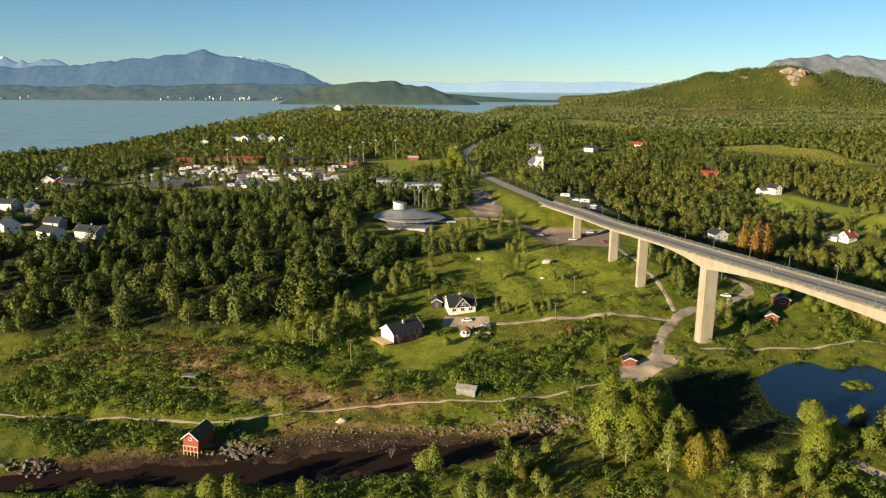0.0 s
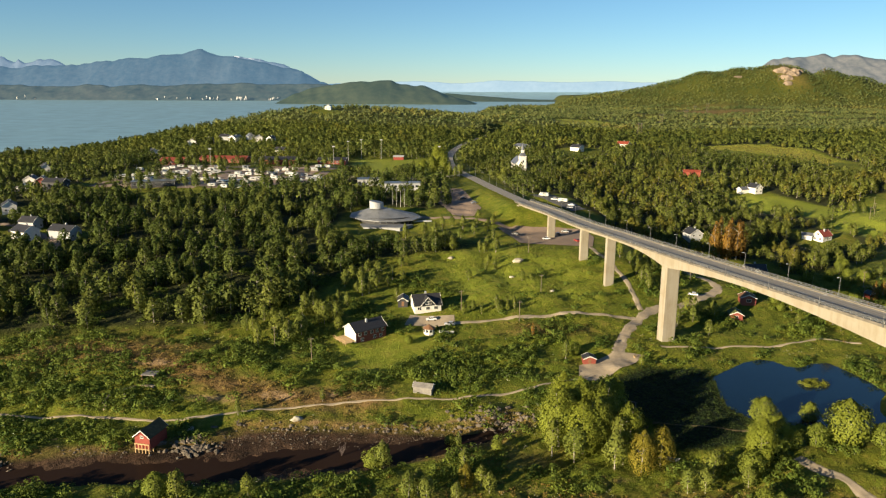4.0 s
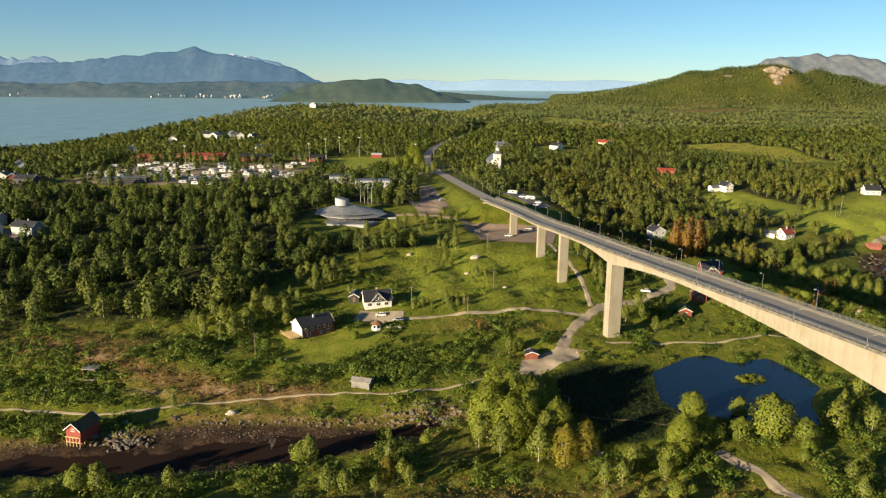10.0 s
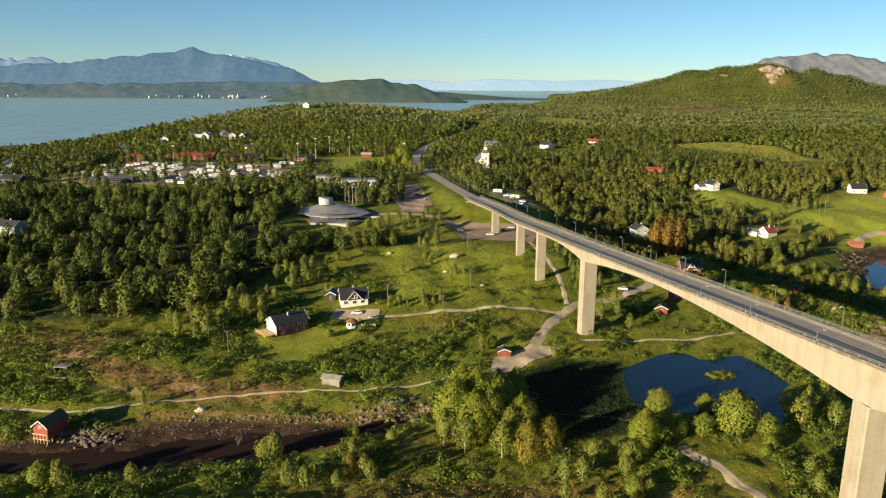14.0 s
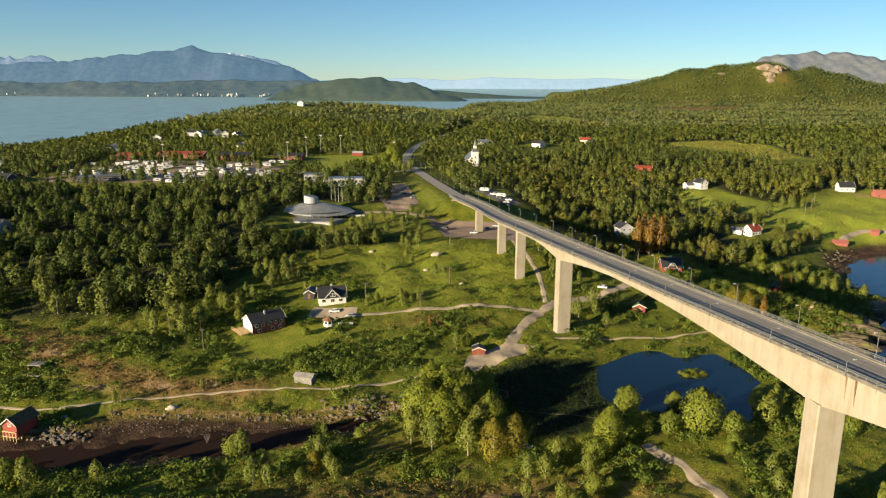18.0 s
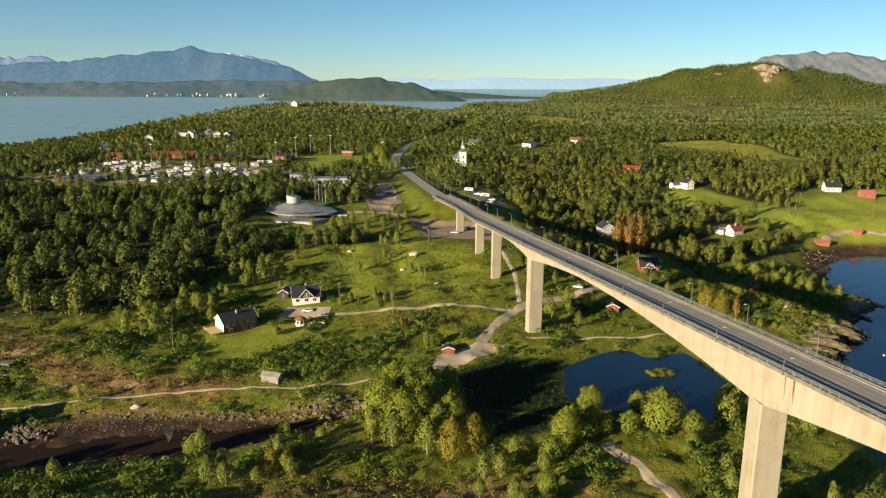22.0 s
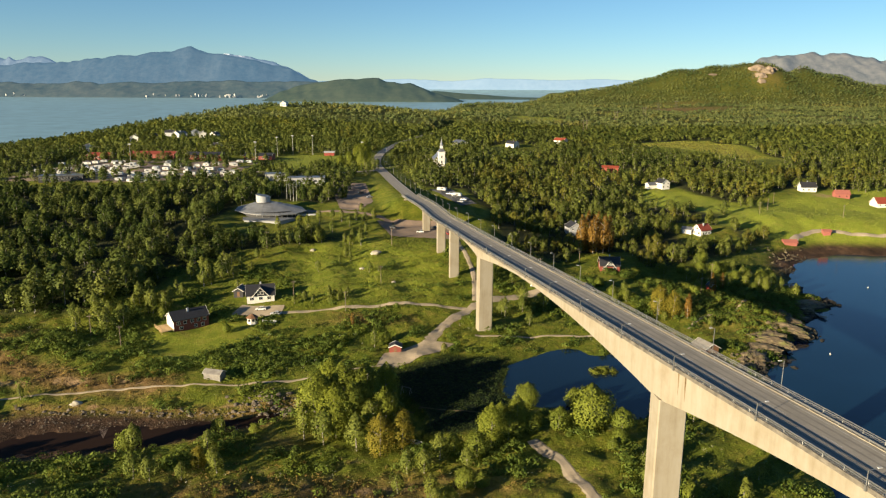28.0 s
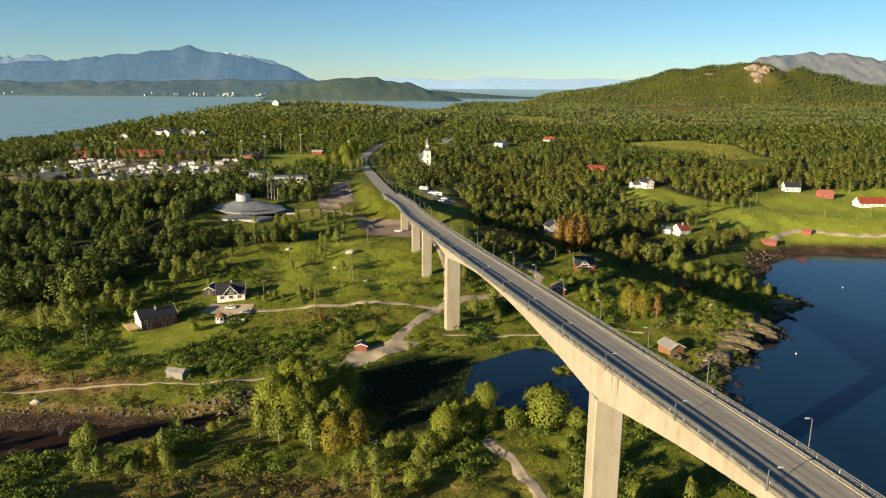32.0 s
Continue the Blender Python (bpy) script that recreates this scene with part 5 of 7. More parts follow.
def visitor_hall():
    g = 19.6
    ob = thing("exhibition_hall", pose(-15, 420, g), "low exhibition hall with sweeping pale grey shell roof and a drum", "hall")

    def disc(rx, ry, z0, z1, r_top, cx, cy, n=40):
        bm = bmesh.new()
        a = [bm.verts.new((cx + rx * math.cos(k * 6.2832 / n), cy + ry * math.sin(k * 6.2832 / n), z0)) for k in range(n)]
        b = [bm.verts.new((cx + rx * r_top * math.cos(k * 6.2832 / n), cy + ry * r_top * math.sin(k * 6.2832 / n), z1)) for k in range(n)]
        bm.faces.new(list(reversed(a)))
        bm.faces.new(b)
        for k in range(n):
            bm.faces.new((a[k], a[(k + 1) % n], b[(k + 1) % n], b[k]))
        return bm

    part("wall", disc(16.5, 12.5, -3, 3.4, 1.0, -1, 1.0), M_BLACKW, ob, "dark glazed wall")

    def sweep(rx, ry, cx, cy, ax, ay, low, high, nose, power, n=48, rings=7):
        """A shell roof that rises from an oval eave with a pointed nose to an apex off centre."""
        bm = bmesh.new()
        rows = []
        for r in range(rings):
            f = 1 - r / rings
            row = []
            for k in range(n):
                a = k * 6.2832 / n
                ex = cx + rx * math.cos(a) * (1 + nose * abs(math.cos(a)) ** 3)
                ey = cy + ry * math.sin(a) - nose * 9 * max(0, math.cos(a)) ** 3
                eave = low - 0.9 * max(0, math.cos(a)) + 1.3 * math.sin(a)
                row.append(bm.verts.new((ax + (ex - ax) * f, ay + (ey - ay) * f, eave + (high - eave) * (1 - f) ** power)))
            rows.append(row)
        for p, q in zip(rows[:-1], rows[1:]):
            for k in range(n):
                bm.faces.new((p[k], p[(k + 1) % n], q[(k + 1) % n], q[k]))
        bm.faces.new(rows[-1])
        under = [bm.verts.new((v.co.x, v.co.y, v.co.z - 0.45)) for v in rows[0]]
        for k in range(n):
            bm.faces.new((under[k], under[(k + 1) % n], rows[0][(k + 1) % n], rows[0][k]))
        bm.faces.new(list(reversed(under)))
        return bm

    part("roof", sweep(18.5, 15.0, -1, 1, -6, 6, 3.8, 8.6, 0.2, 1.1, 11, 3), M_HALLROOF, ob, "pale grey seamed shell roof")
    drum = disc(4.3, 4.0, 7.0, 10.9, 1.0, -6.5, 6)
    for v in drum.verts:
        if v.co.z > 9:
            v.co.z -= 0.17 * (v.co.x + 6.5)
    part("drum", drum, M_GREYW, ob, "pale round drum with slanting top")
    cap = disc(4.1, 3.8, 10.92, 11.1, 1.0, -6.5, 6)
    for v in cap.verts:
        v.co.z -= 0.17 * (v.co.x + 6.5)
    part("drum_roof", cap, M_HALLROOF, ob)
    for nm, mat, grow, za, zb in (("terrace_wall", M_GREYW, 0.0, -7.0, 0.1), ("terrace_deck", M_HALLROOF, 0.5, 0.1, 0.45)):
        bm = bmesh.new()
        ring = [(-15 - grow, -9), (-12 - grow, -20 - grow), (9 + grow, -22 - grow), (16 + grow, -12)]
        low, up = [bm.verts.new((px, py, za)) for px, py in ring], [bm.verts.new((px, py, zb)) for px, py in ring]
        bm.faces.new(list(reversed(low)))
        bm.faces.new(up)
        for k in range(4):
            bm.faces.new((low[k], low[(k + 1) % 4], up[(k + 1) % 4], up[k]))
        bmesh.ops.recalc_face_normals(bm, faces=bm.faces[:])
        part(nm, bm, mat, ob)
    part("ramp", box_bm(16, 27, -4, -1.5, 0.2, 1.1), M_GREYW, ob, "grey entrance ramp")
    for k in range(9):
        a = math.radians(250 + k * 13)
        bm = box_bm(-0.1, 0.1, -0.1, 0.1, -1.0, 3.0)
        bm.transform(Matrix.Translation((16.8 * math.cos(a) - 1, 12.8 * math.sin(a) + 1.0, 0)))
        part("column", bm, M_GREYW, ob)


visitor_hall()


def flat_building(x, y, yaw, w, d, h, wall, label):
    ob = thing("hotel_block", pose(x, y, ground_z(x, y), 0, 0, yaw), label, "building")
    part("wall", box_bm(-w / 2, w / 2, -d / 2, d / 2, -1.5, h), wall, ob)
    part("roof", box_bm(-w / 2 - 0.3, w / 2 + 0.3, -d / 2 - 0.3, d / 2 + 0.3, h, h + 0.4), M_ROOFG, ob)
    for k in range(int(w / 3)):
        window(ob, 0, -w / 2 + 1.6 + 3 * k, h * 0.55, 1.8, 1.6, d, w, M_GREYW)


flat_building(-34, 530, 8, 20, 9, 5.0, M_GREYW, "low pale flat-roofed block behind the trees")
flat_building(-9, 506, 6, 26, 9, 5.0, M_GREYW, "grey flat-roofed motel block with a row of windows")

flat_building(-192, 519, 14, 30, 10, 4.0, M_BLACKW, "long dark flat-roofed service block at the caravan site")
shore_houses()

# ---- vehicles ----
def car_paint(name, c):
    m, t, bsdf, _, link = nodes_of(name)
    link(ramp(t, noise_node(t, 2.0), [(0.3, tuple(v * 0.9 for v in c)), (0.7, c)]), bsdf.inputs["Base Color"])
    bsdf.inputs["Roughness"].default_value, bsdf.inputs["Coat Weight"].default_value = 0.3, 0.6
    return m


def wheel(parent, x, y, r):
    bm = bmesh.new()
    bmesh.ops.create_cone(bm, cap_ends=True, segments=14, radius1=r, radius2=r, depth=0.22, matrix=Matrix.Translation((x, y, r)) @ Matrix.Rotation(math.pi / 2, 4, "Y"))
    w = part("wheel", bm, M_TYRE, parent)
    bm = bmesh.new()
    bmesh.ops.create_cone(bm, cap_ends=True, segments=10, radius1=r * 0.6, radius2=r * 0.6, depth=0.25, matrix=Matrix.Translation((x, y, r)) @ Matrix.Rotation(math.pi / 2, 4, "Y"))
    part("rim", bm, M_STEEL, w)


def car(colour, label):
    ob = thing("car", pose(0, 0, 0), label, "car", "parked cars")
    o = [(-2.15, 0.3), (2.15, 0.3), (2.2, 0.75), (1.2, 0.95), (-1.9, 1.0), (-2.2, 0.8)]
    body = prism_bm(o, -0.86, 0.86)
    bmesh.ops.bevel(body, geom=body.edges[:], offset=0.07, segments=2, affect="EDGES")
    body.transform(Matrix.Rotation(math.pi / 2, 4, "Z"))
    part("body", body, colour, ob)
    cab = prism_bm([(-1.75, 0.96), (1.15, 0.92), (0.45, 1.44), (-1.2, 1.47)], -0.74, 0.74)
    cab.transform(Matrix.Rotation(math.pi / 2, 4, "Z"))
    part("glasshouse", cab, M_GLASS, ob)
    top = prism_bm([(-1.25, 1.46), (0.5, 1.43), (0.42, 1.5), (-1.15, 1.53)], -0.72, 0.72)
    top.transform(Matrix.Rotation(math.pi / 2, 4, "Z"))
    part("roof", top, colour, ob)
    for sx in (-0.82, 0.82):
        for sy in (-1.35, 1.35):
            wheel(ob, sx, sy, 0.32)
        part("headlight", box_bm(sx * 0.75 - 0.16, sx * 0.75 + 0.16, 2.12, 2.22, 0.62, 0.76), M_GLASS, ob)
    return ob


def caravan(label, name="caravan", length=5.6):
    ob = thing(name, pose(0, 0, 0), label, "caravan", "caravans on the site")
    h = length / 2
    body = prism_bm([(-h, 0.5), (h, 0.5), (h + 0.15, 1.3), (h - 0.35, 2.55), (-h + 0.2, 2.6), (-h - 0.1, 1.4)], -1.15, 1.15)
    bmesh.ops.bevel(body, geom=body.edges[:], offset=0.12, segments=1, affect="EDGES")
    body.transform(Matrix.Rotation(math.pi / 2, 4, "Z"))
    part("body", body, M_CARAVAN, ob)
    part("window", box_bm(-1.18, 1.18, -1.6, 0.6, 1.45, 2.05), M_GLASS, ob)
    part("wheel", tube_bm((-1.1, 0, 0.33), (1.1, 0, 0.33), 0.33, 0.33, 12), M_TYRE, ob)
    part("drawbar", box_bm(-0.08, 0.08, h, h + 1.1, 0.42, 0.52), M_STEEL, ob)
    return ob


M_CARAVAN = car_paint("caravan_white", (0.44, 0.44, 0.42))
CAR_COLOURS = [(car_paint("white_car_paint", (0.72, 0.72, 0.72)), "white parked car"), (car_paint("dark_car_paint", (0.03, 0.035, 0.045)), "dark grey parked car"),
               (car_paint("silver_car_paint", (0.38, 0.39, 0.41)), "silver parked car"), (car_paint("red_car_paint", (0.28, 0.03, 0.025)), "red parked car")]
cars = [car(c, l + " on the ground") for c, l in CAR_COLOURS]
places = [(0, 12.6, 273.2, 100), (0, 130.5, 305.0, 70), (2, 40, 466, 120), (1, 33, 480, 100), (0, 76, 384, 95), (1, 84, 396, 80), (3, 92, 379, 20), (2, 90, 404, 75), (1, 22, 475, 100), (1, 60, 395, 60),
          (0, -255, 503, 20), (2, -262, 505, 25), (1, -270, 507, 20), (0, -279, 508, 15), (0, -287, 511, 15), (2, -232, 380, 60), (1, -224, 392, 10), (2, 101, 449, 60), (0, 103, 456, 65), (1, 97, 462, 65), (0, 94, 470, 65), (2, 20, 268, 80)]
used = set()
for k, x, y, a in places:
    m = pose(x, y, ground_z(x, y) + (0.47 if x > 80 and y > 440 else 0.16 if y > 290 else 0.05), 0, 0, a)
    if k not in used:
        cars[k].matrix_world = m
        used.add(k)
    else:
        copy_thing(cars[k], m)
first = caravan("white touring caravan parked on the site")
camper = caravan("white camper van on the lay-by", "camper_van", 6.6)
camper.matrix_world = pose(89, 481, ground_z(89, 481) + 0.47, 0, 0, 62)
copy_thing(camper, pose(99, 464, ground_z(99, 464) + 0.47, 0, 0, 60))
rng = random.Random(4)
started = False
for r in range(9):
    for c in range(23):
        x = -238 + c * 7.2 + rng.uniform(-3, 3)
        y = 520 + r * 13.5 + rng.uniform(-5, 5) - (c * 0.4)
        if (y < 545 and x > -120) or rng.random() < 0.46 or y > 648 or (x < -150 and y < 540):
            continue
        m = pose(x, y, ground_z(x, y) + 0.02, 0, 0, rng.choice((85, 95, 5, 265, 100)) + rng.uniform(-12, 12))
        if not started:
            first.matrix_world, started = m, True
        else:
            copy_thing(first, m)


def rowing_boat(x, y, yaw, z=None, label="white wooden rowing boat lying on the grass"):
    ob = thing("boat", pose(x, y, ground_z(x, y) if z is None else z, 0, 0, yaw), label, "boat")
    bm = bmesh.new()
    ring = []
    for k, f in enumerate(np.linspace(0, 1, 9)):
        w = 1.05 * math.sin(math.pi * (0.12 + 0.86 * f) ** 0.9) + 0.04
        yy = -2.9 + 5.8 * f
        s = 0.35 * (2 * f - 1) ** 2
        ring.append([bm.verts.new(p) for p in ((-w, yy, 0.95 + s), (-w * 0.7, yy, 0.3 + s * 0.5), (0, yy, 0.08 + s * 0.6), (w * 0.7, yy, 0.3 + s * 0.5), (w, yy, 0.95 + s), (w * 0.86, yy, 0.9 + s), (0, yy, 0.45 + s * 0.6), (-w * 0.86, yy, 0.9 + s))])
    for a, b in zip(ring[:-1], ring[1:]):
        for k in range(8):
            bm.faces.new((a[k], a[(k + 1) % 8], b[(k + 1) % 8], b[k]))
    bm.faces.new(ring[0])
    bm.faces.new(list(reversed(ring[-1])))
    part("hull", bm, M_CARAVAN, ob)
    for yy in (-1.2, 0.8):
        part("thwart", box_bm(-0.75, 0.75, yy, yy + 0.35, 0.75, 0.82), M_WOOD, ob)


rowing_boat(78.3, 175.4, 62)
rowing_boat(251.6, 283.5, 25, 0.05, "white motor boat moored on the dark water")
rowing_boat(18.5, 262.0, 80, None, "white covered boat parked beside the garden pavilion")


# ---- garden pavilion, lamps, poles, signs ----
def pavilion(x, y):
    ob = thing("garden_pavilion", pose(x, y, ground_z(x, y)), "small white garden pavilion with dark pointed roof", "pavilion")
    bm = bmesh.new()
    bmesh.ops.create_cone(bm, cap_ends=True, segments=8, radius1=2.1, radius2=2.1, depth=2.6, matrix=Matrix.Translation((0, 0, 1.0)))
    part("wall", bm, M_WHITE, ob)
    bm = bmesh.new()
    bmesh.ops.create_cone(bm, cap_ends=True, segments=8, radius1=2.6, radius2=0.1, depth=1.5, matrix=Matrix.Translation((0, 0, 3.05)))
    part("roof", bm, M_BROWN, ob)
    for k in range(8):
        a = k * math.pi / 4 + math.pi / 8
        bm = box_bm(-0.5, 0.5, -0.04, 0.04, 1.0, 2.0)
        bm.transform(Matrix.Rotation(a + math.pi / 2, 4, "Z") @ Matrix.Translation((0, -1.96, 0)))
        part("window", bm, M_GLASS, ob)


pavilion(11.8, 262.2)


def street_lamp(label, high, reach):
    ob = thing("street_lamp", pose(0, 0, 0), label, "street lamp", "road lamps")
    part("pole", tube_bm((0, 0, -0.3), (0, 0, high), 0.085, 0.055), M_STEEL, ob)
    part("arm", tube_bm((0, 0, high - 0.05), (-reach, 0, high + 0.1), 0.045, 0.045), M_STEEL, ob)
    part("head", box_bm(-reach - 0.6, -reach + 0.1, -0.16, 0.16, high + 0.06, high + 0.2, 0.04), M_CARAVAN, ob, "white lamp head")
    part("base", box_bm(-0.15, 0.15, -0.15, 0.15, -0.35, 0.5), M_STEEL, ob)
    return ob


s0 = arc_at(139.6, 102)
for lamp, side, first_arc, number in ((street_lamp("slim grey street lamp with an angled head beside the road", 5.6, 0.6), 1, s0 - 62.0, 38), (street_lamp("low grey lamp with a long arm over the road", 2.6, 1.5), -1, s0 - 68.0, 14)):
    for k in range(number):
        a = first_arc + k * 21.0
        j = int(np.argmin(np.abs(ARC - a)))
        edge = 5.7 if a < PIER_ARC[5] else 6.5
        x, y, z = DECK[j, 0] + side * SIDE[j, 0] * edge, DECK[j, 1] + side * SIDE[j, 1] * edge, DECK[j, 2] + (0.0 if a < PIER_ARC[5] else -0.3)
        m = Matrix.Translation((x, y, z)) @ Matrix.Rotation(math.atan2(side * SIDE[j, 1], side * SIDE[j, 0]), 4, "Z")
        if k == 0:
            lamp.matrix_world = m
        else:
            copy_thing(lamp, m)


def utility_pole(x, y, h=8.5, cross=True):
    ob = thing("utility_pole", pose(x, y, ground_z(x, y)), "weathered wooden utility pole standing in the grass", "pole", "utility poles")
    part("post", tube_bm((0, 0, -0.5), (0, 0, h), 0.16, 0.11), M_WOOD, ob)
    if cross:
        part("crossarm", box_bm(-0.9, 0.9, -0.06, 0.06, h - 0.7, h - 0.55), M_WOOD, ob)
        for sx in (-0.8, 0.0, 0.8):
            part("insulator", tube_bm((sx, 0, h - 0.55), (sx, 0, h - 0.3), 0.05, 0.04, 6), M_GREYW, ob)
    return ob


for x, y in ((-30, 238), (60.5, 297), (25, 280), (48, 270), (-2, 350), (62, 352), (205, 300), (218, 322), (160, 352), (300, 455), (312, 470), (352, 448), (385, 452), (330, 500), (-45, 247), (135, 322)):
    utility_pole(x, y)


def power_pylon(x, y, h=19):
    ob = thing("power_pylon", pose(x, y, ground_z(x, y), 0, 0, 25), "tall timber power-line pylon over the woods", "pylon", "power line")
    for sx in (-2.5, 2.5):
        part("leg", tube_bm((sx, 0, -0.5), (sx, 0, h), 0.28, 0.2), M_WOOD, ob)
    part("crossarm", box_bm(-6, 6, -0.15, 0.15, h - 2.4, h - 2.0), M_STEEL, ob)
    part("brace", tube_bm((-2.5, 0, h - 9), (2.5, 0, h - 3), 0.12, 0.12, 6), M_WOOD, ob)


for x, y in ((278, 922), (365, 1112), (439, 1216), (520, 1400), (620, 1600), (930, 1930), (1090, 2010)):
    power_pylon(x, y)


def flagpole(x, y, h=11):
    ob = thing("flagpole", pose(x, y, ground_z(x, y)), "white flagpole without flag before the hall", "flagpole", "flagpoles")
    part("pole", tube_bm((0, 0, -0.3), (0, 0, h), 0.12, 0.06), M_CARAVAN, ob)
    part("knob", tube_bm((0, 0, h), (0, 0, h + 0.25), 0.12, 0.1), M_STEEL, ob)


for x, y in ((-13.5, 457), (-10.8, 455), (-8.2, 452), (-5.6, 449.5)):
    flagpole(x, y)


def floodlight(x, y):
    ob = thing("floodlight_mast", pose(x, y, ground_z(x, y)), "tall floodlight mast beside the sports field", "mast", "floodlights")
    part("mast", tube_bm((0, 0, -0.5), (0, 0, 19), 0.25, 0.12), M_STEEL, ob)
    part("lamp_row", box_bm(-1.2, 1.2, -0.2, 0.2, 18.6, 19.4), M_GREYW, ob)


for x, y in ((-75, 625), (-70, 690), (-60, 716), (18, 640), (-175, 600), (-40, 716)):
    floodlight(x, y)


def bench(x, y, yaw, label="pale timber bench beside the path"):
    ob = thing("bench", pose(x, y, ground_z(x, y), 0, 0, yaw), label, "bench")
    for k in range(3):
        part("seat_board", box_bm(-0.9, 0.9, -0.28 + k * 0.19, -0.11 + k * 0.19, 0.42, 0.47), M_DECKW, ob)
    for sx in (-0.75, 0.75):
        part("leg", box_bm(sx - 0.05, sx + 0.05, -0.25, 0.25, -0.1, 0.42), M_DECKW, ob)
    part("backrest", box_bm(-0.9, 0.9, 0.28, 0.33, 0.6, 0.95), M_DECKW, ob)


bench(95.3, 148.5, 20)
bench(88, 244, 40, "dark bench on the gravel yard")


def shelter(x, y):
    ob = thing("field_shelter", pose(x, y, ground_z(x, y), 0, 0, -8), "low dark shelter with grey plank roof on the heath", "shelter")
    part("roof", box_bm(-2.4, 2.4, -0.8, 3.0, 1.5, 1.8, 0.05), M_WEATH, ob)
    for sx in (-2.4, 2.4):
        part("side_wall", box_bm(sx * 0.9 - 0.2, sx * 0.9 + 0.2, -0.7, 3.0, -0.6, 1.5), M_BROWN, ob)
    part("back_wall", box_bm(-1.9, 1.9, 2.6, 3.0, -0.6, 1.5), M_BROWN, ob)


shelter(-82, 222.5)


def swing(x, y):
    ob = thing("swing_frame", pose(x, y, ground_z(x, y), 0, 0, 60), "grey timber swing frame on the shaded grass", "swing")
    for sy in (-1.6, 1.6):
        for sx in (-0.9, 0.9):
            part("leg", tube_bm((sx, sy, -0.1), (0, sy, 2.5), 0.09, 0.08, 6), M_WEATH, ob)
    part("top_bar", tube_bm((0, -1.9, 2.5), (0, 1.9, 2.5), 0.09, 0.09, 6), M_WEATH, ob)


swing(75.5, 204.4)

# ---- bridge rails and road marks ----
def rail(name, off, dz, w, h, material, idx, label=""):
    swept(name, material, [[deck_pt(i, off - w / 2, dz), deck_pt(i, off + w / 2, dz), deck_pt(i, off + w / 2, dz + h), deck_pt(i, off - w / 2, dz + h)] for i in idx], bridge, label)


def posts(name, off, z0, z1, w, step, idx, label):
    last = -1e9
    co, qs = [], []
    for i in idx:
        if ARC[i] - last < step - 0.01:
            continue
        last = ARC[i]
        x, y, z = deck_pt(i, off, 0)
        b = len(co)
        for zz in (z + z0, z + z1):
            co += [(x - w, y - w, zz), (x + w, y - w, zz), (x + w, y + w, zz), (x - w, y + w, zz)]
        qs += [(b, b + 1, b + 5, b + 4), (b + 1, b + 2, b + 6, b + 5), (b + 2, b + 3, b + 7, b + 6), (b + 3, b, b + 4, b + 7), (b + 4, b + 5, b + 6, b + 7)]
    ob = new(name, fast_mesh(name, np.array(co), np.array(qs), [M_STEEL]))
    ob.parent = bridge
    tagged(ob, label, kind="stuff")


M_RUST = plain("rusty_concrete_stain", (0.285, 0.215, 0.125), (0.245, 0.165, 0.085), 0.9, 0.8)
for k, (back, wide, top, low) in enumerate([(8.0, 0.5, 0.7, 6.6), (8.6, 0.4, 0.7, 5.2), (9.1, 0.6, 0.7, 7.0), (10.2, 0.3, 0.7, 4.0), (7.2, 0.3, 0.7, 3.4), (13.0, 0.3, 0.7, 2.6)]):
    j = int(np.argmin(np.abs(ARC - (PIER_ARC[0] - back))))
    ax, ay = DECK[j + 1, :2] - DECK[j, :2]
    n = math.hypot(ax, ay)
    ring = []
    for f, w in ((0.0, 1.0), (0.3, 0.9), (0.7, 0.55), (1.0, 0.15)):
        x, y, z = deck_pt(j, -2.915 + 0.15 * (top + (low - top) * f - 0.35) / (girder_depth(ARC[j]) - 0.35), -top - (low - top) * f)
        ring.append([(x - ax / n * wide * w / 2, y - ay / n * wide * w / 2, z), (x + ax / n * wide * w / 2, y + ay / n * wide * w / 2, z)])
    swept("rust_stain", M_RUST, ring, bridge, "brown rust streak", False)
seen_idx = [i for i in on_bridge if DECK[i, 1] > -60]
for off, top in ((-5.38, 1.1), (5.38, 1.25)):
    for k in range(8):
        rail("rail_wire", off, 0.32 + 0.1 * k, 0.03, 0.028, M_STEEL, seen_idx)
    rail("handrail", off, top, 0.12, 0.13, M_STEEL, seen_idx, "galvanised steel handrail")
    rail("lower_handrail", off, top - 0.32, 0.08, 0.09, M_STEEL, seen_idx)
    posts("rail_post", off, 0.2, top, 0.05, 2.0, seen_idx, "galvanised rail posts")
for off in (-4.95, 4.6):
    rail("guard_rail", off, 0.45, 0.09, 0.28, M_STEEL, seen_idx, "galvanised guard rail")
    posts("guard_post", off, 0.0, 0.6, 0.06, 4.0, seen_idx, "steel guard rail posts")
rail("kerb", 4.75, 0.02, 0.3, 0.16, M_CONC, seen_idx)


def road_strip(name, off, w, material, idx, label, dz=0.062):
    ob = swept(name, material, [[deck_pt(i, off - w / 2, dz), deck_pt(i, off + w / 2, dz)] for i in idx], None, "", False)
    tagged(ob, label, "road marking", kind="structure")


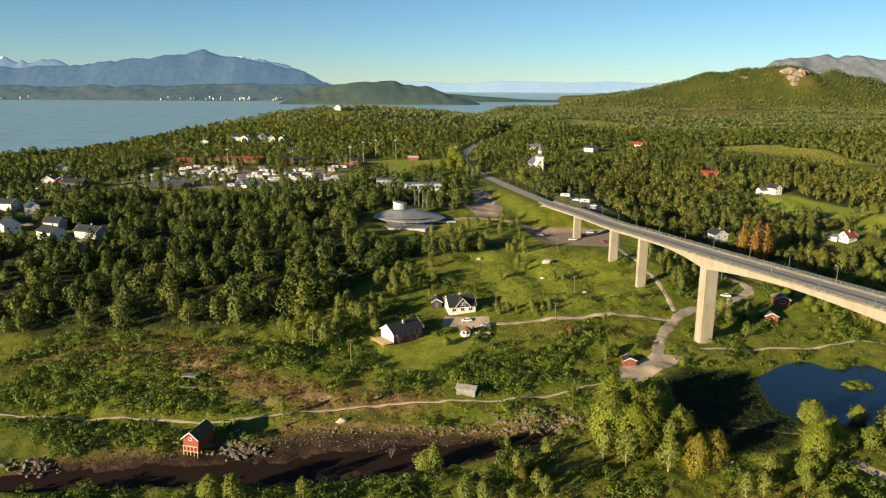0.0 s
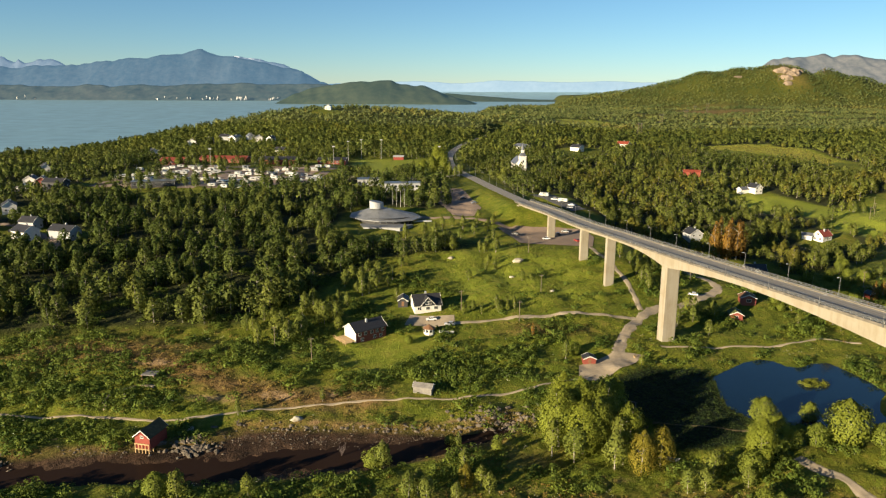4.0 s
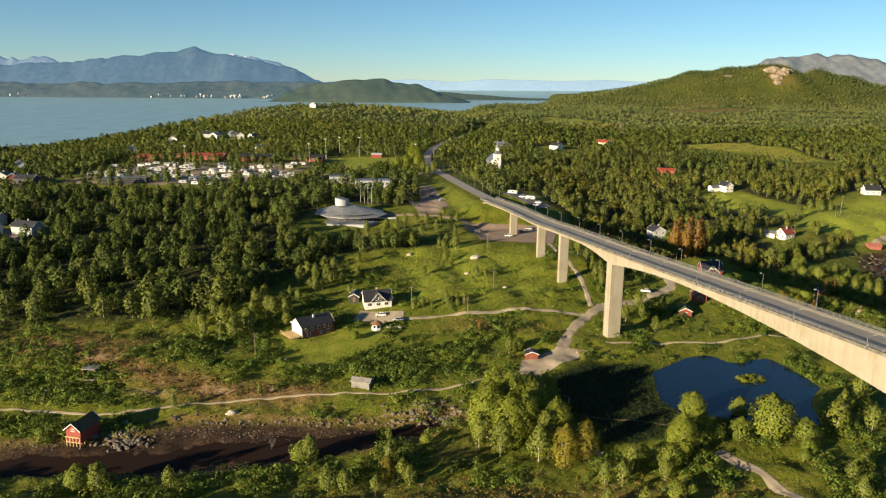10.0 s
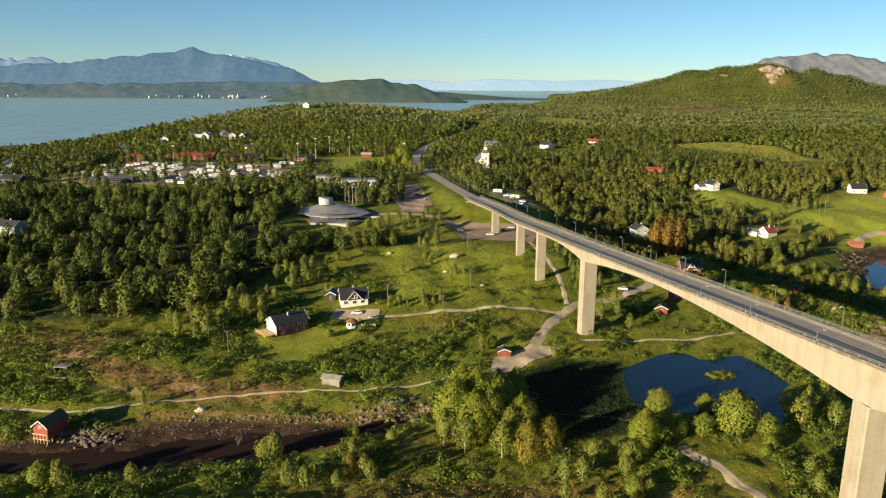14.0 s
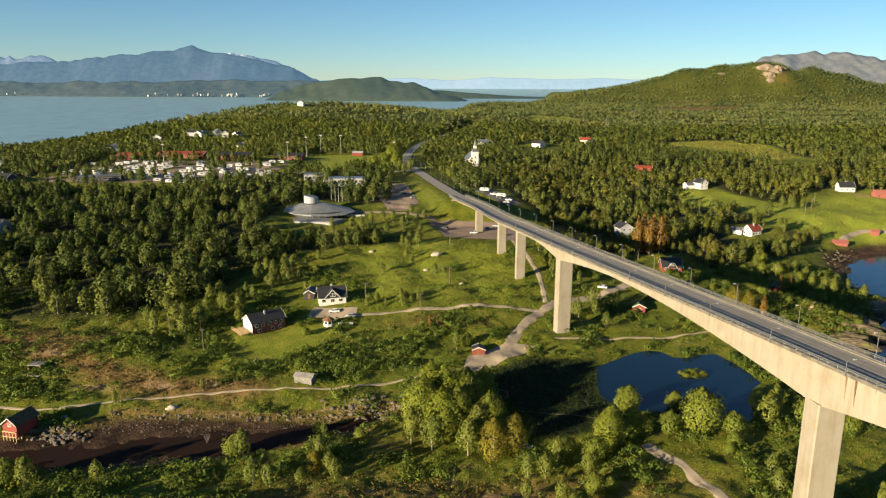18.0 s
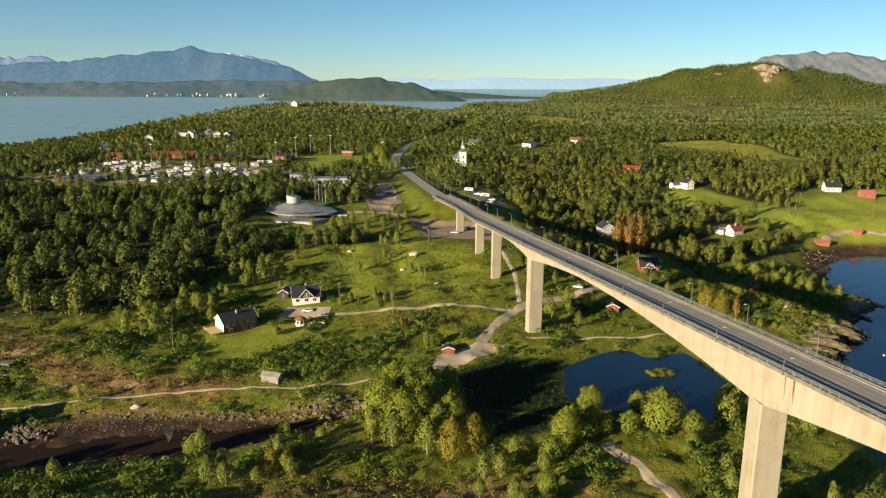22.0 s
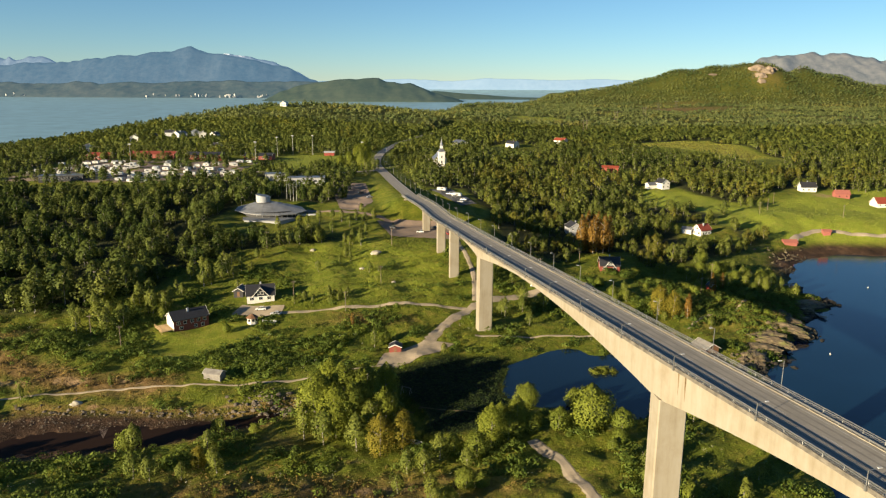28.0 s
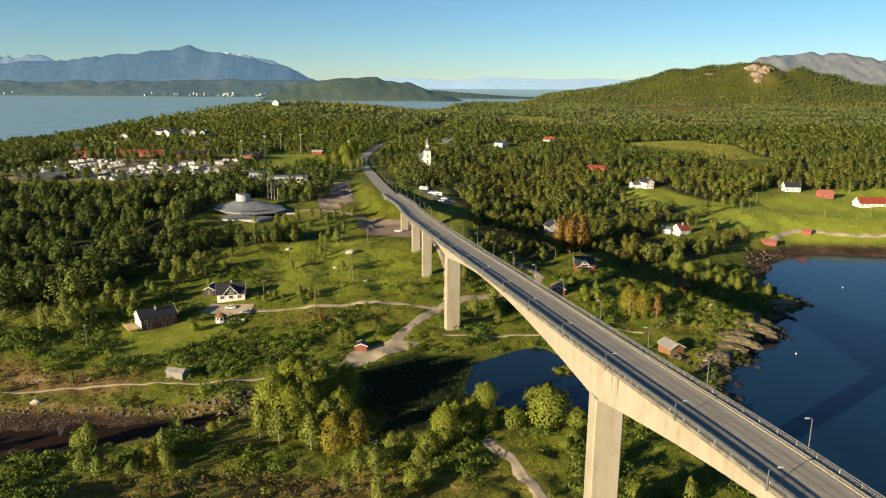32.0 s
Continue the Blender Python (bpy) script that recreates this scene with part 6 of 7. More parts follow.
for off, wide in ((-2.6, 0.5), (-1.1, 0.45), (1.0, 0.4), (2.6, 0.45)):
    road_strip("wheel_track", off, wide, M_TRACK, [i for i in road_i if DECK[i, 1] > -60], "darker wheel track worn into the asphalt")
road_strip("edge_line", 3.75, 0.14, M_LINE, [i for i in road_i if DECK[i, 1] > -60], "worn pale edge line of the road", 0.066)
road_strip("edge_line", -3.95, 0.14, M_LINE, [i for i in road_i if DECK[i, 1] > -60], "worn pale edge line of the road", 0.066)
dash = [i for i in road_i if DECK[i, 1] > -60]
for k in range(0, len(dash) - 2, 6):
    road_strip("centre_line", -0.08, 0.12, M_LINE, dash[k:k + 3], "dashed white centre line", 0.066)

# ---- roads and paved yards ----
def patch(name, outline, material, label, category="pavement", lift=0.16, n=14):
    """A paved area that follows the ground."""
    poly = np.array(outline, float)
    c = poly.mean(0)
    dense = []
    for a, b in zip(poly, np.roll(poly, -1, 0)):
        for k in range(8):
            dense.append(a + (b - a) * k / 8)
    dense = np.array(dense)
    rows = []
    for f in np.linspace(0.02, 1.0, n):
        p = c + (dense - c) * f
        rows.append([(x, y, ground_z(x, y) + lift) for x, y in p])
    m = len(dense)
    verts = [v for r in rows for v in r]
    faces = [(i * m + k, i * m + (k + 1) % m, (i + 1) * m + (k + 1) % m, (i + 1) * m + k) for i in range(n - 1) for k in range(m)]
    faces.append(tuple(reversed(range(m))))
    return tagged(mesh_ob(name, verts, faces, [material]), label, category, kind="structure")


M_BAY = plain("dark_bay_asphalt", (0.13, 0.13, 0.13), (0.09, 0.09, 0.09), 0.9, 0.15, 0.0, 0.02, 20.0)
patch("car_park", [(60, 374), (98, 366), (104, 390), (103, 408), (62, 412), (50, 404)], M_LOT, "brownish worn car park under the bridge")
patch("lay_by", [(14, 480), (18, 512), (33, 512), (44, 450), (38, 425), (26, 425)], M_LOT, "worn asphalt lay-by beside the road")
patch("lay_by_east", [(80, 488), (94, 490), (112, 450), (101, 440)], M_BAY, "dark asphalt parking bay among trees", lift=0.45)
patch("gravel_yard", [(64, 228), (66, 238), (82, 248), (92, 246), (84, 236), (74, 229)], M_GRAVEL, "pale gravel yard beside the shed", lift=0.18)
patch("caravan_site", [(-242, 522), (-150, 508), (-84, 548), (-70, 640), (-236, 652)], M_LOT, "gravelled caravan site", lift=0.05)
patch("yard", [(2, 268), (22, 270), (22, 276), (4, 277)], M_GRAVEL, "gravel yard before the houses", lift=0.12)
ribbon("side_road", [(38, 586), (10, 569), (-30, 566), (-70, 574), (-140, 545), (-220, 535)], 6.5, M_ASPH, "grey side road past the sports field", 0.25, "road")
ribbon("village_road", [(-330, 470), (-262, 412), (-225, 402), (-190, 372), (-176, 352)], 5.0, M_LOT, "narrow village road between the houses", 0.2, "road")
patch("village_yard", [(-296, 500), (-246, 494), (-244, 510), (-294, 522)], M_LOT, "asphalt yard with parked cars", lift=0.1)
ribbon("hall_road", [(60, 407), (46, 414), (30, 421), (14, 424), (4, 428)], 5.0, M_LOT, "access road to the hall", 0.2, "road")
ribbon("farm_lane", [(303, 414), (314, 424), (326, 430), (338, 428), (365, 421), (460, 418), (640, 424)], 4.2, M_GRAVEL, "pale farm lane along the shore meadow", 0.25, "road")
ribbon("shore_path", [(186, 262), (200, 276), (214, 282), (226, 294)], 1.6, M_GRAVEL, "faint footpath over the rocky headland", 0.16)
ribbon("path_pond", [(111.5, 171), (117, 161), (121, 147.5), (124, 132), (120, 100)], 4.4, M_GRAVEL, "gravel footpath curving past the pond")
ribbon("path_bank", [(100, 253), (129, 255), (147, 256), (167, 261), (180, 258)], 1.6, M_GRAVEL, "narrow footpath above the pond")
ribbon("path_meadow", [(102, 287), (102.5, 307), (101.5, 325), (97.6, 349), (96, 366)], 2.6, M_GRAVEL, "stony track climbing beside the bridge piers", 0.2)
ribbon("curved_track", [(-79, 219.4), (-85, 219.6), (-90.5, 216.5), (-92, 211.5), (-89.5, 206)], 1.3, M_GRAVEL, "short curved stony track through the scrub", 0.16)
# Darker than the other paths: the shade over it is put into its colour.
ribbon("path_shade", [(76, 196), (86, 193), (97, 191), (106, 188)], 0.9, M_MOSS_SHADE, "footpath in the shaded marsh", 0.12)

# ---- rocks ----
def rock_template(seed, n=2):
    bm = bmesh.new()
    bmesh.ops.create_icosphere(bm, subdivisions=n, radius=1.0)
    r = np.random.RandomState(seed)
    off = Vector(r.uniform(-50, 50, 3))
    for v in bm.verts:
        k = 1 + 0.42 * noise.noise(v.co * 0.9 + off) + 0.2 * noise.noise(v.co * 2.3 + off) - 0.22 * abs(noise.noise(v.co * 3.1 - off)) - (0.12 * abs(noise.noise(v.co * 7.0 + off)) if n > 2 else 0)
        v.co = Vector((v.co.x * k * 1.2, v.co.y * k * 0.9, v.co.z * k * 0.62))
    co = np.array([v.co[:] for v in bm.verts])
    tri = np.array([[v.index for v in f.verts] for f in bm.faces])
    bm.free()
    return co, tri


def rocks(name, spots, label, detail=1, material=None):
    temps = [rock_template(300 + k, detail) for k in range(6)]
    r = np.random.RandomState(len(spots))
    verts, faces = [], []
    for k, (x, y, z, s) in enumerate(spots):
        co, tri = temps[k % 6]
        a = r.uniform(0, 6.28)
        c = co * s
        p = np.stack([c[:, 0] * math.cos(a) - c[:, 1] * math.sin(a) + x, c[:, 0] * math.sin(a) + c[:, 1] * math.cos(a) + y, c[:, 2] + z], 1)
        faces += (tri + len(verts)).tolist()
        verts += p.tolist()
    return tagged(mesh_ob(name, verts, faces, [material or M_STONE]), label, "rocks", kind="stuff")


def heap(cx, cy, rx, ry, n, lo, hi, seed):
    r = np.random.RandomState(seed)
    out = []
    for _ in range(n):
        x, y = cx + rx * r.normal() * 0.6, cy + ry * r.normal() * 0.6
        s = lo + (hi - lo) * r.rand() ** 2
        out.append((x, y, ground_z(x, y) + s * 0.15, s))
    return out


rocks("creek_rocks", heap(-57, 187, 8, 3.5, 130, 0.3, 1.1, 1) + heap(34, 202, 10, 4, 190, 0.3, 1.0, 2) + heap(8, 197.5, 26, 1.2, 110, 0.2, 0.8, 3) + heap(-110, 178, 8, 3, 60, 0.3, 1.0, 4) + heap(-30, 198, 14, 1.4, 50, 0.2, 0.9, 9) + heap(-30, 192, 26, 4, 260, 0.1, 0.38, 11) + heap(14, 193, 18, 3, 180, 0.1, 0.35, 12) + heap(-84, 184, 10, 1.6, 60, 0.15, 0.5, 16), "loose grey stones heaped along the muddy creek", 1, M_PEBBLE)
rocks("shore_stones", heap(196, 228, 10, 8, 90, 0.5, 2.0, 5) + heap(232, 262, 10, 10, 90, 0.6, 2.4, 6) + heap(262, 308, 6, 9, 70, 0.6, 2.2, 7) + heap(290, 388, 14, 8, 70, 0.4, 1.3, 8) + heap(190, 198, 4, 14, 90, 0.5, 1.7, 10) + heap(250, 285, 8, 8, 70, 0.4, 1.6, 13) + heap(212, 240, 6, 8, 60, 0.4, 1.5, 14) + heap(276, 362, 6, 14, 60, 0.3, 1.0, 15), "broken stones along the sea shore")
for k, (x, y, sx, sy, sz, a) in enumerate([(211, 249, 10, 4.6, 4.6, 125), (203, 236, 7, 4.6, 2.6, 70), (207, 242, 7, 3.6, 3.2, 130), (226, 260, 8, 4.4, 4.0, -42), (218, 255, 5, 3.4, 3.4, -50), (255, 297, 11, 5.0, 3.4, 27), (249, 290, 6, 3.6, 2.8, 40),
                                           (262, 311, 7, 4.2, 2.4, -35), (243, 280, 5, 3.0, 2.6, 35), (196, 226, 5, 3.4, 1.8, 20), (214, 253, 6, 3.0, 3.4, 140), (229, 266, 6, 3.0, 3.2, -30), (199, 215, 4, 3, 1.6, 80), (194, 205, 4, 2.6, 1.5, 100), (190, 190, 4, 2.4, 1.4, 95)]):
    co, tri = rock_template(400 + k, 4)
    m = pose(x, y, ground_z(x, y) - sz * 0.15, 0, 8, a)
    verts = [tuple(m @ Vector((c[0] * sx, c[1] * sy, c[2] * sz))) for c in co]
    tagged(mesh_ob("shore_rock", verts, tri.tolist(), [M_STONE]), "large ribbed brown rock sloping into the sea", "rock", "shore rocks")
for k, (x, y, s) in enumerate([(54.8, 337.5, 2.2), (-28.5, 200.5, 1.5), (50, 318, 1.1), (66, 300, 0.9), (-60, 196, 1.2), (22, 346, 1.3)]):
    co, tri = rock_template(430 + k, 3)
    verts = [(c[0] * s + x, c[1] * s + y, c[2] * s + ground_z(x, y) + s * 0.3) for c in co]
    tagged(mesh_ob("boulder", verts, tri.tolist(), [M_PALE], True), "pale weathered boulder in the grass", "rock", "boulders")

M_CRAG = plain("bare_pink_grey_crag", (0.40, 0.30, 0.215), (0.17, 0.135, 0.10), 0.9, 0.06, 0, 1.5, 5.0)
for k, (x, y, sx, sy, sz, a) in enumerate([(966, 1985, 20, 26, 26, 10), (985, 1968, 17, 22, 26, -20), (955, 1945, 13, 22, 22, 30), (948, 1915, 10, 16, 14, 10), (1008, 1985, 10, 14, 12, 0), (846, 1990, 12, 12, 8, 20)]):
    co, tri = rock_template(460 + k, 4)
    m = pose(x, y, float(height(x, y)) - sz * 0.25, 0, 6, a)
    verts = [tuple(m @ Vector((c[0] * sx, c[1] * sy, c[2] * sz))) for c in co]
    tagged(mesh_ob("hill_crag", verts, tri.tolist(), [M_CRAG]), "bare pinkish grey crag on the wooded hilltop", "rock", "hill crags")

# ---- leafless shrubs, jetty, buoys ----
def bare_shrub(x, y, s):
    rng_b = np.random.RandomState(int(abs(x) * 10))
    ob = thing("bare_shrub", pose(x, y, ground_z(x, y)), "leafless grey-purple shrub on the creek bank", "shrub")
    for k in range(9):
        tc, tq, tn = trunk_faces(rng_b, s * rng_b.uniform(0.7, 1.1), 0.07, 5)
        a, lean = rng_b.uniform(0, 6.28), rng_b.uniform(0.1, 0.5)
        tc = tc + np.stack([tc[:, 2] * lean * math.cos(a), tc[:, 2] * lean * math.sin(a), tc[:, 2] * 0], 1)
        stem = new("stem", fast_mesh("stem", tc, tq, [M_TWIG], normals=tn))
        stem.parent = ob


M_TWIG = plain("grey_purple_twigs", (0.20, 0.15, 0.14), (0.11, 0.085, 0.08), 0.9, 2.0)
bare_shrub(-12.5, 183.5, 4.2)
bare_shrub(-46, 198, 2.4)


def jetty(x, y, yaw, length):
    ob = thing("jetty", pose(x, y, 0, 0, 0, yaw), "narrow grey timber jetty over the water", "jetty")
    for k in range(int(length / 0.3)):
        part("plank", box_bm(-0.8, 0.8, k * 0.3, k * 0.3 + 0.26, 0.75, 0.82), M_WEATH, ob)
    for k in range(int(length / 2.4) + 1):
        for sx in (-0.7, 0.7):
            part("post", tube_bm((sx, k * 2.4 + 0.15, -2.5), (sx, k * 2.4 + 0.15, 0.95), 0.11, 0.1), M_WOOD, ob)


jetty(258, 332, -70, 9.0)


def buoy(x, y):
    ob = thing("buoy", pose(x, y, 0.1), "white mooring buoy floating on the dark water", "buoy", "buoys")
    bm = bmesh.new()
    bmesh.ops.create_uvsphere(bm, u_segments=12, v_segments=8, radius=0.38)
    part("float", bm, M_CARAVAN, ob)
    part("ring", tube_bm((0, 0, 0.5), (0, 0, 0.8), 0.1, 0.06), M_STEEL, ob)


buoy(232, 240)
buoy(300, 330)

# ---- trees that stand alone ----
def tree_mesh(seed, h, r, clumps, cards, size, base, tint, slim=1.0, lump=0.4):
    rng_t = np.random.RandomState(seed)
    co, q, nor = crown_cards(rng_t, h, r, clumps, cards, size, base, slim, lump)
    crown = fast_mesh("crown", co, q, [M_LUSH if h > 15 or r > 3.5 else M_LEAF], np.full(len(co), tint), normals=nor)
    tc, tq, tn = trunk_faces(rng_t, h, h * 0.016 + 0.04, 4)
    return crown, fast_mesh("trunk", tc, tq, [M_BARK], normals=tn)


KINDS = {
    "birch": [tree_mesh(500 + k, 9, 2.8, 10, 760, 0.52, 0.10, 0.35 + 0.1 * k, 1.2) for k in range(5)],
    "slim": [tree_mesh(520 + k, 10, 2.1, 9, 620, 0.50, 0.14, 0.42 + 0.1 * k, 1.4, 0.35) for k in range(4)],
    "round": [tree_mesh(540 + k, 7, 3.9, 14, 2200, 0.40, 0.02, 0.40 + 0.1 * k, 1.0, 0.45) for k in range(3)],
    "dome": [tree_mesh(550 + k, 8.5, 4.6, 22, 4200, 0.36, 0.0, 0.60 + 0.08 * k, 1.0, 0.35) for k in range(2)],
    "tall": [tree_mesh(560 + k, 18, 6.0, 30, 7000, 0.46, 0.0, 0.62 + 0.1 * k, 1.5, 0.55) for k in range(3)],
    "dry": [tree_mesh(580 + k, 12, 2.0, 10, 900, 0.46, 0.04, 1.0, 2.0) for k in range(2)],
    "brown": [tree_mesh(590 + k, 13, 4.2, 18, 2800, 0.42, 0.0, 0.97, 1.3, 0.5) for k in range(2)],
}
TREE_TEXT = {"birch": "green birch tree with a rounded crown in the meadow", "slim": "slender light green birch with a narrow crown", "round": "broad round bushy tree beside the pond", "tall": "tall lush yellow-green tree with drooping foliage",
             "dome": "smooth rounded light green tree beside the pond", "brown": "olive-brown tree with fading leaves", "dry": "rust-brown withered tree with dry foliage"}
tree_count = 0


def tree(kind, x, y, s=1.0, z=None):
    global tree_count
    tree_count += 1
    crown, trunk = KINDS[kind][tree_count % len(KINDS[kind])]
    ob = thing("tree", pose(x, y, ground_z(x, y) if z is None else z, 0, 0, (tree_count * 77) % 360), TREE_TEXT[kind], "tree", "lone trees")
    ob.scale = (s, s, s)
    for nm, me in (("crown", crown), ("trunk", trunk)):
        p = new(nm, me)
        p.parent = ob


for kind, x, y, s in [
        ("tall", 50, 186, 1.05), ("tall", 53, 197, 1.0), ("tall", 64, 197, 0.9), ("tall", 57, 192, 1.05), ("tall", 56, 182, 0.95), ("tall", 63, 191, 1.0), ("tall", 70, 186, 0.75), ("tall", 69, 201, 0.8), ("tall", 60, 184, 0.9), ("birch", 53, 178, 1.3), ("slim", 47, 180, 1.2), ("birch", 64, 190, 1.5), ("birch", 66, 182, 1.3),
        ("brown", 69.6, 171, 1.0), ("brown", 75.5, 173.5, 0.95), ("tall", 66, 176, 0.62), ("birch", 63, 173, 1.3), ("round", 70, 197, 0.8), ("slim", 72, 194, 0.9), ("birch", 74, 191, 0.7),
        ("dome", 113, 195.6, 0.95), ("dome", 128, 196.5, 0.72), ("dome", 130, 180, 1.55), ("round", 138, 177, 1.0), ("tall", 108, 176, 0.6), ("tall", 100, 168.5, 0.72), ("round", 105, 172, 1.2), ("tall", 103, 176, 0.55), ("round", 112, 176, 0.9), ("round", 120, 178, 1.0), ("round", 96, 164, 1.0), ("round", 90, 168, 0.8), ("birch", 86, 164, 0.9),
        ("birch", 151, 184, 1.2), ("slim", 156, 190, 1.1), ("birch", 160, 182, 1.0), ("round", 165, 196, 0.9), ("birch", 170, 205, 1.0), ("round", 172, 178, 0.9), ("brown", 179, 277, 1.1), ("brown", 184, 274, 0.95), ("dry", 189, 271, 0.9),
        ("round", -2.6, 177, 0.9), ("round", 18.8, 190.5, 0.5), ("birch", 7.5, 157, 0.9), ("birch", 12, 156, 0.8), ("birch", 19.5, 157.5, 0.6), ("brown", 22, 164, 0.55), ("birch", 26, 163, 0.7), ("round", 32, 184, 0.5),
        ("birch", -37, 257, 1.1), ("birch", -41, 251, 1.1), ("birch", -30, 269, 1.1), ("birch", -46, 256, 1.2), ("slim", -52, 250, 1.0),
        ("birch", 0, 176, 0.95), ("round", -56, 160, 1.0), ("birch", -50, 158, 1.0), ("birch", -33, 160, 0.7), ("slim", 21, 188, 0.55), ("birch", 10, 160, 0.8), ("slim", 22, 172, 0.8), ("birch", 28, 160, 0.7),
        ("slim", -22, 211, 0.5), ("slim", -47, 203, 0.55), ("round", 4.2, 253.4, 0.5), ("round", 66, 247, 0.7), ("slim", 62, 243, 0.8), ("birch", 88, 236, 0.5), ("dry", 52, 259, 0.45),
        ("dry", 170, 366, 1.8), ("dry", 176, 368, 1.85), ("dry", 164, 368, 1.75), ("dry", 180, 372, 1.7), ("dry", 168, 373, 1.9), ("dry", 173, 371, 1.9), ("dry", 210, 300, 0.8), ("dry", 216, 304, 0.7),
        ("tall", 20, 606, 1.0), ("tall", 17, 622, 1.1), ("tall", 12, 597, 0.85), ("tall", 20, 640, 1.1), ("tall", 18, 660, 1.15), ("tall", 22, 596, 0.9), ("tall", 4, 594, 0.7), ("slim", -4, 592, 1.2), ("tall", 17, 682, 1.1)]:
    tree(kind, x, y, s)
rng = random.Random(11)
# between the meadow and the hall, round the houses, along the east slope
for x0, x1, y0, y1, n, lo, hi, kinds in [(-12, 50, 355, 368, 16, 0.6, 1.0, ("birch", "slim")), (-30, 0, 285, 330, 22, 0.5, 1.0, ("birch", "slim")), (-60, -22, 262, 285, 18, 0.5, 1.0, ("birch",)),
                                         (25, 60, 300, 345, 7, 0.4, 0.7, ("birch", "slim")), (22, 50, 276, 284, 14, 0.35, 0.6, ("birch", "slim")), (112, 134, 264, 292, 9, 0.6, 1.0, ("birch", "slim")), (106, 135, 305, 345, 26, 0.7, 1.1, ("birch", "slim")),
                                         (158, 190, 268, 318, 14, 0.4, 0.75, ("birch", "round")), (190, 250, 300, 350, 36, 0.45, 0.9, ("birch", "round")), (186, 232, 262, 298, 16, 0.35, 0.7, ("birch", "round")),
                                         (300, 318, 478, 500, 7, 0.7, 1.0, ("birch",)), (340, 356, 540, 552, 7, 0.9, 1.3, ("birch", "slim")), (75, 120, 136, 160, 12, 0.5, 0.9, ("birch", "round")), (130, 165, 140, 176, 12, 0.5, 0.9, ("birch", "round"))]:
    for _ in range(n):
        x, y = rng.uniform(x0, x1), rng.uniform(y0, y1)
        if poly_distance(x, y, SHORE) < 4 or line_distance(x, y, BRIDGE) < 8 or line_distance(x, y, GRAVEL_ROAD) < 5 or poly_distance(x, y, POND) < 2 or poly_distance(x, y, MARSH) < 2 or min(math.hypot(x - a, y - b) for a, b in ((-12, 259), (10, 284), (172, 334), (166, 337), (168, 325), (176, 324), (170, 315), (246, 410), (262, 533), (372, 527), (-192, 519), (-200, 512), (-184, 512), (141, 284), (141, 276), (145, 270), (152, 299), (154, 290), (150, 280), (10, 216), (184, 238), (262, 543), (372, 536), (391, 519), (117, 161), (121, 148))) < 9:
            continue
        tree(rng.choice(kinds), x, y, rng.uniform(lo, hi))
# trees between the caravans, the school and the village houses
vx, vy = [], []
for x0, x1, y0, y1, n in ((-240, -80, 515, 640, 34), (-240, -90, 500, 540, 24), (-236, -70, 641, 649, 28), (-285, -176, 826, 852, 36), (-40, 20, 512, 522, 10), (-262, -180, 364, 376, 10), (-300, -244, 492, 498, 8), (-60, 16, 574, 584, 16)):
    for _ in range(n):
        vx.append(rng.uniform(x0, x1))
        vy.append(rng.uniform(y0, y1))
scatter("village_trees", stand(np.array(vx), np.array(vy), np.random.RandomState(12), 0.7, 1.2), near_t, "green birches between caravans and village houses", "trees")
# small birches scattered on the meadow and round the hall
for x, y, s in ((44, 395, 0.8), (38, 402, 0.7), (30, 398, 0.8), (48, 408, 0.7), (24, 404, 0.7), (36, 388, 0.8), (18, 392, 0.9), (8, 386, 0.9), (46, 380, 0.7), (28, 376, 0.8), (14, 378, 0.9), (-2, 376, 0.9), (40, 416, 0.7), (30, 560, 1.1), (34, 572, 1.2), (26, 578, 1.2), (36, 584, 1.1)):
    tree("slim" if int(x) % 4 else "birch", x, y, s)

# ---- thickets and tall herbs ----
M_SHRUB = leaf_material("willow_leaves", (0.080, 0.116, 0.018), (0.158, 0.198, 0.030), (1.6, 0.95, 0.5))
M_HERB = leaf_material("meadow_herbs", (0.11, 0.13, 0.016), (0.21, 0.22, 0.033), (1.7, 1.05, 0.6))
shrub_t = [template(600 + k, 1.7 + 0.25 * (k % 3), 2.1, 6, 74, 0.5, 0.0, stem=False, lump=0.35) for k in range(8)]
low_t = [template(620 + k, 0.8, 1.5, 4, 16, 0.46, 0.0, stem=False) for k in range(6)]


def bare(x, y):
    """True on water, mud, paths and yards."""
    no = (poly_distance(x, y, SHORE) < 2) | (poly_distance(x, y, MARSH) < 0) | (poly_distance(x, y, POND) < 0.6) | (poly_distance(x, y, CREEK) < 1.5)
    for line, w in ((WALK_PATH, 2.2), (GRAVEL_ROAD, 3.8), (FARM_ROAD, 2.2), ([(111.5, 171), (117, 161), (121, 147.5), (124, 132), (120, 100)], 2.6), ([(102, 287), (102.5, 307), (101.5, 325), (97.6, 349), (96, 366)], 2.2), ([(100, 253), (147, 256), (180, 258)], 1.4)):
        no |= line_distance(x, y, line) < w
    for o in ([(64, 228), (66, 238), (82, 248), (92, 246), (84, 236), (74, 229)], [(2, 266), (24, 268), (22, 278), (4, 290), (-4, 290)], [(-24, 256), (-12, 248), (2, 258), (-8, 270)], [(60, 374), (98, 366), (103, 408), (62, 412), (50, 404)]):
        no |= poly_distance(x, y, o) < 0.8
    return no


def lawn(x, y):
    return poly_distance(x, y, [(-23, 248), (-14, 253), (4, 261), (15.6, 261), (9, 246), (-7, 230), (-17, 233)]) < 0.5


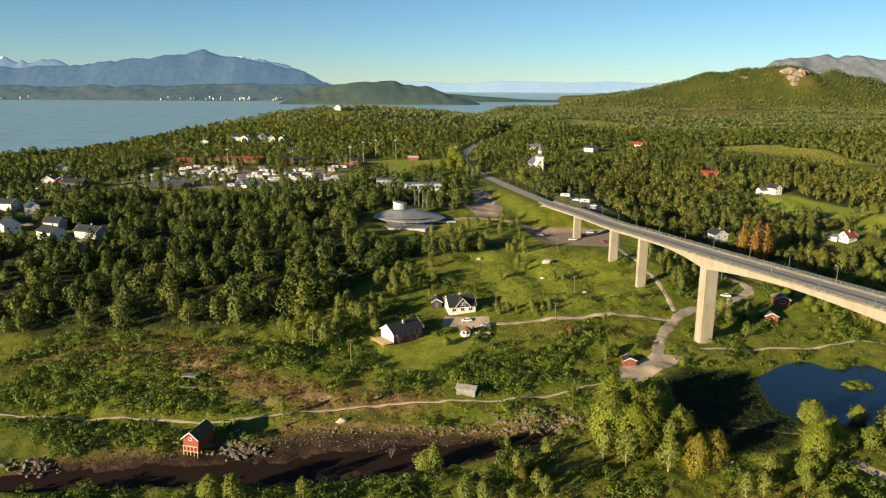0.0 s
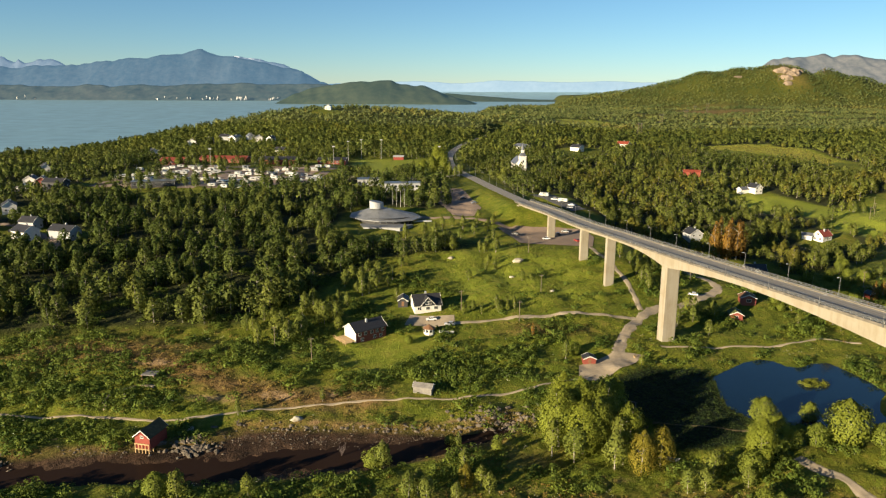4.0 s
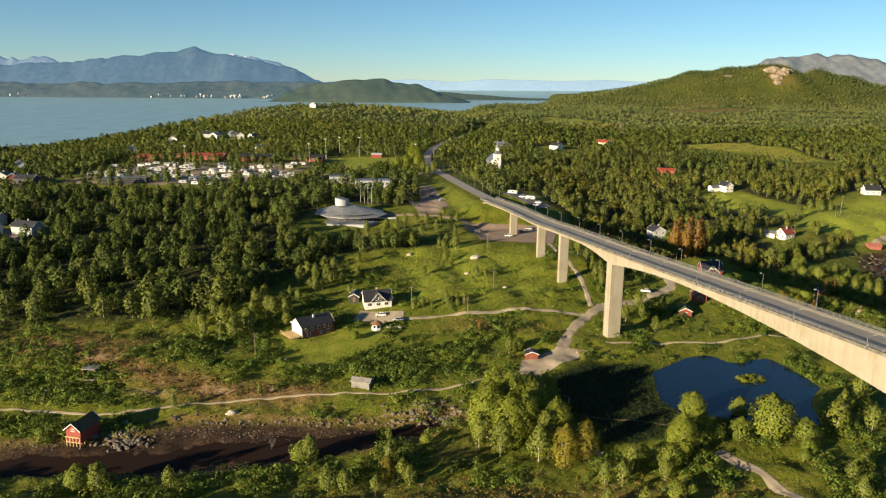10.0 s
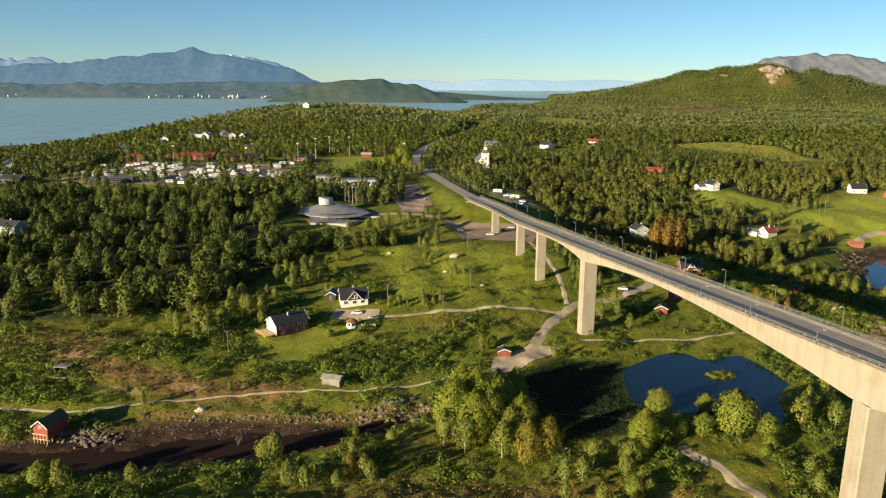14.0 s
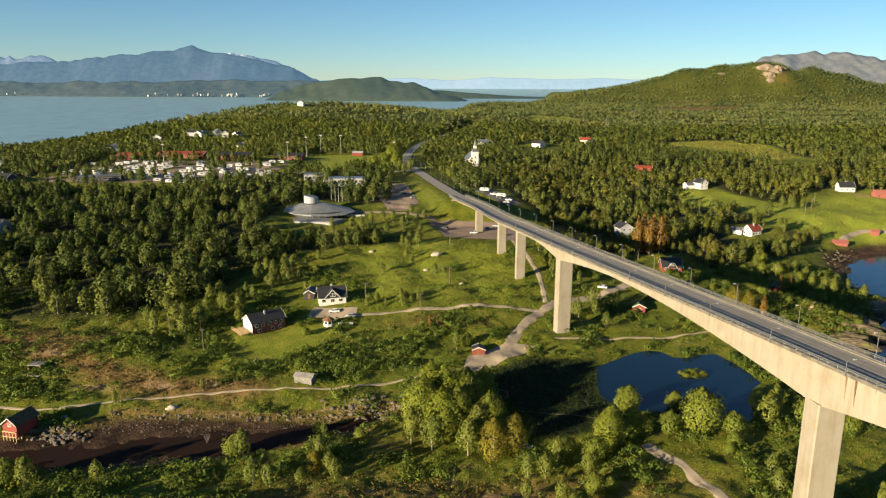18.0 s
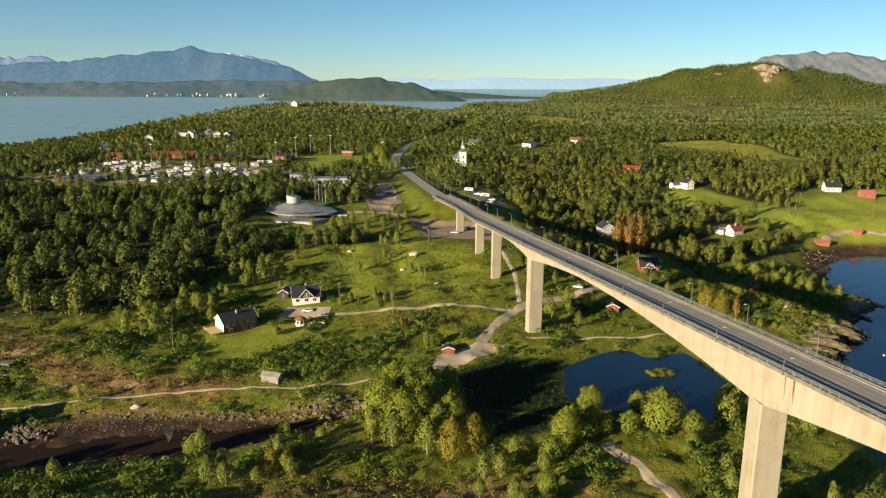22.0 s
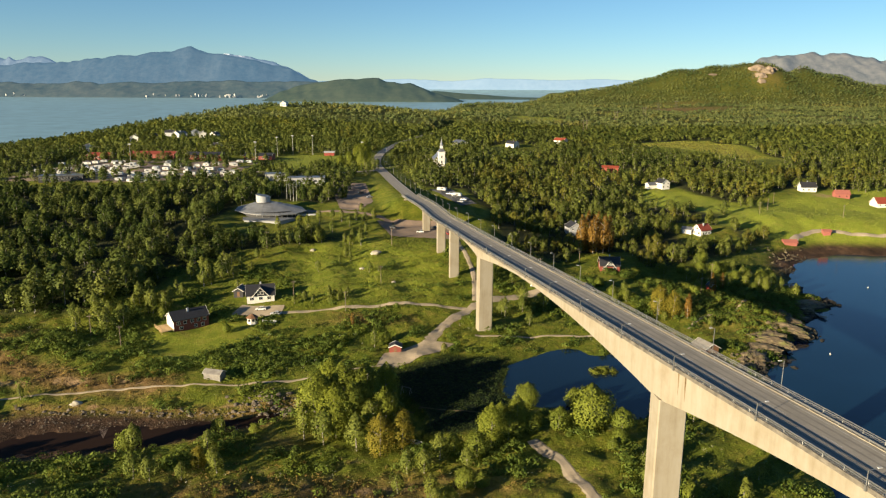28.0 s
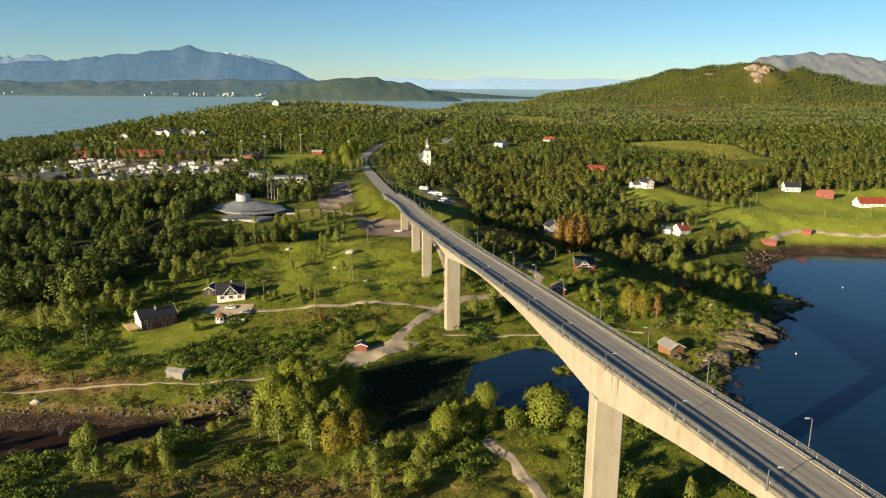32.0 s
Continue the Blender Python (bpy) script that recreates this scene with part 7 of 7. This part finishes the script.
def spots_of(x, y, rng, lo, hi, tint0):
    return np.stack([x, y, height(x, y), rng.uniform(lo, hi, len(x)), np.clip(tint0 + 0.2 * waves(x, y, 30, 91) + rng.normal(0, 0.16, len(x)), 0, 0.94)], 1)


x, y, r = jittered(-190, 270, 118, 346, 2.3, 21)
thick = waves(x, y, 34, 88) + 0.6 * waves(x, y, 13, 89)
heathy = heath_mask(x, y) + 1.3 * np.exp(-(((x - 66) / 40) ** 2 + ((y - 148) / 10) ** 2))
marsh = np.exp(-(((x - 90) / 15) ** 2 + ((y - 214) / 15) ** 2))
meadow = poly_distance(x, y, [(28, 284), (95, 284), (88, 345), (40, 372), (10, 345)]) < 0
lush = np.exp(-(((x + 118) / 46) ** 2 + ((y - 220) / 34) ** 2))
rate = 0.05 + 1.5 * np.clip(thick - 0.30 + 1.7 * lush + 1.6 * np.exp(-(((x + 40) / 20) ** 2 + ((y - 247) / 15) ** 2)) + 1.2 * np.exp(-(((x - 6) / 14) ** 2 + ((y - 227) / 6) ** 2)), 0, 0.6) - 0.75 * heathy - 0.9 * marsh - 0.5 * meadow - 0.35 * ((y > 296) & (x < 100))
rate = rate + 0.5 * np.exp(-(((x - 214) / 24) ** 2 + ((y - 286) / 28) ** 2)) + 0.7 * np.exp(-(((x - 30) / 22) ** 2 + ((y - 236) / 12) ** 2)) + (0.10 + 0.3 * np.clip(waves(x, y, 24, 93) + 0.2, 0, 1)) * (y < 176) * (x < 8) + 0.4 * np.exp(-(((x + 90) / 40) ** 2 + ((y - 212) / 9) ** 2))
keep = (r.uniform(size=len(x)) < np.clip((rate - 0.08) * 2.4, 0.03, 0.92)) & ~bare(x, y) & ~lawn(x, y) & (np.abs(x - 50) < 40 + y * 0.72)
scatter("thicket", spots_of(x[keep], y[keep], r, 0.4, 1.25, 0.42), shrub_t, "dense green willow scrub and tall herbs", "shrubs", [M_SHRUB, M_BARK])
x, y, r = jittered(-190, 260, 120, 372, 1.8, 22)
heathy = heath_mask(x, y)
marsh = np.exp(-(((x - 90) / 15) ** 2 + ((y - 214) / 15) ** 2))
keep = (r.uniform(size=len(x)) < 0.34 + 0.25 * waves(x, y, 22, 92) + 0.22 * ((y > 282) & (x > 5) & (x < 100)) - 0.3 * heathy - 0.5 * marsh) & ~bare(x, y) & ~lawn(x, y) & (np.abs(x - 50) < 30 + y * 0.68)
scatter("meadow_growth", spots_of(x[keep], y[keep], r, 0.3, 0.8, 0.5), low_t, "rough meadow grass and herbs in evening sun", "grass", [M_HERB, M_BARK])
# reed island in the pond
r = np.random.RandomState(5)
a, f = r.uniform(0, 6.28, 40), np.sqrt(r.uniform(0, 1, 40))
sp = np.stack([143 + 4.4 * f * np.cos(a), 222.5 + 2.6 * f * np.sin(a), np.full(40, -0.1), r.uniform(0.4, 0.8, 40), r.uniform(0.4, 0.8, 40)], 1)
scatter("reed_island", sp, shrub_t, "small bushy green islet in the pond", "shrubs", [M_HERB, M_BARK])
# brown tussocks on the heath and along the banks
M_TUFT = leaf_material("dry_heath_tussocks", (0.150, 0.098, 0.026), (0.30, 0.205, 0.062), (1.3, 0.9, 0.6))
tuft_t = [template(640 + k, 0.75, 1.0, 3, 15, 0.42, 0.0, stem=False) for k in range(5)]
x, y, r = jittered(-190, 240, 122, 290, 1.5, 23)
dry = heath_mask(x, y) + 0.7 * np.exp(-(((x - 52) / 40) ** 2 + ((y - 151) / 9) ** 2)) + 0.6 * np.exp(-(((x - 56) / 18) ** 2 + ((y - 265) / 5) ** 2)) + 0.35 * np.exp(-(((x - 222) / 26) ** 2 + ((y - 278) / 30) ** 2)) + 0.5 * np.exp(-(((x - 20) / 30) ** 2 + ((y - 163) / 5) ** 2))
keep = (r.uniform(size=len(x)) < 0.75 * dry + 0.25 * dry * waves(x, y, 12, 94)) & ~bare(x, y) & ~lawn(x, y)
scatter("heath_tussocks", spots_of(x[keep], y[keep], r, 0.4, 1.1, 0.4), tuft_t, "brown and ochre heath tussocks on the slope", "grass", [M_TUFT, M_BARK])
# flowering umbels among the scrub
M_UMBEL = plain("white_umbel_flowers", (0.62, 0.62, 0.50), (0.45, 0.46, 0.34), 0.8, 3.0)
flower_t = [template(660 + k, 1.3, 0.9, 3, 6, 0.17, 0.7, stem=False) for k in range(4)]
x, y, r = jittered(-150, 170, 124, 262, 2.6, 24)
keep = (r.uniform(size=len(x)) < 0.03 + 0.14 * np.clip(waves(x, y, 30, 95), 0, 1)) & ~bare(x, y) & ~lawn(x, y) & (heath_mask(x, y) < 0.3)
scatter("umbel_flowers", spots_of(x[keep], y[keep], r, 0.8, 1.5, 0.5), flower_t, "white flowering umbels above the scrub", "flowers", [M_UMBEL, M_BARK])
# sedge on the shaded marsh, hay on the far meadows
# Sedge green darkened for the tree shade over the marsh.
M_SEDGE = leaf_material("shade_dark_sedge", (0.024, 0.044, 0.010), (0.056, 0.082, 0.018), (1.2, 0.9, 0.6))
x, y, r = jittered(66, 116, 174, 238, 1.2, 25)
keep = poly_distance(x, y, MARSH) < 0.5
scatter("marsh_sedge", spots_of(x[keep], y[keep], r, 0.3, 0.7, 0.45), low_t, "low sedge on the marsh, darkened green for tree shade", "grass", [M_SEDGE, M_BARK])
M_HAY = leaf_material("ripe_hay_grass", (0.20, 0.205, 0.035), (0.31, 0.30, 0.06), (1.3, 0.9, 0.6))
x, y, r = jittered(280, 430, 620, 850, 3.4, 26)
keep = poly_distance(x, y, [(300, 796), (335, 822), (410, 842), (416, 775), (420, 700), (385, 676), (368, 735), (335, 768)]) < 0
x2, y2, r2 = jittered(262, 640, 410, 560, 3.6, 27)
keep2 = (poly_distance(x2, y2, [(265, 440), (300, 415), (420, 415), (640, 440), (620, 560), (400, 540), (330, 500)]) < -3) & (r2.uniform(size=len(x2)) < 0.4)
for bx, by in ((373, 537), (390, 519), (407, 490), (329, 425), (380, 522)):
    keep2 &= np.hypot(x2 - bx, y2 - by) > 13
keep2 &= line_distance(x2, y2, [(303, 414), (326, 430), (365, 421), (460, 418), (640, 424)]) > 5
hay = np.vstack([spots_of(x[keep], y[keep], r, 0.7, 1.2, 0.6), spots_of(x2[keep2], y2[keep2], r2, 0.4, 0.8, 0.45)])
scatter("hay_meadow", hay, low_t, "tall yellow-green hay on the hillside meadows", "grass", [M_HAY, M_BARK])
